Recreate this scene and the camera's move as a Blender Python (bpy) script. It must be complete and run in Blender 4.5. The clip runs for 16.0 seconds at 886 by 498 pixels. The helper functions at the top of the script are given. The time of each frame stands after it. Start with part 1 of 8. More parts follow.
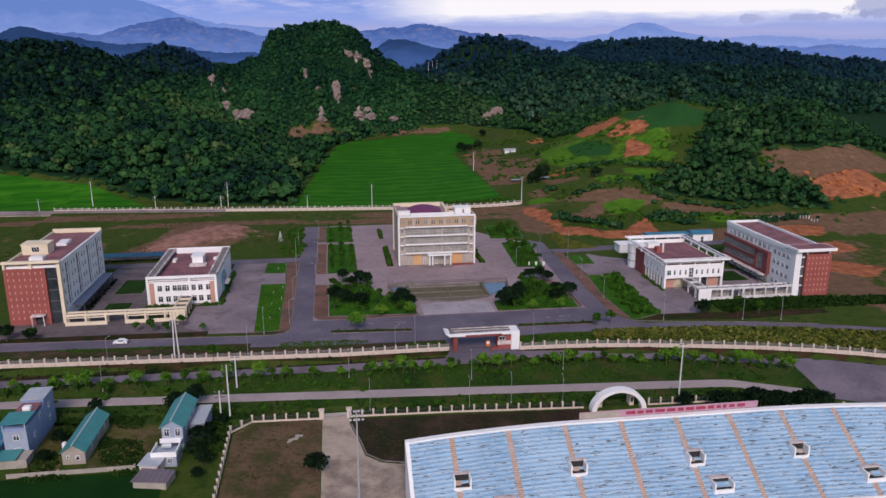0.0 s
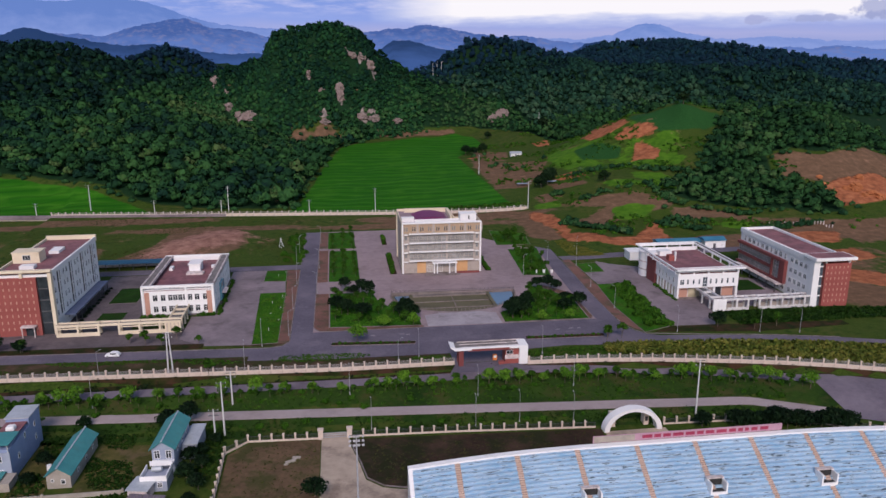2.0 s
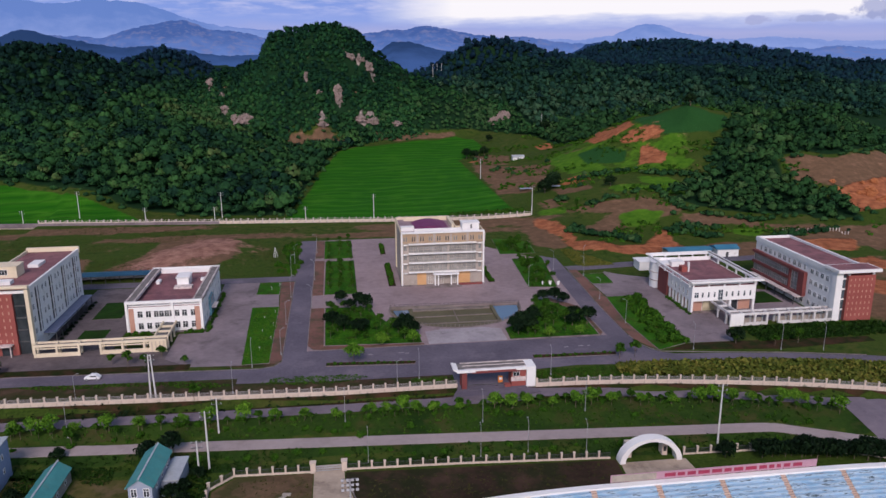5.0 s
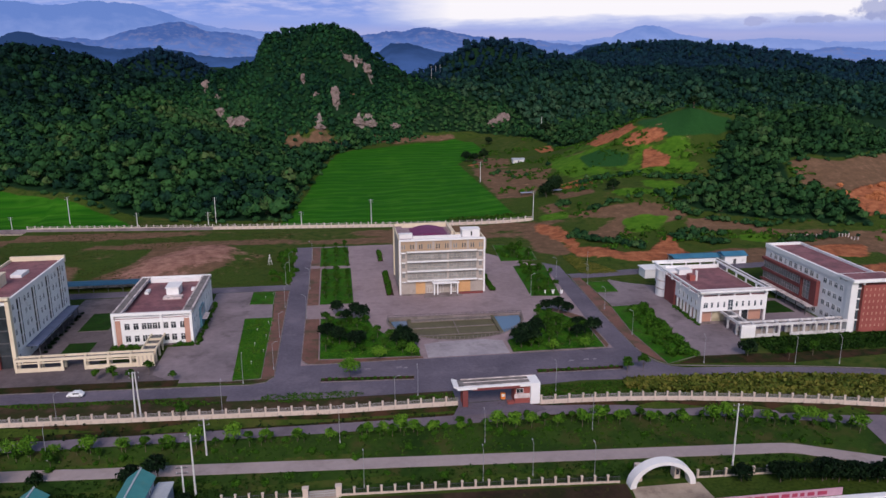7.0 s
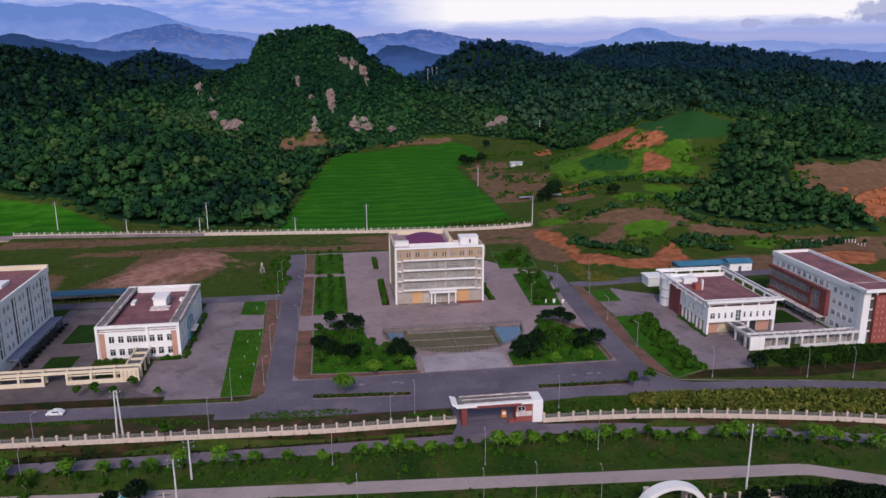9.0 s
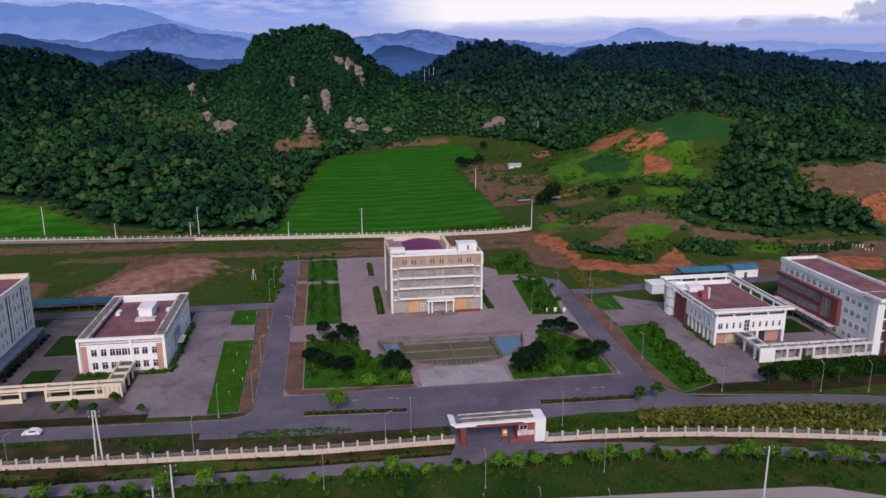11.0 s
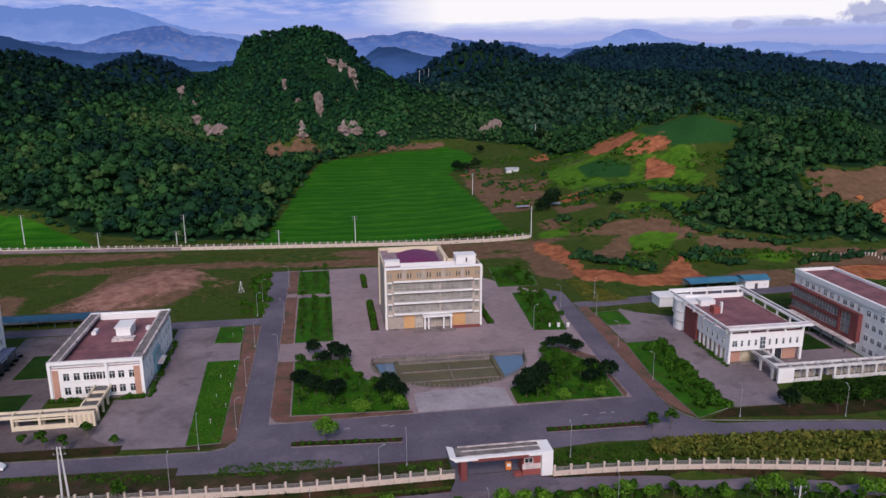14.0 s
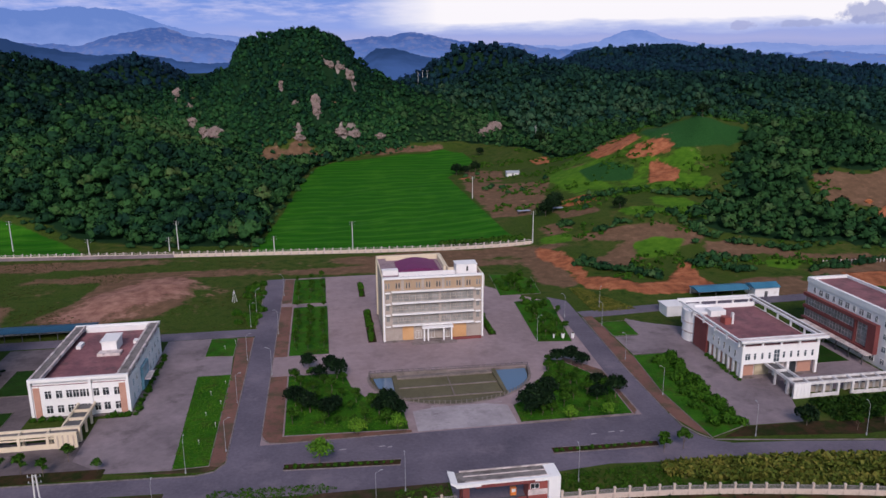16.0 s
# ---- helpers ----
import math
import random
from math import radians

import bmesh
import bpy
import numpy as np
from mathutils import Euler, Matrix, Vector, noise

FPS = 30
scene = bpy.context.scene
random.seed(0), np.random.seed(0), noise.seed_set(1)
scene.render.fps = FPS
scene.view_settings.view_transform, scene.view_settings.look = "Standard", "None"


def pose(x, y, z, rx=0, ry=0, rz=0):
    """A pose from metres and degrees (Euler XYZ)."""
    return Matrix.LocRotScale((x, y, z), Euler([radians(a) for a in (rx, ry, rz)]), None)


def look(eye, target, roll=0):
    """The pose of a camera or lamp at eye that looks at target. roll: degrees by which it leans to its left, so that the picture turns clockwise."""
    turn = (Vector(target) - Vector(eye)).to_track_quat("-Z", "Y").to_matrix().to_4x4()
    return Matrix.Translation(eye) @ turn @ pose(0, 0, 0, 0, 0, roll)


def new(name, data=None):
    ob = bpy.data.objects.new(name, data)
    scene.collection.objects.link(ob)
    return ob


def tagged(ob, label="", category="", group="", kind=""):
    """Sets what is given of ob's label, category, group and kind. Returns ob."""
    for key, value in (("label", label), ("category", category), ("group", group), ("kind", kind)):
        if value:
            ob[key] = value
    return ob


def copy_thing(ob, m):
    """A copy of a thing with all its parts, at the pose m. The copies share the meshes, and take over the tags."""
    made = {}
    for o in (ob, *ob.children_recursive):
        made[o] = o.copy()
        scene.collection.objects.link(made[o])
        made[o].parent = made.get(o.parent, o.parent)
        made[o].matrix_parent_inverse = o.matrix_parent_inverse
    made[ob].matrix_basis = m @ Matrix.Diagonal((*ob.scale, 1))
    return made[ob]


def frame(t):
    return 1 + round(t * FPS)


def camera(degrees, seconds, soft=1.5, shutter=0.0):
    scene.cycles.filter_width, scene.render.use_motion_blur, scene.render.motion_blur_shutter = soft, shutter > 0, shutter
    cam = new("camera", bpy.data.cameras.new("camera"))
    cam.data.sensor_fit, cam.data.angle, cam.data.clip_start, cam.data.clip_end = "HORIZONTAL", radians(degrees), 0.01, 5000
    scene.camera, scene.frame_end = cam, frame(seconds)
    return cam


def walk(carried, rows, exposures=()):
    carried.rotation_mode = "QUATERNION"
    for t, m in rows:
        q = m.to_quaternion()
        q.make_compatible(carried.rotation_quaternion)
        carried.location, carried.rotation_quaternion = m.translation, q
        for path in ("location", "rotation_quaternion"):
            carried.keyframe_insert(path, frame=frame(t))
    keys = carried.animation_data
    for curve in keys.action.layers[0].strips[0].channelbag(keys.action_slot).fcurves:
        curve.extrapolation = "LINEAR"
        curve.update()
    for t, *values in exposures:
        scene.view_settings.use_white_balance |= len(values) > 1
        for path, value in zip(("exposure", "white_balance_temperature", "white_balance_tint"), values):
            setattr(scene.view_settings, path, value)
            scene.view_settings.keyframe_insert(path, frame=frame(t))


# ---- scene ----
cam = camera(61.0, 16.0)
PATH = [
    (0, (0.043, -0.645, 83.975), (0.322, 1.267, 83.461), 0.0),
    (0.5, (0.307, 1.674, 83.985), (0.583, 3.587, 83.472), 0.0),
    (1, (0.567, 3.953, 84.009), (0.841, 5.867, 83.497), 0.0),
    (1.5, (0.833, 6.205, 84.03), (1.103, 8.119, 83.518), -0.0),
    (2, (1.1, 8.49, 84.068), (1.368, 10.404, 83.557), 0.0),
    (2.5, (1.317, 10.767, 84.092), (1.584, 12.683, 83.581), -0.0),
    (3, (1.547, 13.068, 84.122), (1.814, 14.984, 83.612), -0.0),
    (3.5, (1.816, 15.375, 84.129), (2.083, 17.291, 83.62), -0.0),
    (4, (2.096, 17.656, 84.124), (2.362, 19.571, 83.615), -0.1),
    (6.5, (3.466, 29.208, 84.092), (3.735, 31.124, 83.586), -0.2),
    (7, (3.716, 31.503, 84.063), (3.987, 33.419, 83.558), -0.2),
    (7.5, (3.926, 33.685, 84.03), (4.198, 35.601, 83.526), -0.1),
    (8, (4.143, 35.782, 84.002), (4.418, 37.698, 83.499), -0.1),
    (8.5, (4.396, 37.927, 83.999), (4.673, 39.843, 83.497), -0.2),
    (9, (4.679, 40.177, 83.996), (4.959, 42.093, 83.496), -0.2),
    (11.5, (6.14, 51.563, 84.043), (6.431, 53.478, 83.543), -0.2),
    (12, (6.416, 53.868, 84.047), (6.71, 55.783, 83.549), -0.2),
    (12.5, (6.682, 56.194, 84.054), (6.978, 58.108, 83.556), -0.2),
    (13, (6.919, 58.473, 84.057), (7.217, 60.387, 83.558), -0.2),
    (13.5, (7.135, 60.692, 84.049), (7.434, 62.606, 83.552), -0.3),
    (14, (7.375, 62.904, 84.045), (7.676, 64.818, 83.549), -0.3),
    (14.5, (7.667, 65.169, 84.054), (7.969, 67.083, 83.559), -0.3),
    (15, (7.952, 67.423, 84.054), (8.255, 69.337, 83.56), -0.3),
    (15.5, (8.227, 69.654, 84.062), (8.531, 71.569, 83.569), -0.4),
    (16, (8.51, 71.87, 84.058), (8.814, 73.785, 83.565), -0.4),
]
walk(cam, [(t, look(eye, target, roll)) for t, eye, target, roll in PATH], [(0, 0.3, 6420, 12), (16, 0.3, 6420, 12)])

# ---- light ----
SUN_AZ, SUN_EL = radians(188), radians(38)
world = bpy.data.worlds.new("dusk_sky")
scene.world = world
world.use_nodes = True
wn, wl = world.node_tree.nodes, world.node_tree.links
wn.clear()
w_out, w_bg, w_sky = wn.new("ShaderNodeOutputWorld"), wn.new("ShaderNodeBackground"), wn.new("ShaderNodeTexSky")
w_sky.sky_type, w_sky.sun_disc = "NISHITA", False
w_sky.sun_elevation, w_sky.sun_rotation = SUN_EL, SUN_AZ
w_sky.altitude, w_sky.air_density, w_sky.dust_density = 600, 1.0, 1.5
w_bg.inputs["Strength"].default_value = 0.098
wl.new(w_sky.outputs[0], w_bg.inputs["Color"])
wl.new(w_bg.outputs[0], w_out.inputs["Surface"])
sun_data = bpy.data.lights.new("sun", "SUN")
sun_data.energy, sun_data.angle, sun_data.color = 2.1, radians(22), (1.0, 0.86, 0.82)
sun = new("sun", sun_data)
sun.matrix_world = look((math.sin(SUN_AZ) * 90, math.cos(SUN_AZ) * 90, 90 * math.tan(SUN_EL)), (0, 0, 0))

# ---- materials ----
def nodes_of(name):
    m = bpy.data.materials.new(name)
    m.use_nodes = True
    n, l = m.node_tree.nodes, m.node_tree.links
    return m, n, l, n["Principled BSDF"]


def noise_node(n, l, vec, scale, detail=4.0, rough=0.55):
    t = n.new("ShaderNodeTexNoise")
    t.inputs["Scale"].default_value, t.inputs["Detail"].default_value, t.inputs["Roughness"].default_value = scale, detail, rough
    l.new(vec, t.inputs["Vector"])
    return t.outputs["Fac"]


def ramp_node(n, l, fac, stops):
    r = n.new("ShaderNodeValToRGB")
    e = r.color_ramp.elements
    while len(e) < len(stops):
        e.new(0.5)
    for k, (p, c) in enumerate(stops):
        e[k].position, e[k].color = p, (*c, 1) if len(c) == 3 else c
    l.new(fac, r.inputs["Fac"])
    return r.outputs["Color"]


def mix_node(n, l, fac, a, b, kind="MIX"):
    x = n.new("ShaderNodeMix")
    x.data_type, x.blend_type = "RGBA", kind
    for sock, v in ((x.inputs[0], fac), (x.inputs[6], a), (x.inputs[7], b)):
        if isinstance(v, (int, float)):
            sock.default_value = v
        elif isinstance(v, tuple):
            sock.default_value = (*v, 1)
        else:
            l.new(v, sock)
    return x.outputs[2]


def math_node(n, l, op, a, b=0.0):
    x = n.new("ShaderNodeMath")
    x.operation = op
    for sock, v in ((x.inputs[0], a), (x.inputs[1], b)):
        if isinstance(v, (int, float)):
            sock.default_value = v
        else:
            l.new(v, sock)
    return x.outputs[0]


def bump_node(n, l, bsdf, height, strength, distance):
    b = n.new("ShaderNodeBump")
    b.inputs["Strength"].default_value, b.inputs["Distance"].default_value = strength, distance
    l.new(height, b.inputs["Height"])
    l.new(b.outputs[0], bsdf.inputs["Normal"])


def surf(name, c1, c2, big=0.25, fine=3.0, rough=0.8, metal=0.0, bump=0.02, stain=None, stain_at=0.62, vary=0.0, spec=0.4):
    """A weathered surface: two colours mixed at two scales, with stains and fine relief."""
    m, n, l, b = nodes_of(name)
    tc = n.new("ShaderNodeTexCoord").outputs["Object"]
    f1, f2 = noise_node(n, l, tc, big, 5), noise_node(n, l, tc, fine, 6, 0.7)
    mixf = math_node(n, l, "ADD", math_node(n, l, "MULTIPLY", f1, 0.6), math_node(n, l, "MULTIPLY", f2, 0.4))
    col = ramp_node(n, l, mixf, [(0.36, c1), (0.64, c2)])
    if stain:
        f3 = noise_node(n, l, tc, big * 1.7, 8, 0.65)
        k = ramp_node(n, l, f3, [(stain_at - 0.06, (0, 0, 0)), (stain_at + 0.1, (1, 1, 1))])
        col = mix_node(n, l, math_node(n, l, "MULTIPLY", k, 0.75), col, stain)
    if vary:
        rnd = n.new("ShaderNodeObjectInfo").outputs["Random"]
        hsv = n.new("ShaderNodeHueSaturation")
        l.new(col, hsv.inputs["Color"])
        l.new(math_node(n, l, "ADD", math_node(n, l, "MULTIPLY", rnd, vary), 1 - vary / 2), hsv.inputs["Value"])
        col = hsv.outputs[0]
    l.new(col, b.inputs["Base Color"])
    b.inputs["Roughness"].default_value, b.inputs["Metallic"].default_value = rough, metal
    b.inputs["Specular IOR Level"].default_value = spec
    if bump:
        bump_node(n, l, b, f2, 0.5, bump)
    return m


def leaf(name, dark, mid, light, patch=0.12):
    """Foliage: leaf clumps vary one by one, and crown by crown."""
    m, n, l, b = nodes_of(name)
    tc = n.new("ShaderNodeTexCoord").outputs["Object"]
    isl = n.new("ShaderNodeNewGeometry").outputs["Random Per Island"]
    f = noise_node(n, l, tc, patch, 3)
    g = math_node(n, l, "ADD", math_node(n, l, "MULTIPLY", isl, 0.34), math_node(n, l, "MULTIPLY", f, 0.75))
    g = math_node(n, l, "ADD", g, math_node(n, l, "MULTIPLY", n.new("ShaderNodeObjectInfo").outputs["Random"], 0.12))
    l.new(ramp_node(n, l, g, [(0.28, dark), (0.56, mid), (0.86, light)]), b.inputs["Base Color"])
    b.inputs["Roughness"].default_value = 0.65
    b.inputs["Specular IOR Level"].default_value = 0.08
    return m


def glass(name, tint, rough=0.12):
    m, n, l, b = nodes_of(name)
    tc = n.new("ShaderNodeTexCoord").outputs["Object"]
    f = noise_node(n, l, tc, 0.35, 3)
    l.new(ramp_node(n, l, f, [(0.35, tint), (0.65, tuple(min(1, c * 1.7 + 0.01) for c in tint))]), b.inputs["Base Color"])
    b.inputs["Roughness"].default_value = rough
    b.inputs["Specular IOR Level"].default_value = 0.7
    return m


M = {}
M["asphalt"] = surf("asphalt", (0.074, 0.064, 0.09), (0.15, 0.126, 0.165), 0.06, 1.2, 0.85, stain=(0.19, 0.155, 0.19), stain_at=0.6)
M["asphalt_worn"] = surf("asphalt_worn", (0.115, 0.095, 0.122), (0.2, 0.165, 0.2), 0.05, 0.7, 0.88, stain=(0.075, 0.06, 0.075), stain_at=0.6)
M["concrete_paving"] = surf("concrete_paving", (0.14, 0.111, 0.125), (0.258, 0.205, 0.227), 0.07, 0.5, 0.85, stain=(0.085, 0.066, 0.072), stain_at=0.58)
M["plaza"] = surf("plaza_stone", (0.215, 0.158, 0.168), (0.325, 0.242, 0.256), 0.05, 0.4, 0.75, stain=(0.15, 0.108, 0.115), stain_at=0.6)
M["country_road"] = surf("country_road", (0.28, 0.228, 0.232), (0.39, 0.318, 0.318), 0.05, 0.7, 0.9, stain=(0.19, 0.15, 0.145), stain_at=0.6)
M["brick_paving"] = surf("brick_paving", (0.125, 0.056, 0.043), (0.2, 0.094, 0.07), 0.1, 1.5, 0.85, stain=(0.045, 0.05, 0.02), stain_at=0.53)
M["kerb"] = surf("kerb_concrete", (0.13, 0.105, 0.105), (0.25, 0.205, 0.21), 0.3, 2, 0.8, stain=(0.07, 0.06, 0.045), stain_at=0.55)
M["white"] = surf("white_plaster", (0.72, 0.71, 0.72), (0.82, 0.8, 0.8), 0.12, 0.8, 0.75, stain=(0.5, 0.47, 0.45), stain_at=0.66)
M["white_old"] = surf("aged_white_plaster", (0.52, 0.5, 0.51), (0.68, 0.65, 0.65), 0.2, 0.9, 0.8, stain=(0.3, 0.27, 0.26), stain_at=0.58)
# stained paving, darker than the yards': arcade and courtyard shade is in its colour
M["forecourt"] = surf("dark_stained_paving", (0.08, 0.063, 0.07), (0.155, 0.122, 0.132), 0.09, 0.6, 0.85, stain=(0.055, 0.044, 0.046), stain_at=0.54)
M["white_dirty"] = surf("weathered_white_concrete", (0.449, 0.384, 0.378), (0.749, 0.643, 0.630), 0.25, 1.1, 0.85, stain=(0.171, 0.144, 0.136), stain_at=0.53)
M["cream"] = surf("cream_plaster", (0.62, 0.52, 0.385), (0.73, 0.625, 0.475), 0.12, 0.8, 0.75, stain=(0.5, 0.4, 0.27), stain_at=0.65)
M["ochre"] = surf("ochre_tiles", (0.5, 0.27, 0.12), (0.6, 0.35, 0.17), 0.2, 1.2, 0.6)
M["tan"] = surf("tan_tiles", (0.34, 0.235, 0.155), (0.42, 0.3, 0.2), 0.2, 1.2, 0.7, stain=(0.3, 0.22, 0.17))
M["greige"] = surf("grey_beige_tiles", (0.33, 0.28, 0.25), (0.42, 0.36, 0.32), 0.2, 1.2, 0.7, stain=(0.27, 0.23, 0.21))
M["brick_dark"] = surf("dark_red_tiles", (0.16, 0.038, 0.038), (0.21, 0.058, 0.054), 0.2, 1.4, 0.7, stain=(0.13, 0.04, 0.04))
M["pond_stone"] = surf("dull_pond_stone", (0.14, 0.115, 0.11), (0.23, 0.19, 0.175), 0.2, 1.2, 0.8, stain=(0.08, 0.07, 0.065), stain_at=0.56)
M["mossy"] = surf("mossy_roof_concrete", (0.12, 0.105, 0.1), (0.24, 0.215, 0.21), 0.3, 1.2, 0.85, stain=(0.07, 0.06, 0.06), stain_at=0.55)
M["beige"] = surf("beige_plaster", (0.5, 0.4, 0.33), (0.6, 0.49, 0.41), 0.15, 0.9, 0.75, stain=(0.38, 0.3, 0.25))
M["fence_cream"] = surf("fence_cream_paint", (0.52, 0.42, 0.36), (0.66, 0.545, 0.47), 0.3, 1.6, 0.8, stain=(0.3, 0.235, 0.195), stain_at=0.57)
M["brick_red"] = surf("red_brick_tiles", (0.24, 0.056, 0.05), (0.31, 0.085, 0.072), 0.2, 1.4, 0.7, stain=(0.24, 0.055, 0.05))
M["pink_panel"] = surf("salmon_panel", (0.42, 0.22, 0.165), (0.5, 0.28, 0.21), 0.2, 1.0, 0.7)
M["maroon_roof"] = surf("maroon_roof_tiles", (0.145, 0.056, 0.068), (0.280, 0.118, 0.129), 0.18, 1.0, 0.75, stain=(0.090, 0.050, 0.054), stain_at=0.57)
M["purple_roof"] = surf("purple_roof_sheet", (0.12, 0.014, 0.075), (0.17, 0.025, 0.105), 0.2, 1.0, 0.6)
M["teal_roof"] = surf("teal_metal_roof", (0.035, 0.19, 0.2), (0.06, 0.26, 0.26), 0.3, 1.5, 0.5, stain=(0.09, 0.2, 0.19), stain_at=0.6)
M["blue_roof"] = surf("blue_metal_roof", (0.03, 0.13, 0.22), (0.05, 0.19, 0.29), 0.2, 1.2, 0.5)
M["deep_blue_roof"] = surf("deep_blue_metal_roof", (0.012, 0.05, 0.1), (0.022, 0.085, 0.15), 0.2, 1.2, 0.5)
M["plot_soil"] = surf("patchy_plot_soil", (0.07, 0.048, 0.028), (0.16, 0.1, 0.062), 0.12, 0.8, 0.95, bump=0.1, stain=(0.04, 0.05, 0.014), stain_at=0.5, spec=0.08)
M["blue_wall"] = surf("pale_blue_plaster", (0.2, 0.25, 0.42), (0.26, 0.32, 0.49), 0.3, 1.4, 0.8, stain=(0.224, 0.264, 0.360), stain_at=0.62)
# pale blue plaster; white house walls in bluish shade get this colour too
M["pale_blue"] = surf("light_blue_plaster", (0.25, 0.28, 0.37), (0.32, 0.355, 0.44), 0.3, 1.4, 0.8)
M["grey_block"] = surf("bare_cement_block", (0.27, 0.235, 0.205), (0.39, 0.345, 0.3), 0.4, 2.0, 0.9, stain=(0.25, 0.23, 0.22))
M["grey_metal"] = surf("galvanised_sheet", (0.42, 0.44, 0.47), (0.55, 0.57, 0.6), 0.5, 2.0, 0.5, 0.3)
M["dark_metal"] = surf("dark_metal", (0.05, 0.05, 0.055), (0.09, 0.09, 0.1), 0.5, 2.0, 0.5)
M["pole_grey"] = surf("pole_concrete", (0.5, 0.49, 0.5), (0.62, 0.6, 0.6), 0.4, 2.0, 0.8)
M["lamp_metal"] = surf("lamp_post_metal", (0.27, 0.27, 0.3), (0.36, 0.36, 0.39), 0.5, 2.0, 0.5)
M["glass"] = glass("window_glass", (0.05, 0.065, 0.08))
M["glass_dark"] = glass("dark_window_glass", (0.02, 0.025, 0.03))
M["glass_grey"] = glass("curtain_glass", (0.19, 0.185, 0.18), 0.25)
M["glass_blue"] = glass("blue_window_glass", (0.1, 0.22, 0.28), 0.15)
M["glass_mid"] = glass("tinted_glass", (0.14, 0.15, 0.155), 0.2)
M["glass_beige"] = glass("curtained_glass", (0.3, 0.26, 0.18), 0.25)
M["roof_grey"] = surf("grey_roof_felt", (0.227, 0.161, 0.184), (0.340, 0.244, 0.272), 0.2, 1.0, 0.85, stain=(0.136, 0.092, 0.107), stain_at=0.58)
M["median_grass"] = surf("roadside_grass", (0.01, 0.03, 0.005), (0.034, 0.068, 0.01), 0.08, 0.9, 0.9, bump=0.2, stain=(0.062, 0.053, 0.020), stain_at=0.56, spec=0.08)
M["leaf_bush"] = leaf("verge_bush_leaves", (0.009, 0.034, 0.003), (0.026, 0.085, 0.006), (0.06, 0.14, 0.012), 0.35)
M["dry_grass"] = surf("dry_yard_grass", (0.04, 0.048, 0.012), (0.125, 0.1, 0.036), 0.12, 0.9, 0.9, bump=0.15, stain=(0.15, 0.1, 0.065), stain_at=0.6, spec=0.08)
M["old_concrete"] = surf("old_pale_concrete", (0.297, 0.235, 0.188), (0.476, 0.377, 0.294), 0.09, 0.6, 0.9, stain=(0.148, 0.108, 0.090), stain_at=0.55)
M["trunk"] = surf("bark", (0.11, 0.085, 0.065), (0.19, 0.15, 0.12), 1.0, 5.0, 0.9, spec=0.08)
M["leaf_dark"] = leaf("dark_garden_leaves", (0.002, 0.006, 0.003), (0.005, 0.016, 0.006), (0.016, 0.038, 0.011), 0.3)
M["leaf_mid"] = leaf("hedge_leaves", (0.007, 0.028, 0.002), (0.022, 0.068, 0.005), (0.055, 0.125, 0.012), 0.35)
M["leaf_veg"] = leaf("vegetable_leaves", (0.004, 0.014, 0.002), (0.011, 0.036, 0.004), (0.03, 0.07, 0.008), 0.2)
# darker copy of the lawn: the courtyard's shade is put into its green
M["shaded_lawn"] = surf("courtyard_turf", (0.006, 0.026, 0.003), (0.018, 0.055, 0.006), 0.2, 0.9, 0.9, bump=0.2, stain=(0.02, 0.03, 0.008), stain_at=0.56, spec=0.08)
M["canopy_blue"] = surf("slate_blue_sheet", (0.1, 0.12, 0.21), (0.15, 0.175, 0.27), 0.3, 1.4, 0.6, stain=(0.08, 0.09, 0.14))
M["leaf_lawn"] = leaf("lawn_blades", (0.012, 0.05, 0.003), (0.032, 0.11, 0.006), (0.075, 0.17, 0.012), 0.12)
M["leaf_light"] = leaf("street_tree_leaves", (0.03, 0.09, 0.008), (0.075, 0.18, 0.014), (0.15, 0.28, 0.025), 0.4)


def crown_leaf(name, stops, grain=0.9):
    """Forest foliage: one tone per tree sets the hue, and leaf clumps vary within a crown."""
    m, n, l, b = nodes_of(name)
    at = n.new("ShaderNodeAttribute")
    at.attribute_name = "species"
    isl = n.new("ShaderNodeNewGeometry").outputs["Random Per Island"]
    col = ramp_node(n, l, at.outputs["Fac"], stops)
    hsv = n.new("ShaderNodeHueSaturation")
    l.new(col, hsv.inputs["Color"])
    l.new(math_node(n, l, "ADD", math_node(n, l, "MULTIPLY", isl, 0.26), 0.9), hsv.inputs["Value"])
    tc = n.new("ShaderNodeTexCoord").outputs["Object"]
    f1, f2 = noise_node(n, l, tc, grain, 4, 0.65), noise_node(n, l, tc, grain * 0.3, 3)
    mott = math_node(n, l, "ADD", math_node(n, l, "MULTIPLY", f1, 0.75), math_node(n, l, "MULTIPLY", f2, 0.35))
    shade = ramp_node(n, l, mott, [(0.34, (0.62, 0.63, 0.66)), (0.54, (0.95, 0.95, 0.95)), (0.76, (1.34, 1.3, 1.18))])
    l.new(mix_node(n, l, 1.0, hsv.outputs[0], shade, "MULTIPLY"), b.inputs["Base Color"])
    b.inputs["Roughness"].default_value = 0.75
    b.inputs["Specular IOR Level"].default_value = 0.06
    bump_node(n, l, b, f1, 0.4, 0.3)
    return m


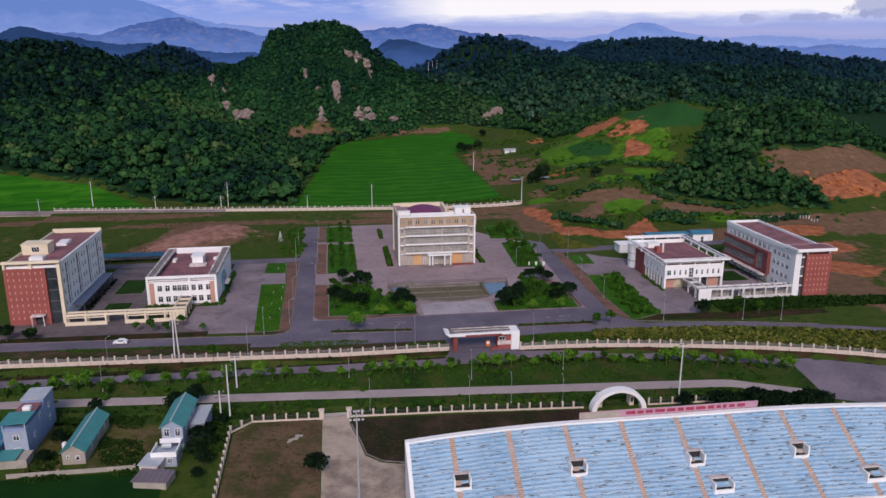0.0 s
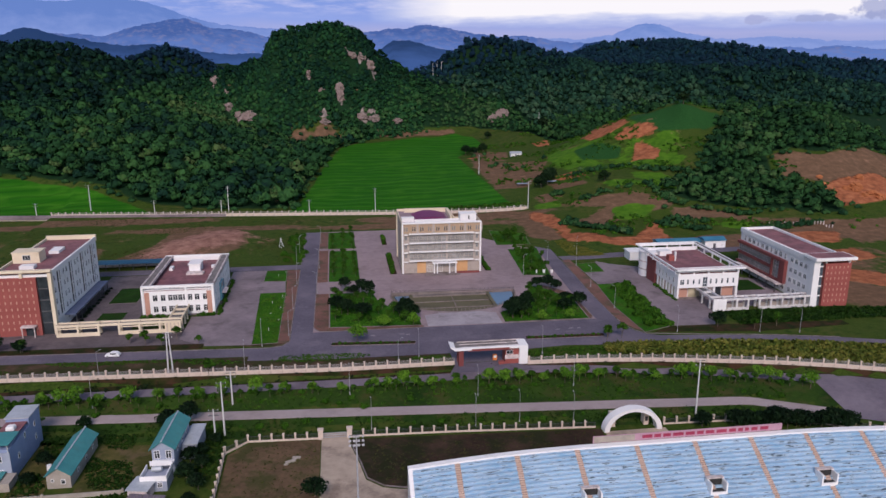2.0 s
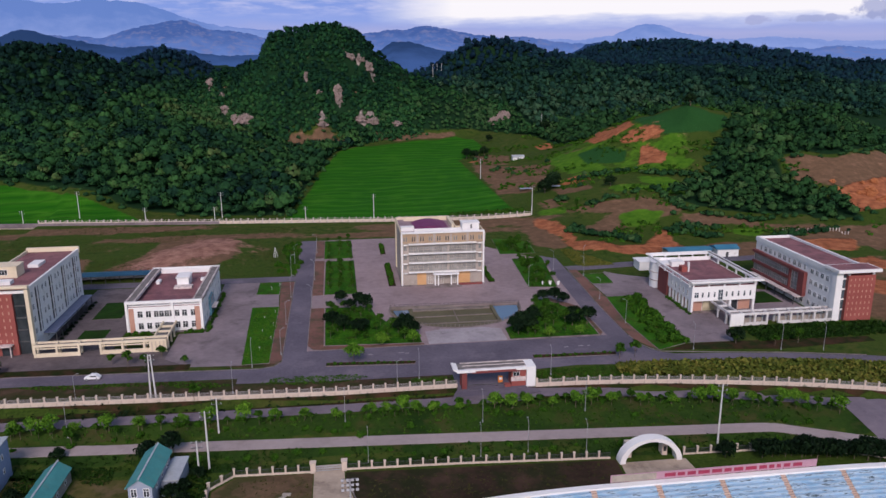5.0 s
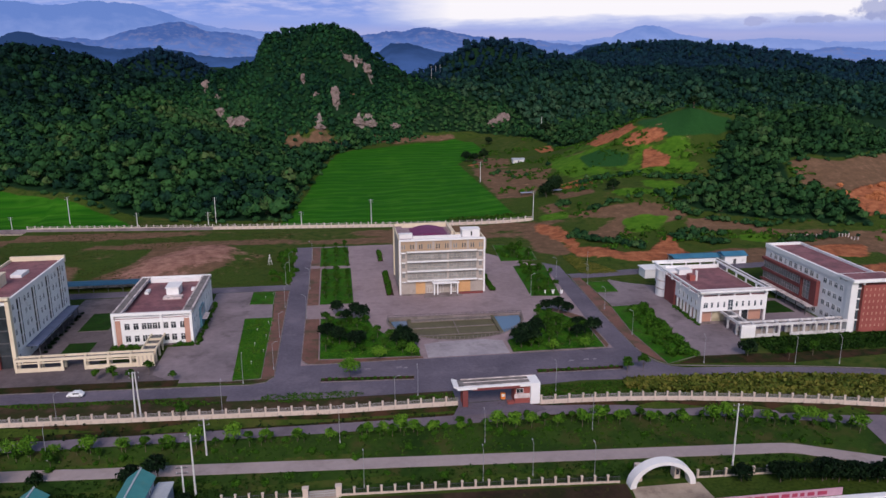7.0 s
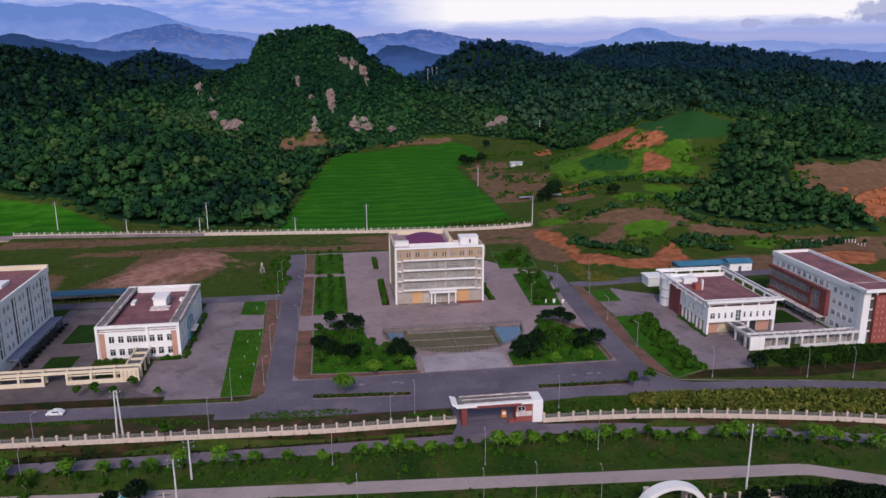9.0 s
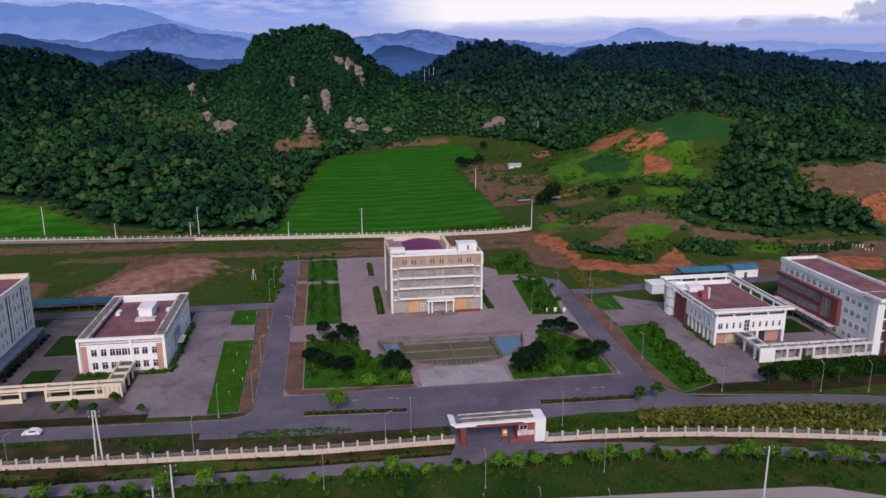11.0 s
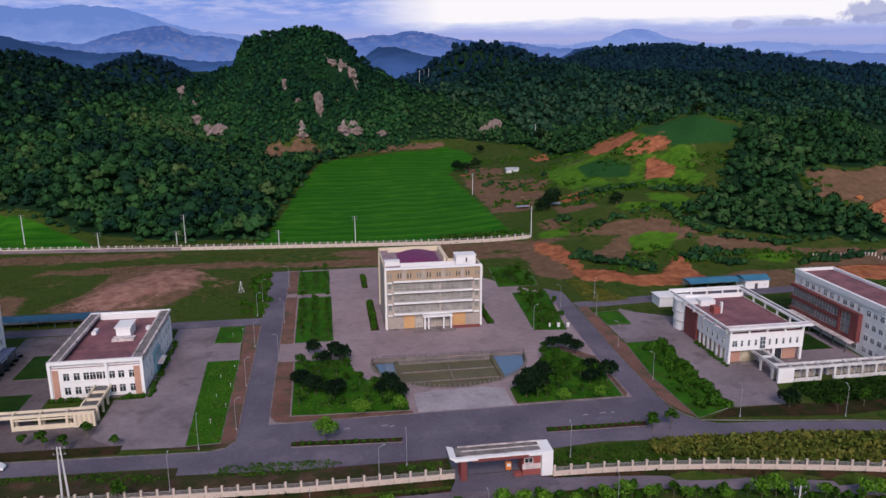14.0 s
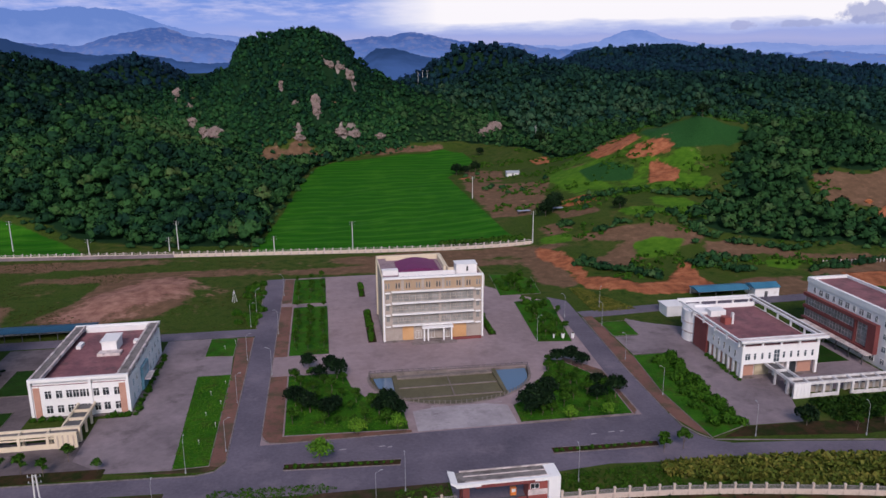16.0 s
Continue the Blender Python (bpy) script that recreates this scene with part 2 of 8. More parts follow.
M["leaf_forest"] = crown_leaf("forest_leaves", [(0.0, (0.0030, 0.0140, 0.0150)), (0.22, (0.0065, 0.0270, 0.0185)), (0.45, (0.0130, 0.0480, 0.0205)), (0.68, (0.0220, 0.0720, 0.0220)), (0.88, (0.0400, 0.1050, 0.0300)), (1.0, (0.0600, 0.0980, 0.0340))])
# blue-grey leaf colours, between the near forest's and the far ridges'
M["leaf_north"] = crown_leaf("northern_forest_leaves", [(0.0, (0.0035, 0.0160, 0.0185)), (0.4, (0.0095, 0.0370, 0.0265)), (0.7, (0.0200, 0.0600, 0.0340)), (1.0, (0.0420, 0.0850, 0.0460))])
M["leaf_knoll"] = crown_leaf("knoll_leaves", [(0.0, (0.0058, 0.0240, 0.0129)), (0.3, (0.0117, 0.0420, 0.0169)), (0.6, (0.0209, 0.0669, 0.0210)), (0.85, (0.0376, 0.0916, 0.0282)), (1.0, (0.0527, 0.0985, 0.0379))])
M["leaf_scrub"] = crown_leaf("hillside_leaves", [(0.0, (0.0035, 0.0200, 0.0140)), (0.3, (0.0080, 0.0370, 0.0170)), (0.6, (0.0160, 0.0640, 0.0210)), (0.85, (0.0290, 0.0880, 0.0260)), (1.0, (0.0450, 0.0980, 0.0360))])
# haze of distance is put into these darker, bluer leaf colours
M["leaf_far_haze"] = crown_leaf("ridge_forest_leaves", [(0.0, (0.0036, 0.0142, 0.0290)), (0.5, (0.0064, 0.0274, 0.0386)), (0.85, (0.0127, 0.0416, 0.0447)), (1.0, (0.0228, 0.0458, 0.0472))])
M["leaf_waste"] = leaf("rough_grass_blades", (0.018, 0.03, 0.006), (0.045, 0.055, 0.012), (0.09, 0.085, 0.025), 0.1)
M["leaf_corn"] = leaf("maize_leaves", (0.025, 0.05, 0.008), (0.075, 0.1, 0.016), (0.18, 0.16, 0.035), 0.25)
M["red_paint"] = surf("dark_red_paint", (0.24, 0.02, 0.06), (0.32, 0.035, 0.08), 0.2, 1.0, 0.7)
M["pale_pink"] = surf("faded_pink_cloth", (0.36, 0.2, 0.27), (0.44, 0.26, 0.33), 0.2, 1.0, 0.7)
M["seat_blue"] = surf("faded_blue_seating", (0.3, 0.46, 0.56), (0.42, 0.58, 0.68), 0.15, 0.8, 0.8, stain=(0.2, 0.3, 0.36), stain_at=0.64)
M["aisle"] = surf("aisle_salmon_concrete", (0.42, 0.3, 0.24), (0.52, 0.39, 0.33), 0.3, 1.5, 0.85)
M["car_white"] = surf("white_car_paint", (0.75, 0.75, 0.77), (0.8, 0.8, 0.82), 0.5, 2, 0.3, bump=0)
# tyre rubber, and the black that stands for shade in the stand exits
M["rubber"] = surf("black_rubber", (0.02, 0.02, 0.02), (0.035, 0.035, 0.035), 1, 4, 0.8)
M["rock"] = surf("limestone", (0.16, 0.12, 0.115), (0.36, 0.27, 0.255), 0.15, 0.5, 0.9, bump=0.8, stain=(0.04, 0.05, 0.03), stain_at=0.54, spec=0.08)
M["clay"] = surf("orange_clay", (0.33, 0.11, 0.045), (0.47, 0.19, 0.085), 0.06, 0.4, 0.95, bump=0.2, stain=(0.22, 0.08, 0.04), stain_at=0.58, spec=0.08)
M["lawn"] = surf("lawn_grass", (0.012, 0.065, 0.003), (0.04, 0.135, 0.008), 0.14, 0.9, 0.9, bump=0.2, stain=(0.045, 0.045, 0.012), stain_at=0.56, spec=0.08)
M["paddy"] = surf("paddy_green", (0.003, 0.022, 0.003), (0.007, 0.038, 0.004), 0.1, 1.2, 0.9, bump=0.15, stain=(0.009, 0.034, 0.004), spec=0.08)
M["weeds"] = surf("weedy_grass", (0.007, 0.015, 0.003), (0.021, 0.029, 0.006), 0.1, 0.8, 0.9, bump=0.15, stain=(0.064, 0.029, 0.020), stain_at=0.5, spec=0.08)
M["bare_soil"] = surf("bare_soil", (0.04, 0.026, 0.017), (0.1, 0.062, 0.042), 0.12, 0.8, 0.95, bump=0.1, stain=(0.02, 0.034, 0.007), stain_at=0.47, spec=0.08)
M["dark_soil"] = surf("dark_damp_soil", (0.026, 0.017, 0.012), (0.07, 0.042, 0.03), 0.08, 0.7, 0.95, bump=0.1, stain=(0.014, 0.022, 0.007), stain_at=0.5, spec=0.08)
M["plaza_light"] = surf("pale_plaza_stone", (0.26, 0.228, 0.25), (0.4, 0.355, 0.38), 0.12, 0.6, 0.7, stain=(0.17, 0.148, 0.16), stain_at=0.58)
M["rail_grey"] = surf("pale_grey_railing", (0.24, 0.22, 0.22), (0.34, 0.31, 0.31), 0.4, 2.0, 0.7)
M["pond_floor"] = surf("pond_floor_concrete", (0.085, 0.075, 0.04), (0.125, 0.11, 0.062), 0.12, 0.8, 0.7, stain=(0.06, 0.055, 0.035), stain_at=0.6)
M["paving_white"] = surf("chalk_marks", (0.26, 0.235, 0.255), (0.36, 0.33, 0.35), 0.3, 2, 0.8)
M["orange_sign"] = surf("orange_plastic", (0.7, 0.2, 0.04), (0.78, 0.26, 0.06), 0.5, 2, 0.5)

water, wn_, wl_, wb_ = nodes_of("pond_water")
# blue of the reflected sky is put into the base colour
wb_.inputs["Base Color"].default_value = (0.1, 0.16, 0.25, 1)
wb_.inputs["Roughness"].default_value = 0.08
wb_.inputs["Specular IOR Level"].default_value = 0.6
bump_node(wn_, wl_, wb_, noise_node(wn_, wl_, wn_.new("ShaderNodeTexCoord").outputs["Object"], 1.5), 0.1, 0.02)
M["water"] = water

# ---- building helpers ----
def thing(name, x, y, z, label, category, group="", kind="", turn=0.0):
    ob = new(name)
    ob.matrix_basis = pose(x, y, z, 0, 0, turn)
    return tagged(ob, label, category, group, kind)


def part(name, bm, material, parent=None, label="", smooth=False):
    me = bpy.data.meshes.new(name)
    bm.normal_update()
    bm.to_mesh(me)
    bm.free()
    me.materials.append(M[material])
    if smooth:
        me.shade_smooth()
    ob = new(name, me)
    if parent:
        ob.parent = parent
    return tagged(ob, label)


def again(ob, parent, m):
    """One more object on the same mesh, at the pose m in its parent."""
    o = new(ob.name.split(".")[0], ob.data)
    o.parent = parent
    o.matrix_basis = m
    return o


def box(bm, x0, x1, y0, y1, z0, z1, bevel=0.0):
    r = bmesh.ops.create_cube(bm, size=1, matrix=Matrix.Translation(((x0 + x1) / 2, (y0 + y1) / 2, (z0 + z1) / 2)) @ Matrix.Diagonal((x1 - x0, y1 - y0, z1 - z0, 1)))
    if bevel:
        edges = {e for v in r["verts"] for e in v.link_edges}
        bmesh.ops.bevel(bm, geom=list(edges), offset=bevel, segments=1, affect="EDGES")
    return bm


def boxes(*specs, bevel=0.0):
    bm = bmesh.new()
    for s in specs:
        box(bm, *s, bevel=bevel)
    return bm


def rod(bm, a, b, r0, r1, n=8):
    a, b = Vector(a), Vector(b)
    d = b - a
    m = Matrix.Translation((a + b) / 2) @ d.to_track_quat("Z", "Y").to_matrix().to_4x4()
    bmesh.ops.create_cone(bm, cap_ends=True, segments=n, radius1=r0, radius2=r1, depth=d.length, matrix=m)
    return bm


def slab(points, z0, z1):
    """An upright prism over a plan outline."""
    bm = bmesh.new()
    low = [bm.verts.new((x, y, z0)) for x, y in points]
    high = [bm.verts.new((x, y, z1)) for x, y in points]
    bm.faces.new(high)
    bm.faces.new(low[::-1])
    k = len(points)
    for i in range(k):
        bm.faces.new((low[i], low[(i + 1) % k], high[(i + 1) % k], high[i]))
    bmesh.ops.recalc_face_normals(bm, faces=bm.faces)
    return bm


def ring_slab(points, width, z0, z1, closed=True):
    """A kerb of that width along a plan line, on its left side."""
    k = len(points)
    inner = []
    for i in range(k):
        a = Vector(points[i - 1] if closed or i else points[0])
        b = Vector(points[(i + 1) % k] if closed or i < k - 1 else points[-1])
        t = (b - a).normalized()
        inner.append((points[i][0] - t.y * width, points[i][1] + t.x * width))
    bm = bmesh.new()
    rows = [[bm.verts.new((p[0], p[1], z)) for p in pts] for pts, z in ((points, z0), (points, z1), (inner, z1), (inner, z0))]
    for i in range(k if closed else k - 1):
        j = (i + 1) % k
        for r in range(3):
            bm.faces.new((rows[r][i], rows[r][j], rows[r + 1][j], rows[r + 1][i]))
    if not closed:
        bm.faces.new([r[0] for r in rows])
        bm.faces.new([r[-1] for r in rows][::-1])
    bmesh.ops.recalc_face_normals(bm, faces=bm.faces)
    return bm


# ---- terrain ----
def sstep(a, b, v):
    t = np.clip((v - a) / (b - a), 0, 1)
    return t * t * (3 - 2 * t)


def drop(v, hi, lo):
    return np.clip((hi - v) / (hi - lo), 0, 1)


def gauss(x, y, cx, cy, sx, sy):
    return np.exp(-((x - cx) / sx) ** 2 - ((y - cy) / sy) ** 2)


def fence_y(x):
    """The curved line of the front fence."""
    return 199.0 + 0.055 * np.maximum(0, -x) - np.maximum(0, x - 50) ** 2 / 450 - 2.5 * sstep(42, 52, x) * (1 - sstep(92, 152, x))


def service_y(x):
    return 193.8 + 0.02 * np.maximum(0, -x) - np.maximum(0, x - 45) ** 2 / 440


def low_road_y(x):
    return 178.7 - 0.075 * (x - 24) - 0.42 * np.maximum(0, x - 103)


def waves(x, y, size, seed):
    """Smooth unevenness between -1 and 1, from a few sine sheets."""
    r = np.random.RandomState(seed)
    s = 0
    for _ in range(7):
        a, k, p = r.uniform(0, 6.283), r.uniform(0.6, 1.7) * 6.283 / size, r.uniform(0, 6.283)
        s = s + np.sin((x * np.cos(a) + y * np.sin(a)) * k + p)
    return s / 4.5


def height(x, y):
    x, y = np.asarray(x, float), np.asarray(y, float)
    fy, sy, ly = fence_y(x), service_y(x), low_road_y(x)
    z = -1.2 * drop(y, fy - 0.5, fy - 1.4) - 1.8 * drop(y, sy - 2.6, ly + 2.6) - 1.0 * drop(y, ly - 2.4, ly - 6.0)
    north = sstep(405, 440, y)
    z = z + 0.036 * np.maximum(0, y - 405) * (1 - 0.6 * sstep(700, 1500, y))
    # limestone tower with its western shoulder; a wooded hill behind it to the west, and a low spur before both
    bulge = np.where(x > -12, 11 * np.clip((x + 12) / 50, 0, 1.3) ** 2, 5 * np.clip((-12 - x) / 50, 0, 1.6) ** 2)
    yt = y - bulge + 4.0 * waves(x, y, 34, 3) + 1.6 * waves(x, y, 12, 4)
    crest = np.interp(x, (-160, -131, -110, -98, -78, -63, -58, -50, -37, -15, 5, 27, 37, 54, 69, 90, 135), (18, 39, 47, 53, 59, 62, 76, 88, 93, 91, 93, 84, 70, 53, 40, 20, 0))
    tower = crest * np.interp(yt, (650, 662, 668, 676, 684, 690, 694, 700, 708, 716, 735, 760, 800, 850, 880), (0, 0.05, 0.17, 0.36, 0.5, 0.58, 0.72, 0.82, 0.95, 1, 1, 0.8, 0.4, 0.05, 0))
    back = np.interp(x, (-420, -310, -250, -204, -173, -140, -110, -80, -40), (77, 76, 70, 62, 53, 40, 26, 10, 0))
    back = back * np.interp(y, (430, 500, 560, 600, 625, 645, 690, 730, 760, 800, 900, 1000), (0, 0.12, 0.28, 0.4, 0.44, 0.5, 0.8, 0.96, 1, 0.9, 0.45, 0.35))
    reach = sstep(560, 650, y)
    spur = np.interp(y, (432, 445, 470, 500, 560, 640, 700, 740), (0, 2, 11, 19, 24, 28, 12, 0)) * (1 - sstep(-115 - 45 * reach, -6 - 40 * reach, x))
    z = z + np.maximum(np.maximum(tower, back), spur) + 26 * gauss(x, y, 105, 800, 60, 70)
    z = z + 42 * gauss(x, y, -243, 1220, 75, 120)
    # ridges to the north and east
    z = z + 50 * gauss(x, y, 176, 1000, 88, 130) + 66 * gauss(x, y, 640, 1400, 230, 240) + 26 * gauss(x, y, 980, 1330, 260, 240)
    z = z + 45 * sstep(450, 820, y) * sstep(90, 280, x) * (1 - 0.7 * sstep(1100, 1500, y)) * (1 - 0.72 * sstep(420, 760, x)) + 12 * gauss(x, y, 470, 1330, 90, 120)
    # knoll of clay cuts and woods
    z = z + 36 * gauss(x, y, 282, 466, 98, 88) + 3 * gauss(x, y, 325, 462, 45, 40) + 9 * gauss(x, y, 160, 410, 40, 45) + 23 * gauss(x, y, 214, 512, 48, 44) + 2 * gauss(x, y, 118, 330, 16, 16) * sstep(104, 112, x) + 2.5 * gauss(x, y, 112, 366, 7, 16)
    rough = np.clip((z - 6) / 40, 0, 1)
    z = z + rough * (4.5 * waves(x, y, 90, 5) + 2.2 * waves(x, y, 34, 6)) + 0.5 * north * waves(x, y, 30, 8)
    mound = gauss(x, y, -62, 340, 17, 12) + 0.8 * gauss(x, y, -54, 358, 14, 12) + 0.35 * waves(x, y, 12, 10) * gauss(x, y, -60, 350, 20, 22)
    return z + 2.6 * mound + 0.25 * waves(x, y, 22, 9) * mound


def H(x, y):
    return float(height(x, y))


def spaced(lo, a, b, hi, fine, grow):
    """Grid lines: even between a and b, and ever wider outside."""
    v = list(np.arange(a, b + 0.01, fine))
    s = fine
    while v[-1] < hi:
        s *= grow
        v.append(v[-1] + s)
    s = fine
    while v[0] > lo:
        s *= grow
        v.insert(0, v[0] - s)
    return np.array(v)


def inside(px, py, poly):
    """Signed distance to a plan outline, positive inside."""
    d = np.full(px.shape, 1e9)
    odd = np.zeros(px.shape, bool)
    k = len(poly)
    for i in range(k):
        (x0, y0), (x1, y1) = poly[i], poly[(i + 1) % k]
        t = np.clip(((px - x0) * (x1 - x0) + (py - y0) * (y1 - y0)) / ((x1 - x0) ** 2 + (y1 - y0) ** 2), 0, 1)
        d = np.minimum(d, np.hypot(px - x0 - t * (x1 - x0), py - y0 - t * (y1 - y0)))
        if y0 != y1:
            odd ^= ((y0 > py) != (y1 > py)) & (px < (x1 - x0) * (py - y0) / (y1 - y0) + x0)
    return np.where(odd, d, -d)


gx = spaced(-3600, -150, 300, 3600, 3.0, 1.05)
gy = spaced(-900, 110, 720, 4200, 3.0, 1.04)
XX, YY = np.meshgrid(gx, gy)
ZZ = height(XX, YY)
POND = [(18.6, 264.2), (18.2, 261.5)] + [(40 - 21.8 * math.cos(a), 260.5 - 18.0 * math.sin(a)) for a in np.linspace(0.08, math.pi - 0.08, 25)] + [(62.0, 261.0), (62.4, 263.0)]
ZZ = np.where(inside(XX, YY, POND) > -2.5, -1.6, ZZ)

# what the ground carries: crop, bare clay, brown soil, rock
RICE = [(-29, 401), (-22, 425), (-14, 484), (-7, 555), (4, 622), (20, 640), (56, 660), (106, 675), (119, 661), (118, 616), (90, 566), (92, 532), (94, 433), (97, 402)]
RICE_WEST = [(-300, 424), (-96, 411), (-104, 426), (-118, 440), (-134, 452), (-157, 463), (-196, 474), (-300, 482)]
MEADOW = [(202, 514), (212, 516), (229, 499), (250, 480), (246, 470), (232, 466), (208, 475), (200, 490)]
crop = np.maximum(sstep(-2, 2, inside(XX, YY, RICE)), sstep(-3, 3, inside(XX, YY, RICE_WEST)))
DARK_CROP = [(160, 506), (172, 500), (183, 475), (176, 461), (159, 479)]
leafy = np.maximum(sstep(-3, 3, inside(XX, YY, DARK_CROP)), sstep(-4, 3, inside(XX, YY, MEADOW)))
clay = np.zeros_like(XX)
CLAYS = [
    [(174, 534), (184, 542), (201, 526), (198, 502), (182, 499), (173, 510)],
    [(182, 490), (193, 498), (207, 485), (209, 478), (203, 474), (186, 485)],
    [(180, 448), (192, 474), (197, 472), (199, 452), (194, 442)],
    [(155, 597), (169, 601), (164, 570), (156, 577)],
    [(101, 390), (108, 374), (110, 356), (110, 342), (105, 340), (102, 357), (98, 371)],
    [(102, 345), (113, 337), (123, 326), (138, 329), (151, 326), (152, 319), (143, 315), (121, 316), (105, 327)],
    [(131, 461), (151, 457), (148, 436), (133, 445)],
    [(259, 377), (272, 387), (306, 397), (312, 372), (281, 362), (260, 358)],
    [(139, 334), (148, 346), (155, 351), (154, 342), (151, 332), (154, 324), (146, 317), (128, 318)],
    [(206, 326), (232, 322), (222, 306), (203, 311)],
    [(186, 262), (202, 270), (216, 256), (200, 246)], [(196, 292), (222, 298), (226, 284), (206, 280)],
    [(186, 446), (192, 460), (196, 452)], [(96, 557), (110, 562), (104, 566)]]
for poly in CLAYS:
    clay = np.maximum(clay, sstep(-2.5, 2.5, inside(XX, YY, poly)))
soil = np.zeros_like(XX)
SOILS = [
    [(97, 549), (133, 521), (143, 508), (126, 466), (113, 445), (96, 450), (96, 517)],
    [(108, 590), (129, 572), (121, 538), (98, 549)],
    [(117, 393), (134, 393), (157, 390), (173, 376), (171, 368), (154, 365), (134, 354), (121, 344), (116, 359), (138, 377)],
    [(170, 365), (185, 367), (205, 350), (214, 345), (204, 341), (188, 353), (165, 353)],
    [(83, 364), (98, 363), (102, 344), (95, 330), (95, 353), (90, 362)],
    [(160, 325), (176, 328), (188, 325), (184, 319), (160, 318)],
    [(254, 420), (287, 416), (330, 430), (340, 398), (300, 392), (270, 384), (250, 394)],
    [(205, 345), (223, 344), (237, 343), (300, 340), (300, 308), (216, 314)],
    [(92, 384), (104, 376), (103, 338), (97, 330), (88, 340)],
    [(126, 440), (142, 424), (140, 416), (124, 424)],
    [(112, 418), (124, 416), (124, 404), (110, 402)],
    [(142, 512), (156, 530), (168, 510), (160, 498)], [(200, 450), (210, 458), (214, 446)],
    [(-78, 374), (-69, 379), (-50, 378), (-43, 357), (-42, 336), (-50, 324), (-70, 320), (-80, 322), (-90, 326), (-80, 345)],
    [(160, 316), (200, 322), (206, 308), (170, 308)],
    [(195, 332), (250, 333), (250, 326), (195, 325)],
    [(-39, 648), (-12, 648), (11, 653), (10, 665), (-14, 664), (-38, 662)], [(22, 666), (60, 680), (104, 684), (104, 678), (60, 670)]]
for poly in SOILS:
    soil = np.maximum(soil, sstep(-4, 3, inside(XX, YY, poly)))
for cx, cy, rx, ry in ((60, 385, 60, 10), (-120, 398, 70, 8), (-108, 320, 10, 30), (185, 250, 14, 50), (-60, 375, 50, 7), (40, 371, 60, 7)):
    soil = np.maximum(soil, sstep(1.3, 0.5, np.hypot((XX - cx) / rx, (YY - cy) / ry)))
soil = np.maximum(soil, 0.2 * sstep(-4, 6, inside(XX, YY, [(-220, 306), (-16, 306), (-14, 362), (95, 362), (100, 392), (20, 396), (-220, 414)])))
soil = np.maximum(soil, 0.42 * sstep(-6, 6, inside(XX, YY, [(174, 212), (262, 178), (270, 300), (182, 300)])))
GREENS = [[(148, 540), (172, 548), (214, 504), (216, 452), (192, 424), (150, 436), (140, 480)], [(139, 373), (151, 376), (161, 370), (151, 358), (138, 357)], [(186, 345), (200, 343), (191, 333), (182, 338)], [(171, 422), (184, 416), (187, 405), (176, 400), (167, 412)], [(154, 532), (167, 505), (165, 479), (146, 482)], [(193, 458), (208, 435), (200, 426), (194, 438)], [(143, 508), (152, 530), (172, 500), (160, 465), (146, 470)], [(148, 412), (180, 400), (184, 388), (150, 402)], [(196, 470), (212, 474), (216, 462), (204, 450)], [(106, 402), (120, 398), (116, 388), (106, 392)]]
heaped = np.clip(1.25 * (gauss(XX, YY, -63, 341, 15, 12) + 0.9 * gauss(XX, YY, -54, 358, 13, 12) + 0.6 * gauss(XX, YY, -76, 328, 9, 6)), 0, 1)
lawnish = np.zeros_like(XX)
for k, poly in enumerate(GREENS):
    lawnish = np.maximum(lawnish, (0.5 if k == 0 else 1.0) * sstep(-4, 3, inside(XX, YY, poly)))
CLIFFS = [(16, 701, 4, 2), (24, 703, 3, 2), (33, 705, 4, 3), (-21, 688, 2, 3), (5, 681, 4, 4), (-92, 693, 3, 3), (-82, 685, 4, 3), (-74, 681, 4, 3), (-105, 718, 3, 3), (-9, 668, 3, 2), (24, 678, 5, 2), (33, 680, 4, 2), (55, 688, 4, 2), (145, 702, 4, 3), (156, 709, 5, 4)]
rock = np.zeros_like(XX)
for cx, cy, rx, ry in CLIFFS:
    rock = np.maximum(rock, sstep(1.4, 0.8, np.hypot((XX - cx) / rx, (YY - cy) / ry)))


def front_of_wood(x):
    return np.interp(x, (-700, -300, -204, -168, -130, -106, -60, -20), (560, 488, 480, 470, 456, 436, 420, 418))


def back_of_fields(x):
    return np.interp(x, (-30, 0, 40, 80, 122, 140, 160, 176, 200, 230, 262, 300, 420), (642, 646, 664, 684, 690, 676, 644, 572, 548, 522, 506, 500, 480))


KNOLL = [(170, 386), (181, 373), (207, 361), (246, 350), (262, 352), (257, 374), (243, 393), (254, 422), (290, 418), (325, 432), (480, 460), (480, 560), (330, 520), (264, 502), (254, 478), (240, 462), (226, 448), (213, 422), (196, 404)]


CLEARING = [(-40, 630), (-14, 630), (10, 644), (9, 666), (-14, 665), (-38, 663)]


def wooded(x, y):
    """How far a place lies inside the woods, in metres."""
    rice_edge = np.interp(y, (400, 425, 484, 555, 622, 640), (-31, -24, -16, -9, 2, 18))
    w = np.where(y < 660, np.minimum(rice_edge - x, y - front_of_wood(x)), -99)
    w = np.maximum(w, y - back_of_fields(x))
    w = np.where((x < -30) & (y > 600), np.maximum(w, 20), w)
    w = np.maximum(w, inside(x, y, KNOLL))
    w = np.minimum(w, -inside(x, y, CLEARING))
    return np.where(x > 480, np.maximum(w, y - 440), w)


woods = sstep(-3, 5, wooded(XX, YY))


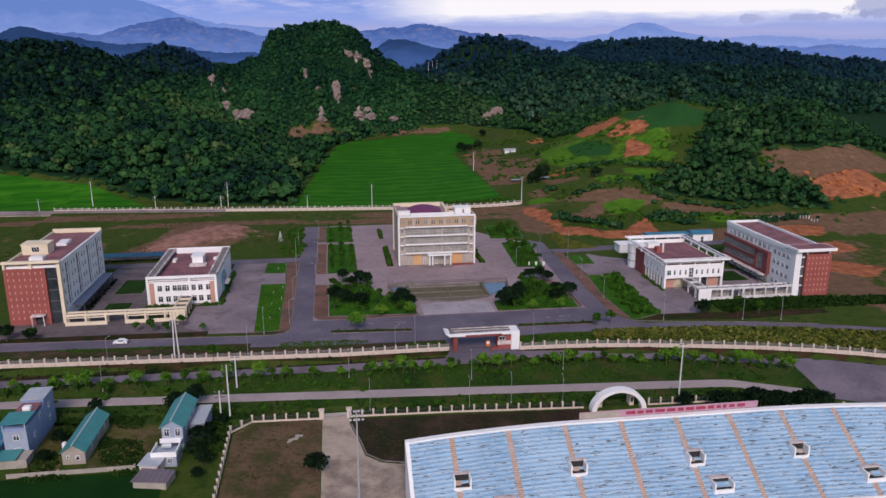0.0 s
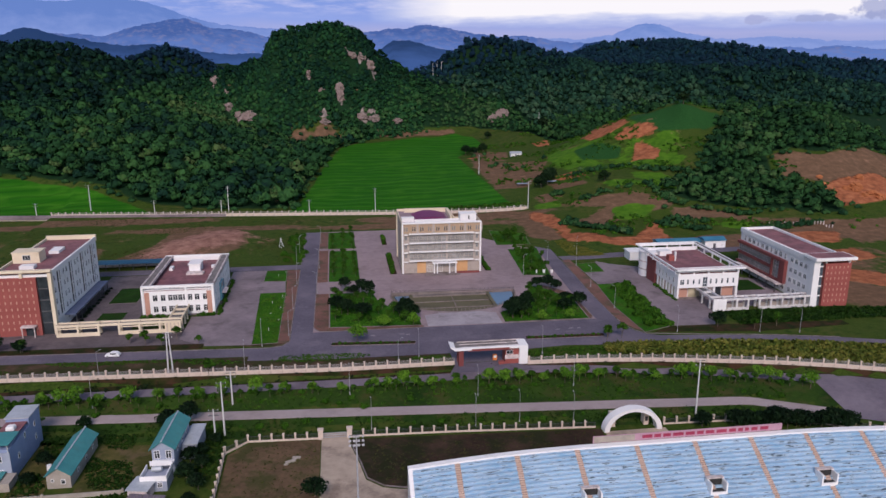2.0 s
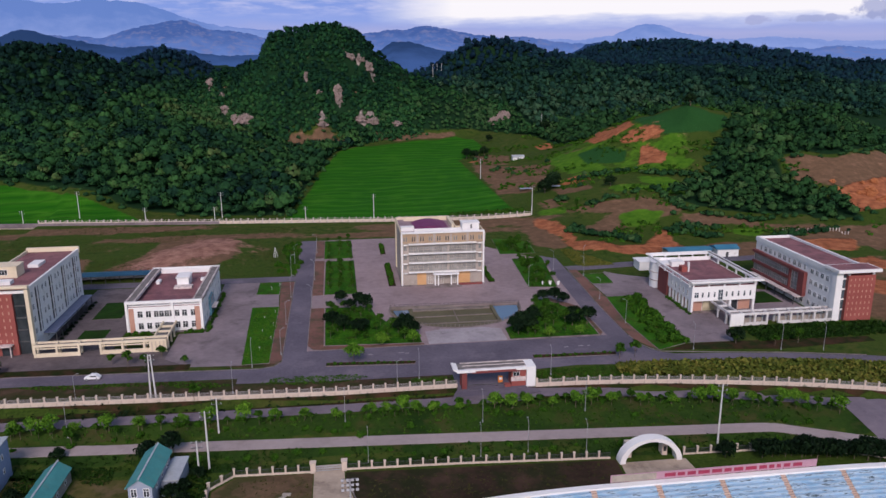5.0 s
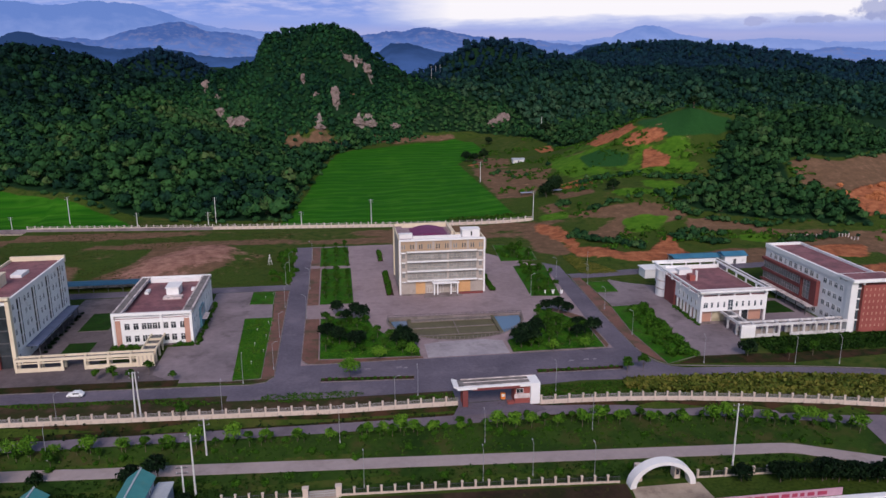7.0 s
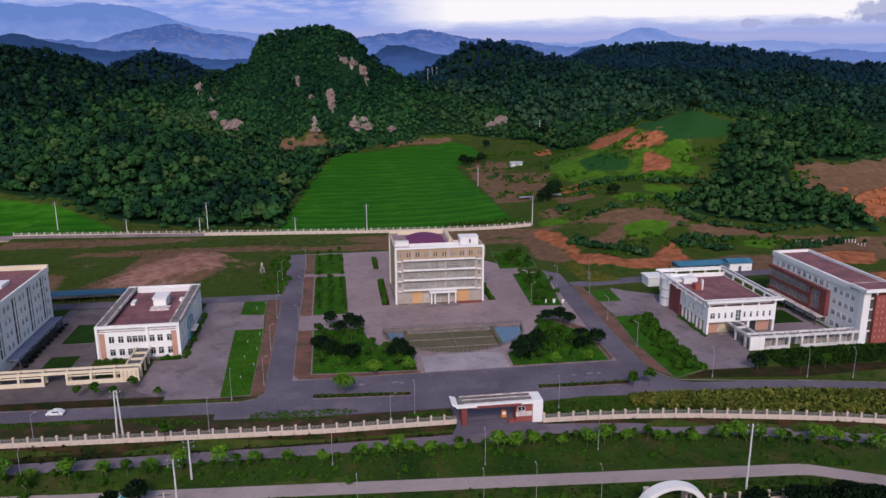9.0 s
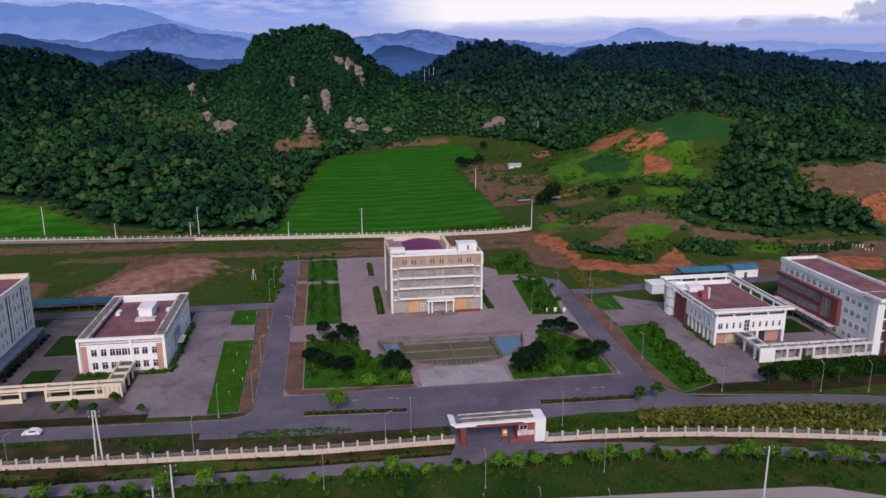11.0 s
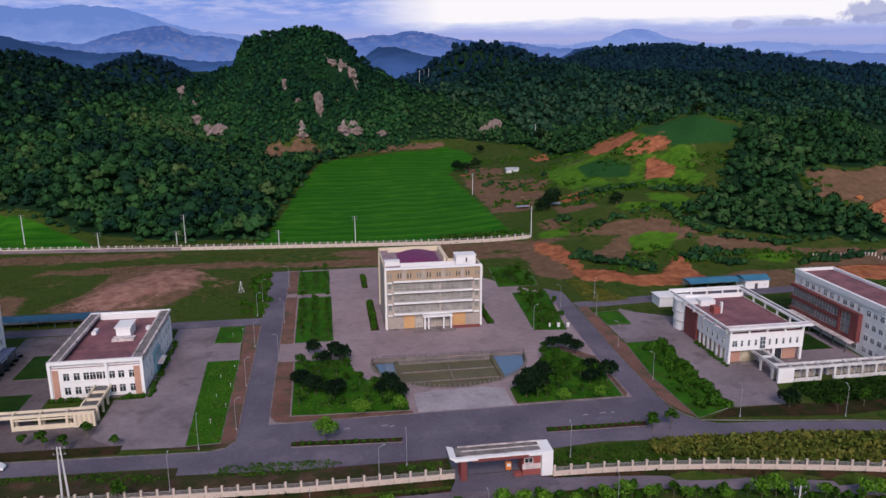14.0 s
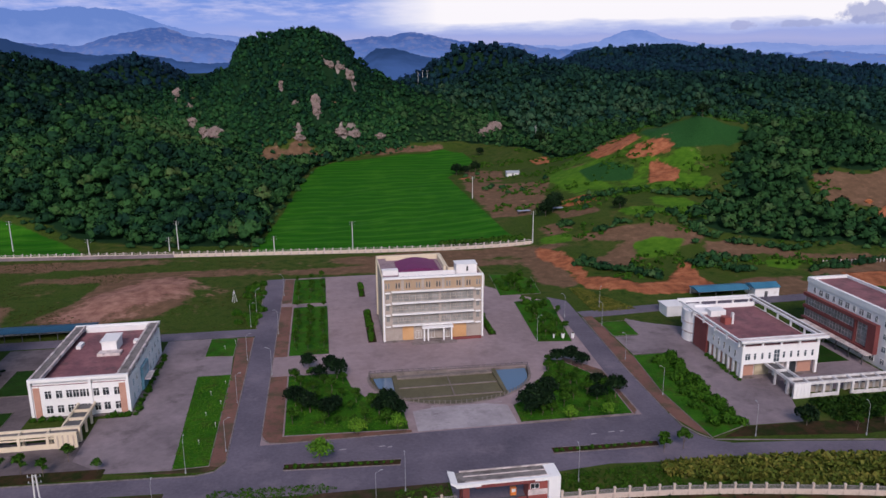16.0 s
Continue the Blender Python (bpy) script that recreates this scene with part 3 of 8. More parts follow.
def ground_material():
    m, n, l, b = nodes_of("ground_cover")
    tc = n.new("ShaderNodeTexCoord").outputs["Object"]
    at = n.new("ShaderNodeAttribute")
    at.attribute_name = "cover"
    at2 = n.new("ShaderNodeAttribute")
    at2.attribute_name = "woods"
    sep = n.new("ShaderNodeSeparateColor")
    l.new(at.outputs["Color"], sep.inputs[0])
    f1, f2, f3 = noise_node(n, l, tc, 0.03, 6), noise_node(n, l, tc, 0.25, 6, 0.65), noise_node(n, l, tc, 1.3, 4)
    f4 = noise_node(n, l, tc, 0.07, 5, 0.6)
    grass = ramp_node(n, l, f2, [(0.3, (0.016, 0.042, 0.006)), (0.48, (0.042, 0.068, 0.012)), (0.6, (0.07, 0.076, 0.02)), (0.74, (0.115, 0.078, 0.038))])
    lush = ramp_node(n, l, f3, [(0.3, (0.02, 0.044, 0.006)), (0.7, (0.058, 0.09, 0.015))])
    tang = math_node(n, l, "ADD", f1, math_node(n, l, "MULTIPLY", math_node(n, l, "SUBTRACT", f2, 0.5), 0.45))
    col = mix_node(n, l, ramp_node(n, l, tang, [(0.42, (0, 0, 0)), (0.58, (0.9, 0.9, 0.9))]), grass, lush)

    # darker green ground inside the woods, seen as dark gaps between crowns
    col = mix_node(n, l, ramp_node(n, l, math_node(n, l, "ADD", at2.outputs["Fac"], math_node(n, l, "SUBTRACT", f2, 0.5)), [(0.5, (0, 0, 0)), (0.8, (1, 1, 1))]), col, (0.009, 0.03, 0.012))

    def edge(w, lo=0.35, hi=0.65):
        s = math_node(n, l, "ADD", w, math_node(n, l, "MULTIPLY", math_node(n, l, "SUBTRACT", f2, 0.5), 0.9))
        s = math_node(n, l, "ADD", s, math_node(n, l, "MULTIPLY", math_node(n, l, "SUBTRACT", f4, 0.5), 1.5))
        return ramp_node(n, l, s, [(lo, (0, 0, 0)), (hi, (1, 1, 1))])

    at3 = n.new("ShaderNodeAttribute")
    at3.attribute_name = "pasture"
    bright = ramp_node(n, l, f2, [(0.3, (0.03, 0.1, 0.007)), (0.7, (0.085, 0.18, 0.014))])
    brown = ramp_node(n, l, f2, [(0.3, (0.098, 0.06, 0.036)), (0.55, (0.15, 0.09, 0.055)), (0.75, (0.22, 0.132, 0.088))])
    col = mix_node(n, l, edge(sep.outputs[2]), col, brown)
    col = mix_node(n, l, edge(at3.outputs["Fac"]), col, bright)
    at4, at5 = n.new("ShaderNodeAttribute"), n.new("ShaderNodeAttribute")
    at4.attribute_name, at5.attribute_name = "leafy", "heap"
    col = mix_node(n, l, ramp_node(n, l, at4.outputs["Fac"], [(0.35, (0, 0, 0)), (0.65, (1, 1, 1))]), col, ramp_node(n, l, f3, [(0.3, (0.012, 0.05, 0.012)), (0.7, (0.024, 0.088, 0.022))]))
    spoil = ramp_node(n, l, f2, [(0.3, (0.15, 0.075, 0.058)), (0.5, (0.27, 0.14, 0.108)), (0.72, (0.38, 0.215, 0.17))])
    col = mix_node(n, l, edge(at5.outputs["Fac"], 0.3, 0.6), col, spoil)
    orange = ramp_node(n, l, f2, [(0.28, (0.13, 0.05, 0.026)), (0.48, (0.29, 0.1, 0.048)), (0.72, (0.44, 0.175, 0.088))])
    col = mix_node(n, l, edge(sep.outputs[1]), col, orange)
    # rice terraces: bands across the slope with thin darker dykes
    wave = n.new("ShaderNodeTexWave")
    wave.bands_direction = "Y"
    wave.inputs["Scale"].default_value, wave.inputs["Distortion"].default_value = 0.03, 26.0
    wave.inputs["Detail"].default_value, wave.inputs["Detail Scale"].default_value = 3.0, 0.12
    l.new(tc, wave.inputs["Vector"])
    rice = ramp_node(n, l, wave.outputs["Fac"], [(0.0, (0.019, 0.108, 0.005)), (0.2, (0.026, 0.134, 0.005)), (0.85, (0.034, 0.156, 0.007)), (1.0, (0.055, 0.178, 0.012))])
    wave2 = n.new("ShaderNodeTexWave")
    wave2.bands_direction = "Y"
    wave2.inputs["Scale"].default_value, wave2.inputs["Distortion"].default_value = 0.052, 34.0
    wave2.inputs["Detail"].default_value, wave2.inputs["Detail Scale"].default_value = 3.0, 0.16
    l.new(tc, wave2.inputs["Vector"])
    rice = mix_node(n, l, math_node(n, l, "MULTIPLY", ramp_node(n, l, wave2.outputs["Fac"], [(0.0, (1, 1, 1)), (0.2, (0.35, 0.35, 0.35)), (0.4, (0, 0, 0))]), 0.5), rice, (0.008, 0.06, 0.004))
    rice = mix_node(n, l, math_node(n, l, "MULTIPLY", f1, 0.8), rice, (0.008, 0.07, 0.005))
    rice = mix_node(n, l, ramp_node(n, l, f4, [(0.52, (0, 0, 0)), (0.7, (0.5, 0.5, 0.5))]), rice, (0.05, 0.17, 0.012))
    col = mix_node(n, l, ramp_node(n, l, sep.outputs[0], [(0.4, (0, 0, 0)), (0.6, (1, 1, 1))]), col, rice)
    stone = ramp_node(n, l, f2, [(0.3, (0.05, 0.05, 0.04)), (0.5, (0.2, 0.165, 0.155)), (0.7, (0.38, 0.31, 0.29))])
    col = mix_node(n, l, edge(at.outputs["Alpha"], 0.45, 0.6), col, stone)
    l.new(col, b.inputs["Base Color"])
    b.inputs["Roughness"].default_value = 0.92
    b.inputs["Specular IOR Level"].default_value = 0.05
    ridged = math_node(n, l, "MULTIPLY", edge(sep.outputs[1]), math_node(n, l, "MULTIPLY", noise_node(n, l, tc, 0.16, 6, 0.62), 9.0))
    bump_node(n, l, b, math_node(n, l, "ADD", f3, ridged), 0.6, 0.25)
    return m


M["ground"] = ground_material()
ny, nx = XX.shape
ids = np.arange(nx * ny).reshape(ny, nx)
faces = np.stack([ids[:-1, :-1], ids[:-1, 1:], ids[1:, 1:], ids[1:, :-1]], -1).reshape(-1, 4)
ground_mesh = bpy.data.meshes.new("ground")
ground_mesh.from_pydata(np.stack([XX, YY, ZZ], -1).reshape(-1, 3).tolist(), [], faces.tolist())
cover = ground_mesh.attributes.new("cover", "FLOAT_COLOR", "POINT")
cover.data.foreach_set("color", np.stack([crop, clay, soil, rock], -1).reshape(-1).astype(np.float32))
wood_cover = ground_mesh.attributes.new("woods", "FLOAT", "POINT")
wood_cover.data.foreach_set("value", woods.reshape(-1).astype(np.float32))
pasture = ground_mesh.attributes.new("pasture", "FLOAT", "POINT")
pasture.data.foreach_set("value", lawnish.reshape(-1).astype(np.float32))
leafy_crop = ground_mesh.attributes.new("leafy", "FLOAT", "POINT")
leafy_crop.data.foreach_set("value", leafy.reshape(-1).astype(np.float32))
heap = ground_mesh.attributes.new("heap", "FLOAT", "POINT")
heap.data.foreach_set("value", heaped.reshape(-1).astype(np.float32))
ground_mesh.materials.append(M["ground"])
ground_mesh.shade_smooth()
tagged(new("ground", ground_mesh), "valley floor with rice fields, bare red earth and wooded limestone hills", "ground", kind="structure")

# ---- roads and paving ----
def ribbon(points, width, lift, thick=0.25, step=4.0):
    """A road along a plan line, laid over the ground."""
    pts = [Vector(p) for p in points]
    line = []
    for a, b in zip(pts, pts[1:]):
        k = max(1, int((b - a).length / step))
        line += [a.lerp(b, i / k) for i in range(k)]
    line.append(pts[-1])
    bm = bmesh.new()
    rows = []
    for i, p in enumerate(line):
        t = (line[min(i + 1, len(line) - 1)] - line[max(i - 1, 0)]).normalized()
        s = Vector((-t.y, t.x)) * width / 2
        z = max(H(p.x, p.y), H(p.x + s.x, p.y + s.y), H(p.x - s.x, p.y - s.y)) + lift
        rows.append([bm.verts.new((q.x, q.y, zz)) for q, zz in ((p + s, z - thick), (p + s, z), (p - s, z), (p - s, z - thick))])
    for a, b in zip(rows, rows[1:]):
        for k in range(3):
            bm.faces.new((a[k], b[k], b[k + 1], a[k + 1]))
    bmesh.ops.recalc_face_normals(bm, faces=bm.faces)
    return bm


def setting(name, bm, material, label, category="road", smooth=False):
    ob = part(name, bm, material, smooth=smooth)
    return tagged(ob, label, category, kind="structure")


def flat(name, points, top, material, label, category="pavement", thick=0.3):
    return setting(name, slab(points, top - thick, top), material, label, category)


def rect(x0, x1, y0, y1):
    return [(x0, y0), (x1, y0), (x1, y1), (x0, y1)]


def bend(cx, cy, r, a0, a1, k=8):
    return [(cx + r * math.cos(radians(a0 + (a1 - a0) * i / k)), cy + r * math.sin(radians(a0 + (a1 - a0) * i / k))) for i in range(k + 1)]


flat("road_front", [(-26, 209.5), (0, 207.5), (31, 207.2), (31, 196.8), (50, 196.8), (52, 207.2), (66, 208.6), (93, 206.0), (96, 212.6), (93, 214.0), (90.5, 217), (88.6, 222), (88.4, 229.0), (82, 229.0), (-15, 229.0), (-15, 222.5), (-17, 219.3), (-21, 218.3), (-26, 218.3)], 0.05, "asphalt", "grey asphalt forecourt road before the gate", "road")
setting("road_west", ribbon([(x, 215.2 - 0.05 * (x + 14)) for x in np.linspace(-230, -25, 30)], 6.2, 0.042), "asphalt", "grey asphalt road inside the front fence")
EAST_ROAD = [(90, 209.8), (110, 207.6), (130, 204.4), (150, 199.8), (175, 192.0), (210, 178.0), (250, 158.0)]
setting("road_east", ribbon(EAST_ROAD, 6.4, 0.042), "asphalt", "grey asphalt road curving along the maize field")
flat("road_left", rect(-15, -8.4, 229.0, 362), 0.052, "asphalt", "straight grey asphalt road between verges", "road")
flat("road_right", [(82, 229.0), (88.4, 229.0), (89, 256), (93.4, 358), (87.8, 358), (82.4, 256)], 0.052, "asphalt", "straight grey asphalt road between verges", "road")
setting("road_courtyard", ribbon([(-14.9, 303.0), (-60, 303.4), (-125, 304)], 6.6, 0.04), "asphalt", "grey asphalt lane behind the office blocks")
setting("road_courtyard_east", ribbon([(91.5, 301.0), (118, 303.0), (200, 305)], 6.4, 0.04), "asphalt", "grey asphalt lane behind the office blocks")
half = [p for p in POND]
low = min(range(len(half)), key=lambda i: half[i][1])
west = [(-8.4, 229.0), (40, 229.0), (40, half[low][1])] + half[:low][::-1] + [(40, 264.0), (40, 362), (-8.4, 362)]
east = [(40, 229.0), (82, 229.0), (82.4, 256), (87.8, 358), (87.8, 362), (40, 362), (40, 263.6)] + half[low + 1:][::-1] + [(40, half[low][1])]
flat("plaza_west", west, 0.04, "plaza", "pale grey worn plaza paving round the pond")
flat("plaza_east", east, 0.04, "plaza", "pale grey worn plaza paving round the pond")
flat("paving_parking", [(-48, 229), (-40, 222.5), (-26.2, 221.5), (-28, 299.6), (-41, 299.6), (-41, 291), (-40.5, 249), (-48, 249)], 0.045, "concrete_paving", "stained grey concrete parking yard")
flat("paving_crossing", [(-28, 270.7), (-19.2, 270.6), (-20, 283.8), (-28, 284.6)], 0.04, "concrete_paving", "stained grey concrete crossing between lawns")
flat("paving_forecourt", [(-118, 226.5), (-40, 224.6), (-40.2, 222.6), (-26.6, 221.6), (-48, 229.1), (-48, 239), (-118, 240)], 0.035, "forecourt", "stained grey concrete forecourt")
flat("paving_courtyard", rect(-86.1, -64.6, 239.5, 299.5), 0.03, "forecourt", "stained grey concrete courtyard")
flat("paving_east_yard", [(95, 279.5), (103, 279.5), (103.5, 293), (108, 299.5), (157, 299.5), (157, 234), (124, 234), (118, 219), (103, 219.5), (105.5, 265), (95, 265)], 0.035, "concrete_paving", "stained grey concrete yard")
setting("road_service", ribbon([(x, service_y(x)) for x in np.linspace(-240, 126, 60)], 4.4, 0.06), "asphalt_worn", "narrow grey service road below the fence")
setting("road_low", ribbon([(x, low_road_y(x)) for x in np.linspace(-240, 124, 90)], 4.3, 0.16), "country_road", "pale concrete road beside the green verge")
flat("gate_drive", [(31, 198.4), (50, 198.4), (52, 193.6), (29, 193.6)], -0.02, "asphalt", "asphalt drive through the gate", "road", thick=1.6)

def drape(x0, x1, low, high, lift=0.05, nx=90, ny=7):
    """A strip of turf that follows the ground between two plan curves."""
    bm = bmesh.new()
    rows = []
    for x in np.linspace(x0, x1, nx):
        a, b = low(x), high(x)
        rows.append([bm.verts.new((x, y, H(x, y) + lift)) for y in np.linspace(a, b, ny)])
    for p, q in zip(rows, rows[1:]):
        for i in range(ny - 1):
            bm.faces.new((p[i], q[i], q[i + 1], p[i + 1]))
    return bm


def junction_top(x):
    return service_y(x) + 1.9 + 2.3 * min(1, max(0, (x - 122) / 10))


def median_low(x):
    return low_road_y(x) + 2.1 + 4.2 * max(0, (x - 120.5) / 5.5) ** 2


def median_high(x):
    return service_y(x) - 1.8 - 3.0 * max(0, (x - 120.5) / 5.5) ** 2


setting("road_junction", drape(124.5, 300, lambda x: low_road_y(x) - 2.15, junction_top, 0.16, 80, 14), "asphalt_worn", "wide worn grey road junction")
setting("turf_median", drape(-240, 126, median_low, median_high), "median_grass", "green grassy verge between two roads", "verge")
setting("turf_bank", drape(-240, 160, lambda x: min(171.0 - 0.065 * x, low_road_y(x) - 5.6), lambda x: low_road_y(x) - 2.2), "median_grass", "grassy bank below the road", "verge")

setting("ditch_bank", drape(-240, 170, junction_top, lambda x: float(fence_y(x)) - 0.2, 0.04), "weeds", "weedy brown bank below the fence", "bank")

# ---- planted plots with kerbs ----
def plot(outline, material, label, top=0.14, kerb=True, category="lawn"):
    bed = flat("lawn", outline, top, material, label, category)
    if kerb:
        area = sum(a[0] * b[1] - b[0] * a[1] for a, b in zip(outline, outline[1:] + outline[:1]))
        pts = outline if area < 0 else outline[::-1]
        setting("kerb", ring_slab(pts, 0.16, -0.1, top + 0.03), "kerb", "pale concrete kerb round a planted plot", "kerb")
    return bed


PLOT_WEST = [(-3.2, 232.6), (25.4, 231.0), (25.2, 240), (21.5, 244.2), (16.5, 249.5), (13, 257), (11.5, 265.8), (-3.4, 266.6)]
PLOT_EAST = [(52.2, 230.0), (79.8, 229.8), (80.6, 250), (72.5, 264.5), (68.5, 266), (66.6, 257), (62.5, 249), (56.5, 242), (52.6, 239)]
plot(PLOT_WEST, "lawn", "green lawn plot with dark shrubs and a kerb")
plot(PLOT_EAST, "lawn", "green lawn plot with dark shrubs and a kerb")
flat("pavement", [(-8.2, 233), (-6.6, 230.2), (-3.5, 229.2), (26, 229.2), (26, 230.6), (-3.6, 232.3), (-3.8, 266.8), (-8.2, 266.8)], 0.1, "brick_paving", "reddish brown brick pavement")
flat("pavement", [(53, 229.2), (80, 229.2), (81.8, 231.5), (82.1, 256), (74.4, 266.5), (73, 264.6), (81.0, 250.3), (80.2, 229.5)], 0.1, "brick_paving", "reddish brown brick pavement")
flat("pavement", rect(-8.2, -4.4, 281, 327), 0.1, "brick_paving", "reddish brown brick pavement")
flat("pavement", rect(-8.2, -4.4, 331, 361), 0.1, "brick_paving", "reddish brown brick pavement")
plot(rect(-3.9, 7.6, 281, 325.5), "lawn", "green garden strip with young trees")
plot(rect(-4.6, 7.2, 329.5, 360), "lawn", "green garden strip with young trees")
plot([(70.4, 279.6), (80.8, 278.2), (86, 318.8), (73, 318.4)], "lawn", "green garden strip with bushes")
plot([(69.8, 326.3), (85, 326.2), (87.4, 350.5), (71.8, 353.5)], "lawn", "green garden strip with bushes")
plot(rect(19.6, 22.2, 288, 318), "weeds", "narrow planted bed beside the main building", kerb=False)
plot(rect(19.2, 21.4, 334, 352), "weeds", "narrow planted bed beside the drive", kerb=False)
plot(rect(57.2, 59.6, 288, 312), "weeds", "narrow planted bed beside the main building", kerb=False)
plot([(-28, 284.8), (-20, 284), (-20.2, 298.5), (-28, 299)], "lawn", "small green lawn")
plot([(-26, 221.6), (-18.6, 221.9), (-19.2, 270.4), (-28, 270.5)], "lawn", "long green lawn with small white stakes")
flat("pavement", [(-18.4, 221.9), (-16, 221.2), (-15.2, 224), (-15.2, 298.8), (-20, 298.8), (-19.6, 284), (-19, 270.4)], 0.1, "brick_paving", "reddish brown brick pavement")
plot(rect(-78.4, -69.2, 266, 283), "shaded_lawn", "courtyard lawn with shade put into its green")
plot(rect(-77.6, -69.6, 246, 256), "shaded_lawn", "courtyard lawn with shade put into its green")
plot([(-100, 222.6), (-60, 221.2), (-40, 220.6), (-40, 224.4), (-60, 225.2), (-100, 226.4)], "weeds", "weedy verge beside the road", top=0.1, kerb=False)
plot([(-2.8, 217.4), (21.8, 215.6), (22.2, 217.6), (-2.6, 219.6)], "weeds", "narrow road island with a low hedge", top=0.2)
plot([(55.4, 214.6), (79.4, 213.8), (79.8, 215.8), (55.6, 216.8)], "weeds", "narrow road island with a low hedge", top=0.2)
plot([(95, 280), (103, 280), (103.7, 293), (95, 292.4)], "lawn", "small green lawn")
plot([(93, 215.3), (102.6, 219.2), (105.9, 264.4), (94.6, 264.2), (92.2, 240)], "lawn", "long green verge with bushes")
flat("pavement", [(88.8, 226), (91, 219), (92.8, 216.4), (92.0, 240), (94.4, 264), (94.8, 299), (91.6, 299), (89.2, 256)], 0.1, "brick_paving", "reddish brown brick pavement")
plot(rect(143, 153, 250, 262), "shaded_lawn", "courtyard lawn with shade put into its green")
plot([(103, 218.9), (118, 218.6), (160, 216.5), (160, 213), (128, 211.2), (110, 213.6), (96, 215.2)], "weeds", "weedy verge beside the road", top=0.1, kerb=False)

for line in ([(-8.5, 361.5), (-8.5, 234), (-8.0, 231.5), (-6.4, 229.6), (-3.4, 229.0), (26, 229.05)], [(-15.05, 224.4), (-15.05, 298.6)], [(-15.05, 307), (-15.05, 361.5)], [(53, 229.05), (80.2, 229.05), (81.9, 231.4), (82.2, 256)], [(88.6, 229), (89.1, 256), (91.4, 298.5)], [(88.5, 228), (88.8, 222), (90.7, 217.2), (93, 214.3), (110, 211.2), (130, 208.0), (150, 203.3)], [(-15.1, 224.4), (-15.3, 222.4), (-17.2, 219.5), (-21, 218.5), (-60, 220.7), (-120, 223.8)]):
    setting("kerb", ring_slab(line, 0.28, -0.1, 0.16, closed=False), "kerb", "pale worn kerb at the road edge", "kerb")
flat("verge", [(-200, 210.4), (-200, 221.4), (-26, 212.3), (-1, 210.6), (30.5, 207.0), (30.5, 199.6), (0, 199.8), (-60, 203.2)], 0.03, "bare_soil", "bare brown verge with patchy weeds", "ground")
flat("verge", [(-38, 221.5), (-19, 219.6), (-17.3, 220.3), (-16, 222), (-18.5, 221.8), (-26, 221.4)], 0.05, "bare_soil", "bare brown verge with patchy weeds", "ground")

flat("paving_apron", [(27.4, 229.6), (51.2, 229.6), (51.2, 239.6), (46, 241.4), (33.5, 241.4), (27.4, 240)], 0.044, "plaza_light", "pale worn stone apron before the pond")

# ---- pond ----
pond = thing("pond", 40, 255, 0, "half-moon garden pond of olive concrete basins, partly filled", "pond")
local = [(x - 40, y - 255) for x, y in POND]
part("basin_floor", slab(local, -1.5, -1.05), "pond_floor", pond)
part("rim", ring_slab(local, -0.7, -1.5, 0.12), "pond_stone", pond, "dull stone pond rim")
part("water", slab([(13.4, -10.6), (16.6, -7.6), (19.6, -3.0), (21.2, 3.0), (21.8, 7.4), (13.4, 7.4)], -1.04, -0.5), "water", pond, "still water with the sky's blue in its colour")
part("partition", boxes((12.2, 13.3, -12.0, 8.0, -1.2, -0.3)), "pond_floor", pond)
part("partition", boxes((-15.6, -14.4, -9.5, 8.0, -1.2, -0.3)), "pond_floor", pond)
part("step", boxes((-14.4, 12.2, 0.6, 1.0, -1.2, -0.8)), "pond_stone", pond)
part("step", boxes((-14.4, 12.2, -6.0, -5.6, -1.2, -0.8)), "pond_stone", pond)
part("step", boxes((-14.4, 12.2, 6.6, 8.0, -1.2, -0.5)), "pond_stone", pond)
part("divider", boxes((-0.6, -0.3, -5.6, 6.6, -1.2, -0.75)), "pond_stone", pond)
part("shallow_water", slab([(-19.6, 0), (-15.7, -5), (-15.7, 7.4), (-20.8, 7.4)], -1.04, -0.6), "water", pond)
line = [Vector((x, y)) for x, y in local]
post = None
for a, b in zip(line, line[1:] + line[:1]):
    k = max(1, round((b - a).length / 1.5))
    for i in range(k):
        p = a.lerp(b, i / k) * 1.012
        if post is None:
            post = part("rail_post", boxes((-0.09, 0.09, -0.09, 0.09, 0, 0.85)), "pond_stone", pond)
            post.matrix_basis = pose(p.x, p.y, 0.1)
        else:
            again(post, pond, pose(p.x, p.y, 0.1))
rail = bmesh.new()
for a, b in zip(line, line[1:] + line[:1]):
    rod(rail, (a.x * 1.012, a.y * 1.012, 0.85), (b.x * 1.012, b.y * 1.012, 0.85), 0.05, 0.05, 5)
part("handrail", rail, "dark_metal", pond)

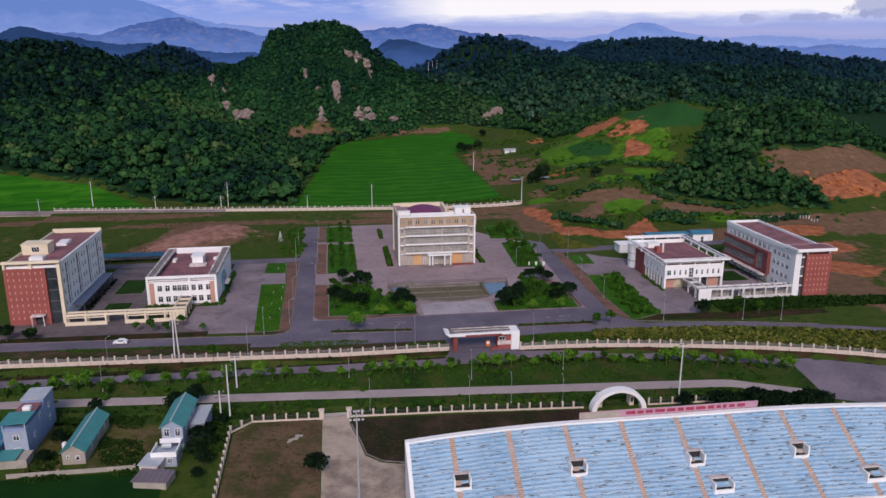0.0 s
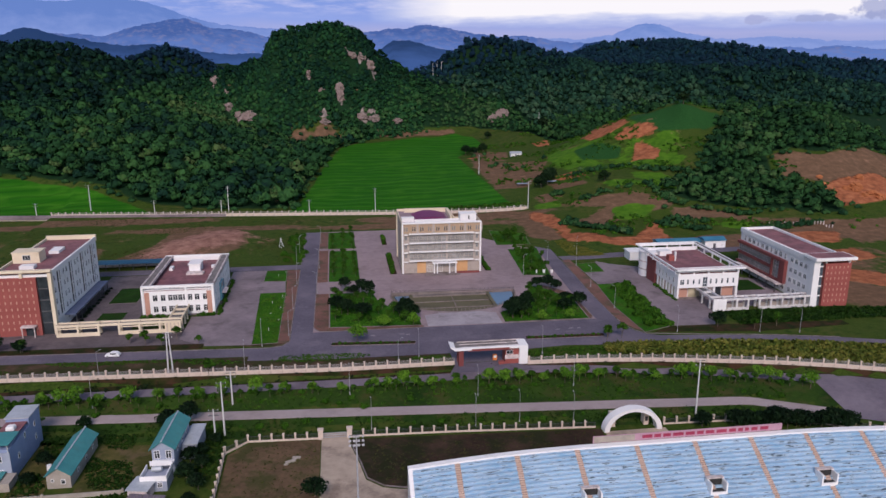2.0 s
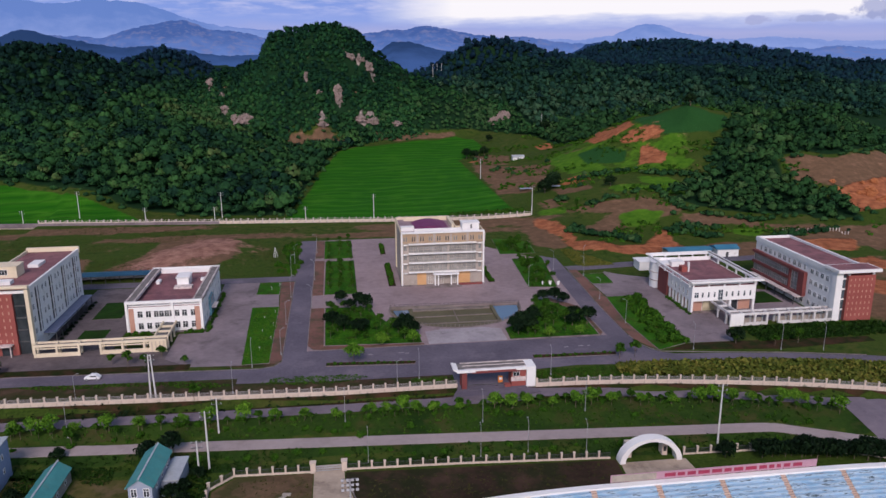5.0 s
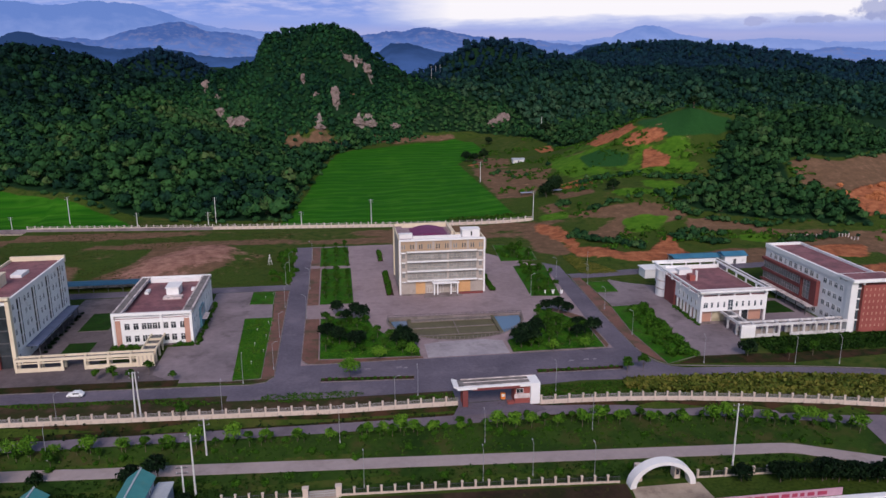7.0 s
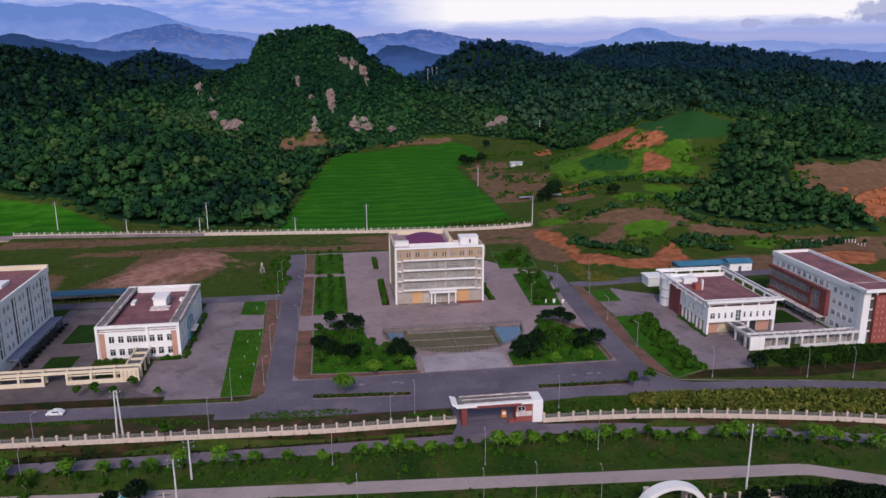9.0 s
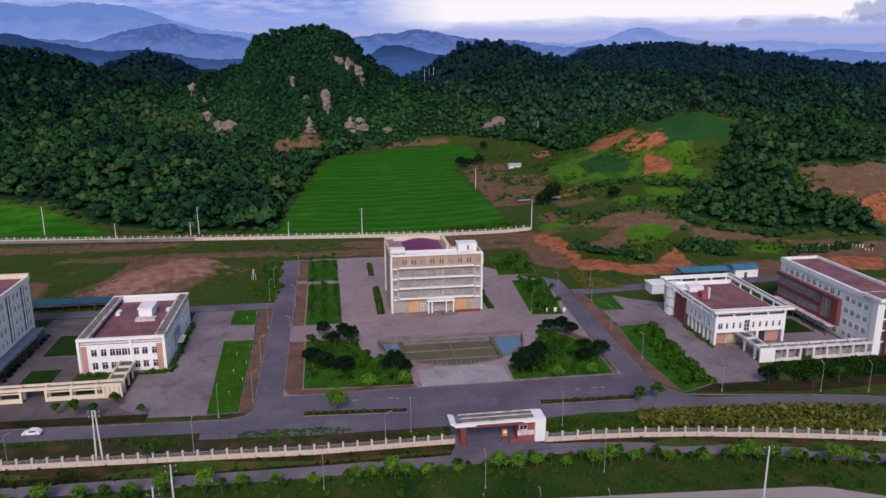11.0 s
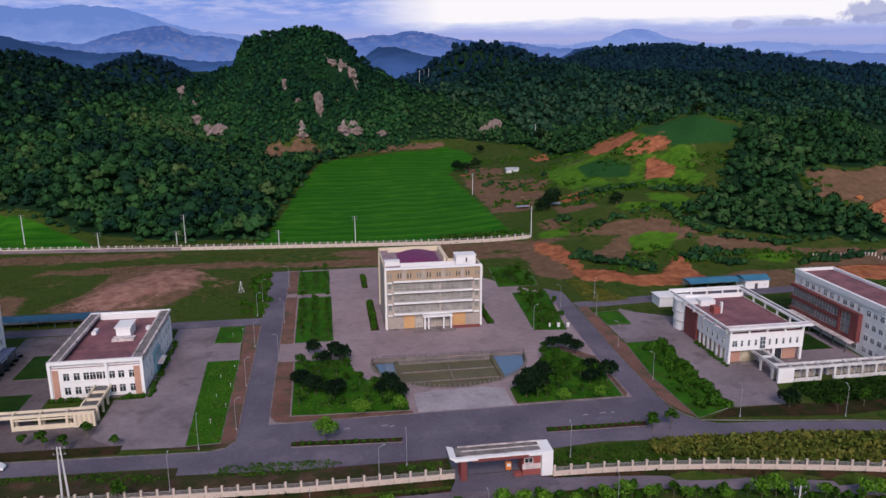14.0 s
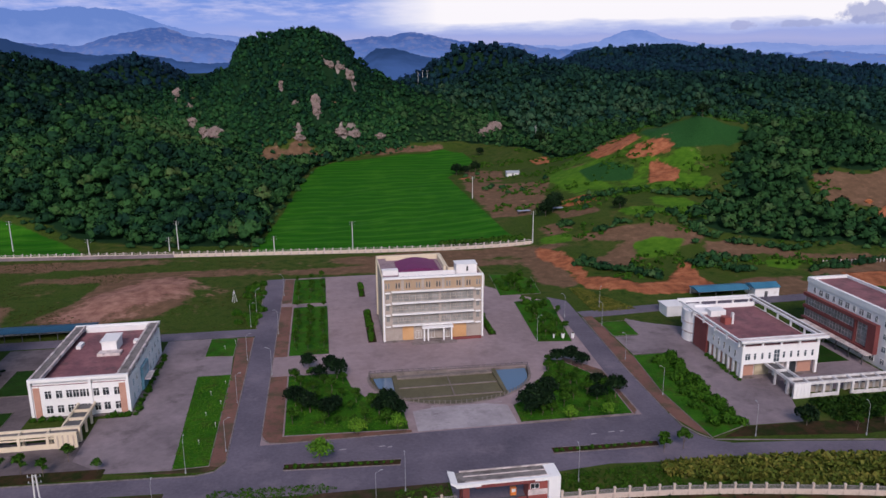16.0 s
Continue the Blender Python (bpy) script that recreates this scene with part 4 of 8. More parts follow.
# ---- windows ----
def lattice(xs, zs, y0, y1):
    """One connected frame: bars lie between every other pair of grid lines, the rest is open."""
    bm = bmesh.new()
    vs = {}

    def v(i, k, y):
        if (i, k, y) not in vs:
            vs[i, k, y] = bm.verts.new((xs[i], y, zs[k]))
        return vs[i, k, y]

    def bar(i, k):
        return 0 <= i < len(xs) - 1 and 0 <= k < len(zs) - 1 and (i % 2 == 0 or k % 2 == 0)

    for i in range(len(xs) - 1):
        for k in range(len(zs) - 1):
            if not bar(i, k):
                continue
            bm.faces.new((v(i, k, y0), v(i + 1, k, y0), v(i + 1, k + 1, y0), v(i, k + 1, y0)))
            bm.faces.new((v(i, k, y1), v(i, k + 1, y1), v(i + 1, k + 1, y1), v(i + 1, k, y1)))
            for di, dk, a, c in ((-1, 0, (i, k), (i, k + 1)), (1, 0, (i + 1, k), (i + 1, k + 1)), (0, -1, (i, k), (i + 1, k)), (0, 1, (i, k + 1), (i + 1, k + 1))):
                if not bar(i + di, k + dk):
                    bm.faces.new((v(*a, y0), v(*c, y0), v(*c, y1), v(*a, y1)))
    bmesh.ops.recalc_face_normals(bm, faces=bm.faces)
    return bm


WINDOWS = {}


def window(parent, x, y, z, w, h, turn=0.0, pane="glass", frame_mat="white", bars=1, cross=1):
    """A framed window with its pane; its outer face looks along -y before the turn."""
    key = (w, h, pane, frame_mat, bars, cross)
    if key not in WINDOWS:
        e = 0.09
        xs = [-w / 2, -w / 2 + e] + [v for i in range(1, bars + 1) for v in (-w / 2 + w * i / (bars + 1) - 0.04, -w / 2 + w * i / (bars + 1) + 0.04)] + [w / 2 - e, w / 2]
        zs = [0, e] + [v for i in range(1, cross + 1) for v in (h * (0.68 if cross == 1 else i / (cross + 1)) - 0.035, h * (0.68 if cross == 1 else i / (cross + 1)) + 0.035)] + [h - e, h]
        bm = lattice(xs, zs, -0.06, 0.06)
        fr = part("window", bm, frame_mat, parent)
        gl = part("pane", boxes((-w / 2 + 0.05, w / 2 - 0.05, -0.01, 0.03, 0.05, h - 0.05)), pane, fr)
        WINDOWS[key] = (fr, gl)
        fr.matrix_basis = pose(x, y, z, 0, 0, turn)
        return fr
    fr, gl = WINDOWS[key]
    o = again(fr, parent, pose(x, y, z, 0, 0, turn))
    again(gl, o, Matrix())
    return o


def parapet(w, d, z0, z1, t=0.3):
    return boxes((0, w, 0, t, z0, z1), (0, w, d - t, d, z0, z1), (0, t, t, d - t, z0, z1), (w - t, w, t, d - t, z0, z1))


# ---- main office building ----
def main_building():
    W, D, T = 30.8, 27.4, 20.4
    b = thing("office_building", 24.3, 287, 0, "five-storey cream office building with white sun ledges and grey glazing", "building")
    R = 21.6
    part("wall", boxes((0.3, W - 0.3, 0.9, 9.4, -0.3, 19.2)), "greige", b)
    part("rear_wall", boxes((0.3, R - 0.3, 9.4, D, -0.3, 19.2)), "greige", b)
    part("front_frame", boxes((0, 0.5, 0, 1.2, 0, T), (W - 0.5, W, 0, 1.2, 0, T), (0.5, W - 0.5, 0, 1.2, 19.85, T)), "white", b, "white front frame")
    part("plinth", boxes((-0.2, W + 0.2, -0.3, 9.6, -0.3, 0.25), (-0.2, R + 0.2, 9.6, D + 0.2, -0.3, 0.25)), "kerb", b)
    part("parapet", boxes((0, 0.35, 1.2, D, 19.2, T - 0.1), (W - 0.35, W, 1.2, 9.4, 19.2, T - 0.1), (R, W - 0.35, 9.05, 9.4, 19.2, T - 0.1), (R - 0.35, R, 9.4, D, 19.2, T - 0.1), (0.35, R - 0.35, D - 0.35, D, 19.2, T - 0.1)), "cream", b)
    part("roof", boxes((0.36, W - 0.36, 1.21, 9.04, 19.15, 19.3)), "roof_grey", b, "weathered grey flat roof")
    part("rear_roof", boxes((0.36, R - 0.36, 9.04, D - 0.36, 19.15, 19.3)), "roof_grey", b, "weathered grey flat roof")
    part("side_pilaster", boxes((-0.12, 0.3, 1.2, 2.2, 0, 19.2)), "cream", b)
    part("side_pilaster", boxes((-0.12, 0.3, D - 1.4, D, 0, 19.2)), "cream", b)
    part("side_pilaster", boxes((R - 0.3, R + 0.12, D - 1.4, D, 0, 19.2)), "cream", b)
    part("side_pilaster", boxes((W - 0.3, W + 0.12, 8.2, 9.4, 0, 19.2)), "cream", b)
    for z in (15.7, 12.1, 8.6, 5.0):
        part("sun_ledge", boxes((2.7, W - 2.9, -0.5, 0.9, z + 0.06, z + 0.42), bevel=0.05), "white", b, "white sun ledge")
        part("corner_ledge", boxes((0.75, 2.3, 0.1, 0.9, z - 0.3, z)), "white", b)
        part("corner_ledge", boxes((W - 2.4, W - 0.75, 0.1, 0.9, z - 0.3, z)), "white", b)
    for lo in (12.6, 9.1, 5.5):
        part("glazing", boxes((2.7, W - 2.9, 0.72, 0.86, lo, lo + 3.05)), "glass_grey", b, "grey-green curtain glazing")
        xs = [v for i in range(15) for v in (2.7 + i * 1.79, 2.82 + i * 1.79)]
        part("mullions", lattice(xs, [lo, lo + 0.08, lo + 1.0, lo + 1.1, lo + 2.2, lo + 2.3, lo + 2.97, lo + 3.05], 0.6, 0.72), "greige", b)
        for x in (5.2, 6.9, 13.0, 18.6, 22.2):
            window(b, x, 0.6, lo + 1.05, 1.5, 1.15, pane="glass_grey", frame_mat="greige", bars=1, cross=0)
        part("column", boxes((17.2, 17.7, 0.45, 0.7, lo, lo + 3.05)), "greige", b)
        for x in (1.5, W - 1.55):
            window(b, x, 0.84, lo + 0.8, 1.1, 1.7, pane="glass_mid", frame_mat="greige", bars=1, cross=0)
    part("top_wall", boxes((0.5, W - 0.5, 0.55, 0.9, 16.2, 19.85)), "tan", b, "tan tiled top storey")
    for i in range(10):
        x = 1.5 + i * (W - 3.0) / 9
        for s in (-0.42, 0.42):
            window(b, x + s, 0.5, 16.9, 0.55, 1.75, pane="glass_dark" if i % 3 else "glass_mid", frame_mat="greige", bars=0, cross=1)
        if i % 2:
            part("pilaster", boxes((x + 1.0, x + 1.9, 0.45, 0.56, 16.2, 19.85)), "greige", b)
    for x0, x1 in ((5.8, 9.2), (21.2, 25.6)):
        part("ochre_panel", boxes((x0, x1, 0.7, 0.9, 0.25, 5.0)), "ochre", b, "ochre tiled panel")
    for x0, x1 in ((0.75, 2.5), (3.6, 5.3), (26.2, 27.6)):
        part("grey_panel", boxes((x0, x1, 0.75, 0.9, 0.25, 5.0)), "greige", b)
    part("red_planter", boxes((20.8, W - 0.8, -1.1, -0.4, 0, 0.75)), "brick_dark", b, "low dark red planter")
    part("entrance_glazing", boxes((9.4, 21.0, 1.0, 1.1, 0.25, 4.6)), "glass_dark", b, "dark entrance glazing")
    for x in (12.2, 13.4, 18.2, 20.6):
        part("entrance_column", boxes((x - 0.22, x + 0.22, -1.8, -1.36, 0.2, 4.4), bevel=0.04), "white", b, "white entrance column")
    part("canopy", boxes((11.6, 21.2, -2.0, 0.7, 4.4, 4.7), bevel=0.05), "white", b)
    for k in range(4):
        part("step", boxes((9.2 - 0.3 * k, 21.2 + 0.3 * k, -2.4 - 0.35 * k, -1.2, -0.2, 0.45 - 0.12 * k)), "kerb", b)
    for x in (10.8, 14.8, 19.4):
        window(b, x, 0.95, 0.4, 1.9, 2.7, pane="glass_grey", bars=1, cross=1)
    # roof things: stair boxes and the low barrel of purple sheet
    part("stair_box", boxes((W - 7.6, W - 1.2, 4.6, 9.0, 19.3, 22.2), (W - 7.8, W - 1.0, 4.4, 9.2, 22.2, 22.45)), "white", b, "white rooftop stair box")
    window(b, W - 4.2, 4.55, 20.1, 0.7, 1.7, pane="glass_dark", bars=0, cross=0)
    part("stair_box", boxes((0.6, 5.4, 6.6, 8.4, 19.3, 20.9), (0.4, 5.4, 6.4, 8.6, 20.9, 21.05)), "white", b, "low white rooftop box")
    part("roof_beam", boxes((5.4, W - 7.8, 5.0, 5.6, 19.3, 20.5)), "white", b)
    part("roof_beam", boxes((11.0, W - 9.4, 2.4, 3.6, 19.3, 19.6)), "blue_wall", b, "blue roof strip")
    barrel = bmesh.new()
    seg = []
    for i in range(13):
        u = -1 + i / 6
        zz = 19.3 + 1.3 * (1 - u * u * 0.9)
        x = 12.2 + u * 6.6
        seg.append([barrel.verts.new((x, 8.5 + 0.8 * abs(u), zz)), barrel.verts.new((x, 22.5 - 0.8 * abs(u), zz)), barrel.verts.new((x, 22.5 - 0.8 * abs(u), 19.3)), barrel.verts.new((x, 8.5 + 0.8 * abs(u), 19.3))])
    for a, c in zip(seg, seg[1:]):
        for k in range(4):
            barrel.faces.new((a[k], c[k], c[(k + 1) % 4], a[(k + 1) % 4]))
    barrel.faces.new(seg[0])
    barrel.faces.new(seg[-1][::-1])
    bmesh.ops.recalc_face_normals(barrel, faces=barrel.faces)
    part("barrel_roof", barrel, "purple_roof", b, "low purple barrel roof")
    part("roof_rim", boxes((3.0, 20.4, 24.2, 25.0, 19.3, 20.9), (20.0, 20.8, 9.5, 24.2, 19.3, 20.9)), "cream", b)


main_building()


# ---- white two-storey block to the west ----
def west_hall():
    W, D, T = 22.9, 38.6, 10.3
    b = thing("office_building", -63.6, 251.2, 0, "two-storey white office block with a maroon flat roof and roof frame", "building")
    part("wall", boxes((0.25, W - 0.25, 0.4, D - 0.2, -0.3, 8.3)), "white", b)
    part("roof", boxes((0.6, W - 0.6, 0.7, D - 0.6, 8.26, 8.42)), "maroon_roof", b, "maroon tiled flat roof")
    part("plinth", boxes((-0.4, W + 0.8, -0.6, D + 0.3, -0.3, 0.3)), "kerb", b)
    for x in (0, 13.6, W - 0.7):
        part("front_column", boxes((x, x + 0.7, 0, 0.7, 0, T - 0.85)), "white", b)
    part("front_beam", boxes((0, W, 0, 0.75, T - 0.85, T)), "white", b)
    part("rear_beam", boxes((0, W, D - 0.75, D, T - 0.85, T)), "white", b)
    part("slot_wall", boxes((0.75, W - 0.75, 0.9, 1.1, 8.3, 9.0)), "white", b)
    for x0, x1 in ((0, 2.9), (W - 2.9, W)):
        part("side_beam", boxes((x0, x0 + 0.5, 0.75, D - 0.75, T - 0.85, T - 0.05), (x1 - 0.5, x1, 0.75, D - 0.75, T - 0.85, T - 0.05)), "white_dirty", b, "mossy roof frame beam")
        part("frame_slab", boxes((x0 + 0.5, x1 - 0.5, 0.75, D - 0.75, T - 0.5, T - 0.2)), "mossy", b, "mossy grey roof frame slab")
        for k in range(7):
            y = 4.0 + k * 5.2
            part("frame_post", boxes((x0 + 0.02 if x0 < 1 else x1 - 0.48, x0 + 0.48 if x0 < 1 else x1 - 0.02, y, y + 0.5, 8.3, T - 0.85)), "white", b)
    part("rear_wall", boxes((3.0, W - 3.0, D - 1.6, D - 0.9, 8.3, 9.8)), "white", b)
    for x0 in (0.9, W - 2.4):
        part("end_panel", boxes((x0, x0 + 1.5, 0.3, 0.42, 0.3, 8.0)), "pink_panel", b, "salmon end panel")
    for z in (1.2, 5.0):
        for x in (4.2, 6.7, 17.4, 20.0):
            window(b, x, 0.38, z, 1.6, 2.1, pane="glass_dark", bars=1, cross=1)
        for i in range(5):
            window(b, 9.0 + i * 1.55, 0.38, z, 1.5, 2.1, pane="glass_dark", bars=1, cross=1)
        part("sill", boxes((3.2, W - 3.0, 0.2, 0.4, z - 0.22, z - 0.05)), "white", b)
    for i in range(9):
        for z in (1.4, 5.0):
            window(b, W - 0.22, 5.0 + i * 3.7, z, 1.3, 1.9, turn=90, pane="glass_blue" if (i + int(z)) % 3 else "glass_dark", bars=1, cross=1)
    part("blue_bay", boxes((W - 0.25, W + 0.5, 12.5, 19.0, 0.3, 6.6)), "glass_blue", b, "blue glazed bay")
    part("side_canopy", boxes((W - 0.2, W + 2.0, 13, 18.5, 3.0, 3.25)), "white_dirty", b)
    part("stair_box", boxes((11.6, 15.4, 20.5, 26.5, 8.4, 11.3), (11.3, 15.7, 20.2, 26.8, 11.3, 11.6)), "white", b, "white rooftop stair box")
    part("roof_step", boxes((11.0, 16.8, 17.6, 20.4, 8.4, 9.1)), "white_dirty", b)
    part("roof_unit", boxes((4.6, 8.2, 1.8, 3.2, 8.42, 9.3)), "white", b, "white rooftop unit")
    part("roof_unit", boxes((4.0, 5.2, 24.0, 27.5, 8.42, 9.3)), "white", b, "white rooftop unit")
    part("roof_unit", boxes((18.2, 19.6, 26.0, 28.0, 8.42, 9.2)), "white", b, "white rooftop unit")


west_hall()


# ---- red-fronted slab to the west ----
def west_slab():
    W, D, T = 16.6, 45.5, 20.6
    b = thing("office_building", -102.0, 238.3, 0, "five-storey slab with a red brick front and cream frame", "building")
    part("wall", boxes((0.3, W - 0.4, 1.0, D, -0.3, 19.0)), "white", b, "pale grey side wall")
    part("red_front", boxes((0, 12.2, 0, 1.2, -0.3, 18.2)), "brick_red", b, "red brick front")
    mark = None
    for i in range(7):
        for k in range(8):
            x, z = 1.2 + i * 1.62, 1.9 + k * 2.08
            if mark is None:
                mark = part("vent_block", boxes((-0.16, 0.16, -0.05, 0.1, 0, 0.85)), "pink_panel", b, "pale vent block")
                mark.matrix_basis = pose(x, 0, z)
            else:
                again(mark, b, pose(x, 0, z))
    part("stair_glazing", boxes((12.2, 15.6, 0.9, 1.2, 0, 18.2)), "glass_dark", b, "dark stair glazing")
    for k in range(1, 5):
        part("stair_landing", boxes((12.2, 15.6, 0.75, 0.9, k * 3.6, k * 3.6 + 0.35)), "dark_metal", b)
    part("corner_column", boxes((15.6, W, 0.1, 1.6, 0, 19.5)), "cream", b, "cream corner column")
    part("corner_column", boxes((0, 0.6, 0.1, 0.8, 18.2, 19.9)), "cream", b)
    part("front_post", boxes((7.6, 8.4, 0.2, 0.8, 18.2, 19.9)), "cream", b)
    part("front_beam", boxes((-0.3, W + 0.1, -0.1, 1.2, 19.9, T)), "cream", b, "cream roof frame")
    part("slot_wall", boxes((0.6, 15.6, 1.6, 1.9, 18.2, 19.5)), "pink_panel", b)
    part("roof", boxes((0.6, W - 0.6, 1.6, D - 0.5, 18.95, 19.15)), "maroon_roof", b, "maroon tiled flat roof")
    part("rear_beam", boxes((0, W, D - 0.8, D + 0.1, 18.4, T)), "cream", b)
    part("side_parapet", boxes((W - 0.7, W - 0.1, 1.6, D - 0.8, 18.7, 19.9)), "white", b)
    part("side_parapet", boxes((0, 0.5, 1.6, D - 0.8, 18.4, 19.9)), "cream", b)
    part("stair_box", boxes((0.8, 8.8, 14.0, 19.5, 19.1, 22.4), (0.6, 9.0, 13.8, 19.7, 22.4, 22.7)), "cream", b, "cream rooftop stair box")
    window(b, 5.0, 13.98, 20.1, 2.4, 1.7, pane="glass_dark", bars=2, cross=0)
    part("roof_unit", boxes((5.4, 9.6, 6.6, 9.4, 19.15, 20.2)), "white", b, "white rooftop tanks")
    part("roof_unit", boxes((7.6, 10.8, 25.0, 31.0, 19.15, 20.1)), "white", b, "white rooftop tanks")
    for k in range(5):
        for y in (3.4, 11.6, 14.2, 22.4, 25.0, 33.2, 35.8, 42.6):
            window(b, W - 0.36, y, 1.4 + 3.65 * k, 1.4, 1.8, turn=90, pane="glass_mid" if (int(y) + k) % 3 else "glass", bars=1, cross=1)
    for y in (7.2, 18.2, 29.2, 39.6):
        for s in (-0.75, 0.75):
            part("window_strip", boxes((W - 0.42, W - 0.3, y + s - 0.42, y + s + 0.42, 4.8, 18.3)), "glass_dark", b, "dark upright window strip")
        part("strip_pier", boxes((W - 0.42, W - 0.16, y - 0.3, y + 0.3, 4.6, 18.5)), "white", b)
    for k in range(1, 5):
        part("floor_band", boxes((W - 0.4, W - 0.28, 1.6, D - 0.8, 3.65 * k + 0.35, 3.65 * k + 0.55)), "white", b)
    part("side_canopy", boxes((W - 0.4, W + 3.0, 8, D - 2, 3.5, 3.8)), "canopy_blue", b, "slate blue side canopy")
    for i in range(8):
        part("canopy_post", boxes((W + 2.6, W + 2.85, 9 + i * 4.8, 9.25 + i * 4.8, 0, 3.5)), "dark_metal", b)
    part("door_canopy", boxes((6.8, 11.0, -2.2, 0.1, 3.2, 3.55), bevel=0.05), "white_dirty", b)
    part("canopy_post", boxes((7.0, 7.25, -2.0, -1.75, 0, 3.2)), "white_dirty", b)
    part("canopy_post", boxes((10.5, 10.75, -2.0, -1.75, 0, 3.2)), "white_dirty", b)
    part("door", boxes((7.6, 10.4, -0.08, 0.05, 0, 2.6)), "glass_dark", b, "dark glazed door")


west_slab()


# ---- covered walks ----
def arcade(name_label, x0, x1, y0, y1, leg, wall_mat, T=4.2, bay=5.6, low=1.2, rail=True):
    """A roofed walk along x with a leg that runs back to the hall: (x, length)."""
    b = thing("covered_walk", x0, y0, 0, name_label, "walkway")
    L, D = x1 - x0, y1 - y0
    n = max(2, round(L / bay))
    for i in range(n + 1):
        x = i * (L - 0.6) / n
        for y in (0, D - 0.6):
            part("column", boxes((x, x + 0.6, y, y + 0.6, 0, T - 0.7)), wall_mat, b)
    for y in (0, D - 0.45):
        part("beam", boxes((0, L, y, y + 0.45, T - 0.7, T)), wall_mat, b)
    for i in range(n):
        xa, xb = i * (L - 0.6) / n + 0.6, (i + 1) * (L - 0.6) / n
        if i != n // 2 - 1:
            part("low_wall", boxes((xa, xb, 0.1, 0.35, 0, low)), wall_mat, b)
            if rail:
                part("rail", boxes((xa, xb, 0.15, 0.3, 2.4, 2.75)), wall_mat, b)
            else:
                part("back_wall", boxes((xa, xb, D - 0.35, D - 0.1, 0, 1.6)), "greige", b)
        # dark slab in each bay, for the shade seen through open pergola slots
        part("roof_slab", boxes((xa - 0.2, xb + 0.2, 0.46, D - 0.46, T - 0.75, T - 0.5)), "mossy", b, "mossy roof slab, dark for the shade of open slots")
        part("roof_rib", boxes((xa - 0.55, xa - 0.2, 0.46, D - 0.46, T - 0.5, T - 0.02)), wall_mat, b)
    lx, ln, lw = leg
    part("leg_wall", boxes((lx, lx + 0.4, D, D + ln, T - 0.7, T), (lx + lw - 0.4, lx + lw, D, D + ln, T - 0.7, T)), wall_mat, b)
    k = max(2, round(ln / 4.5))
    for i in range(k):
        y = D + i * ln / k
        part("leg_column", boxes((lx, lx + 0.5, y, y + 0.5, 0, T - 0.7)), wall_mat, b)
        part("leg_column", boxes((lx + lw - 0.5, lx + lw, y, y + 0.5, 0, T - 0.7)), wall_mat, b)
        part("leg_rib", boxes((lx + 0.4, lx + lw - 0.4, y, y + 0.5, T - 0.6, T - 0.04)), wall_mat, b)
        # dark panel put in for shade between the leg's open ribs
        part("leg_roof", boxes((lx + 0.4, lx + lw - 0.4, y + 0.5, D + (i + 1) * ln / k, T - 0.8, T - 0.6)), "dark_metal", b, "dark panel for shade in an open roof slot")
    return b


walk_west = arcade("cream covered walk with open bays joining two office blocks", -85.0, -48.6, 235.4, 238.4, (32.2, 12.6, 4.2), "cream", T=3.8)
part("end_wall", boxes((31.6, 36.4, -0.08, 0.2, 0, 3.6)), "cream", walk_west)
for i in range(4):
    part("end_fin", boxes((32.2 + i * 1.1, 32.5 + i * 1.1, -0.22, -0.08, 0.4, 3.2)), "beige", walk_west)
walk_east = arcade("white covered walk with open bays joining two office blocks", 122.8, 160.0, 230.4, 233.6, (0.2, 10.6, 3.6), "white_old", bay=4.2, low=1.0, rail=False)
part("end_wall", boxes((0, 4.6, -0.08, 0.2, 0, 4.0)), "white", walk_east)
for i in range(4):
    part("end_fin", boxes((0.8 + i * 1.0, 1.1 + i * 1.0, -0.22, -0.08, 0.4, 3.4)), "white", walk_east)


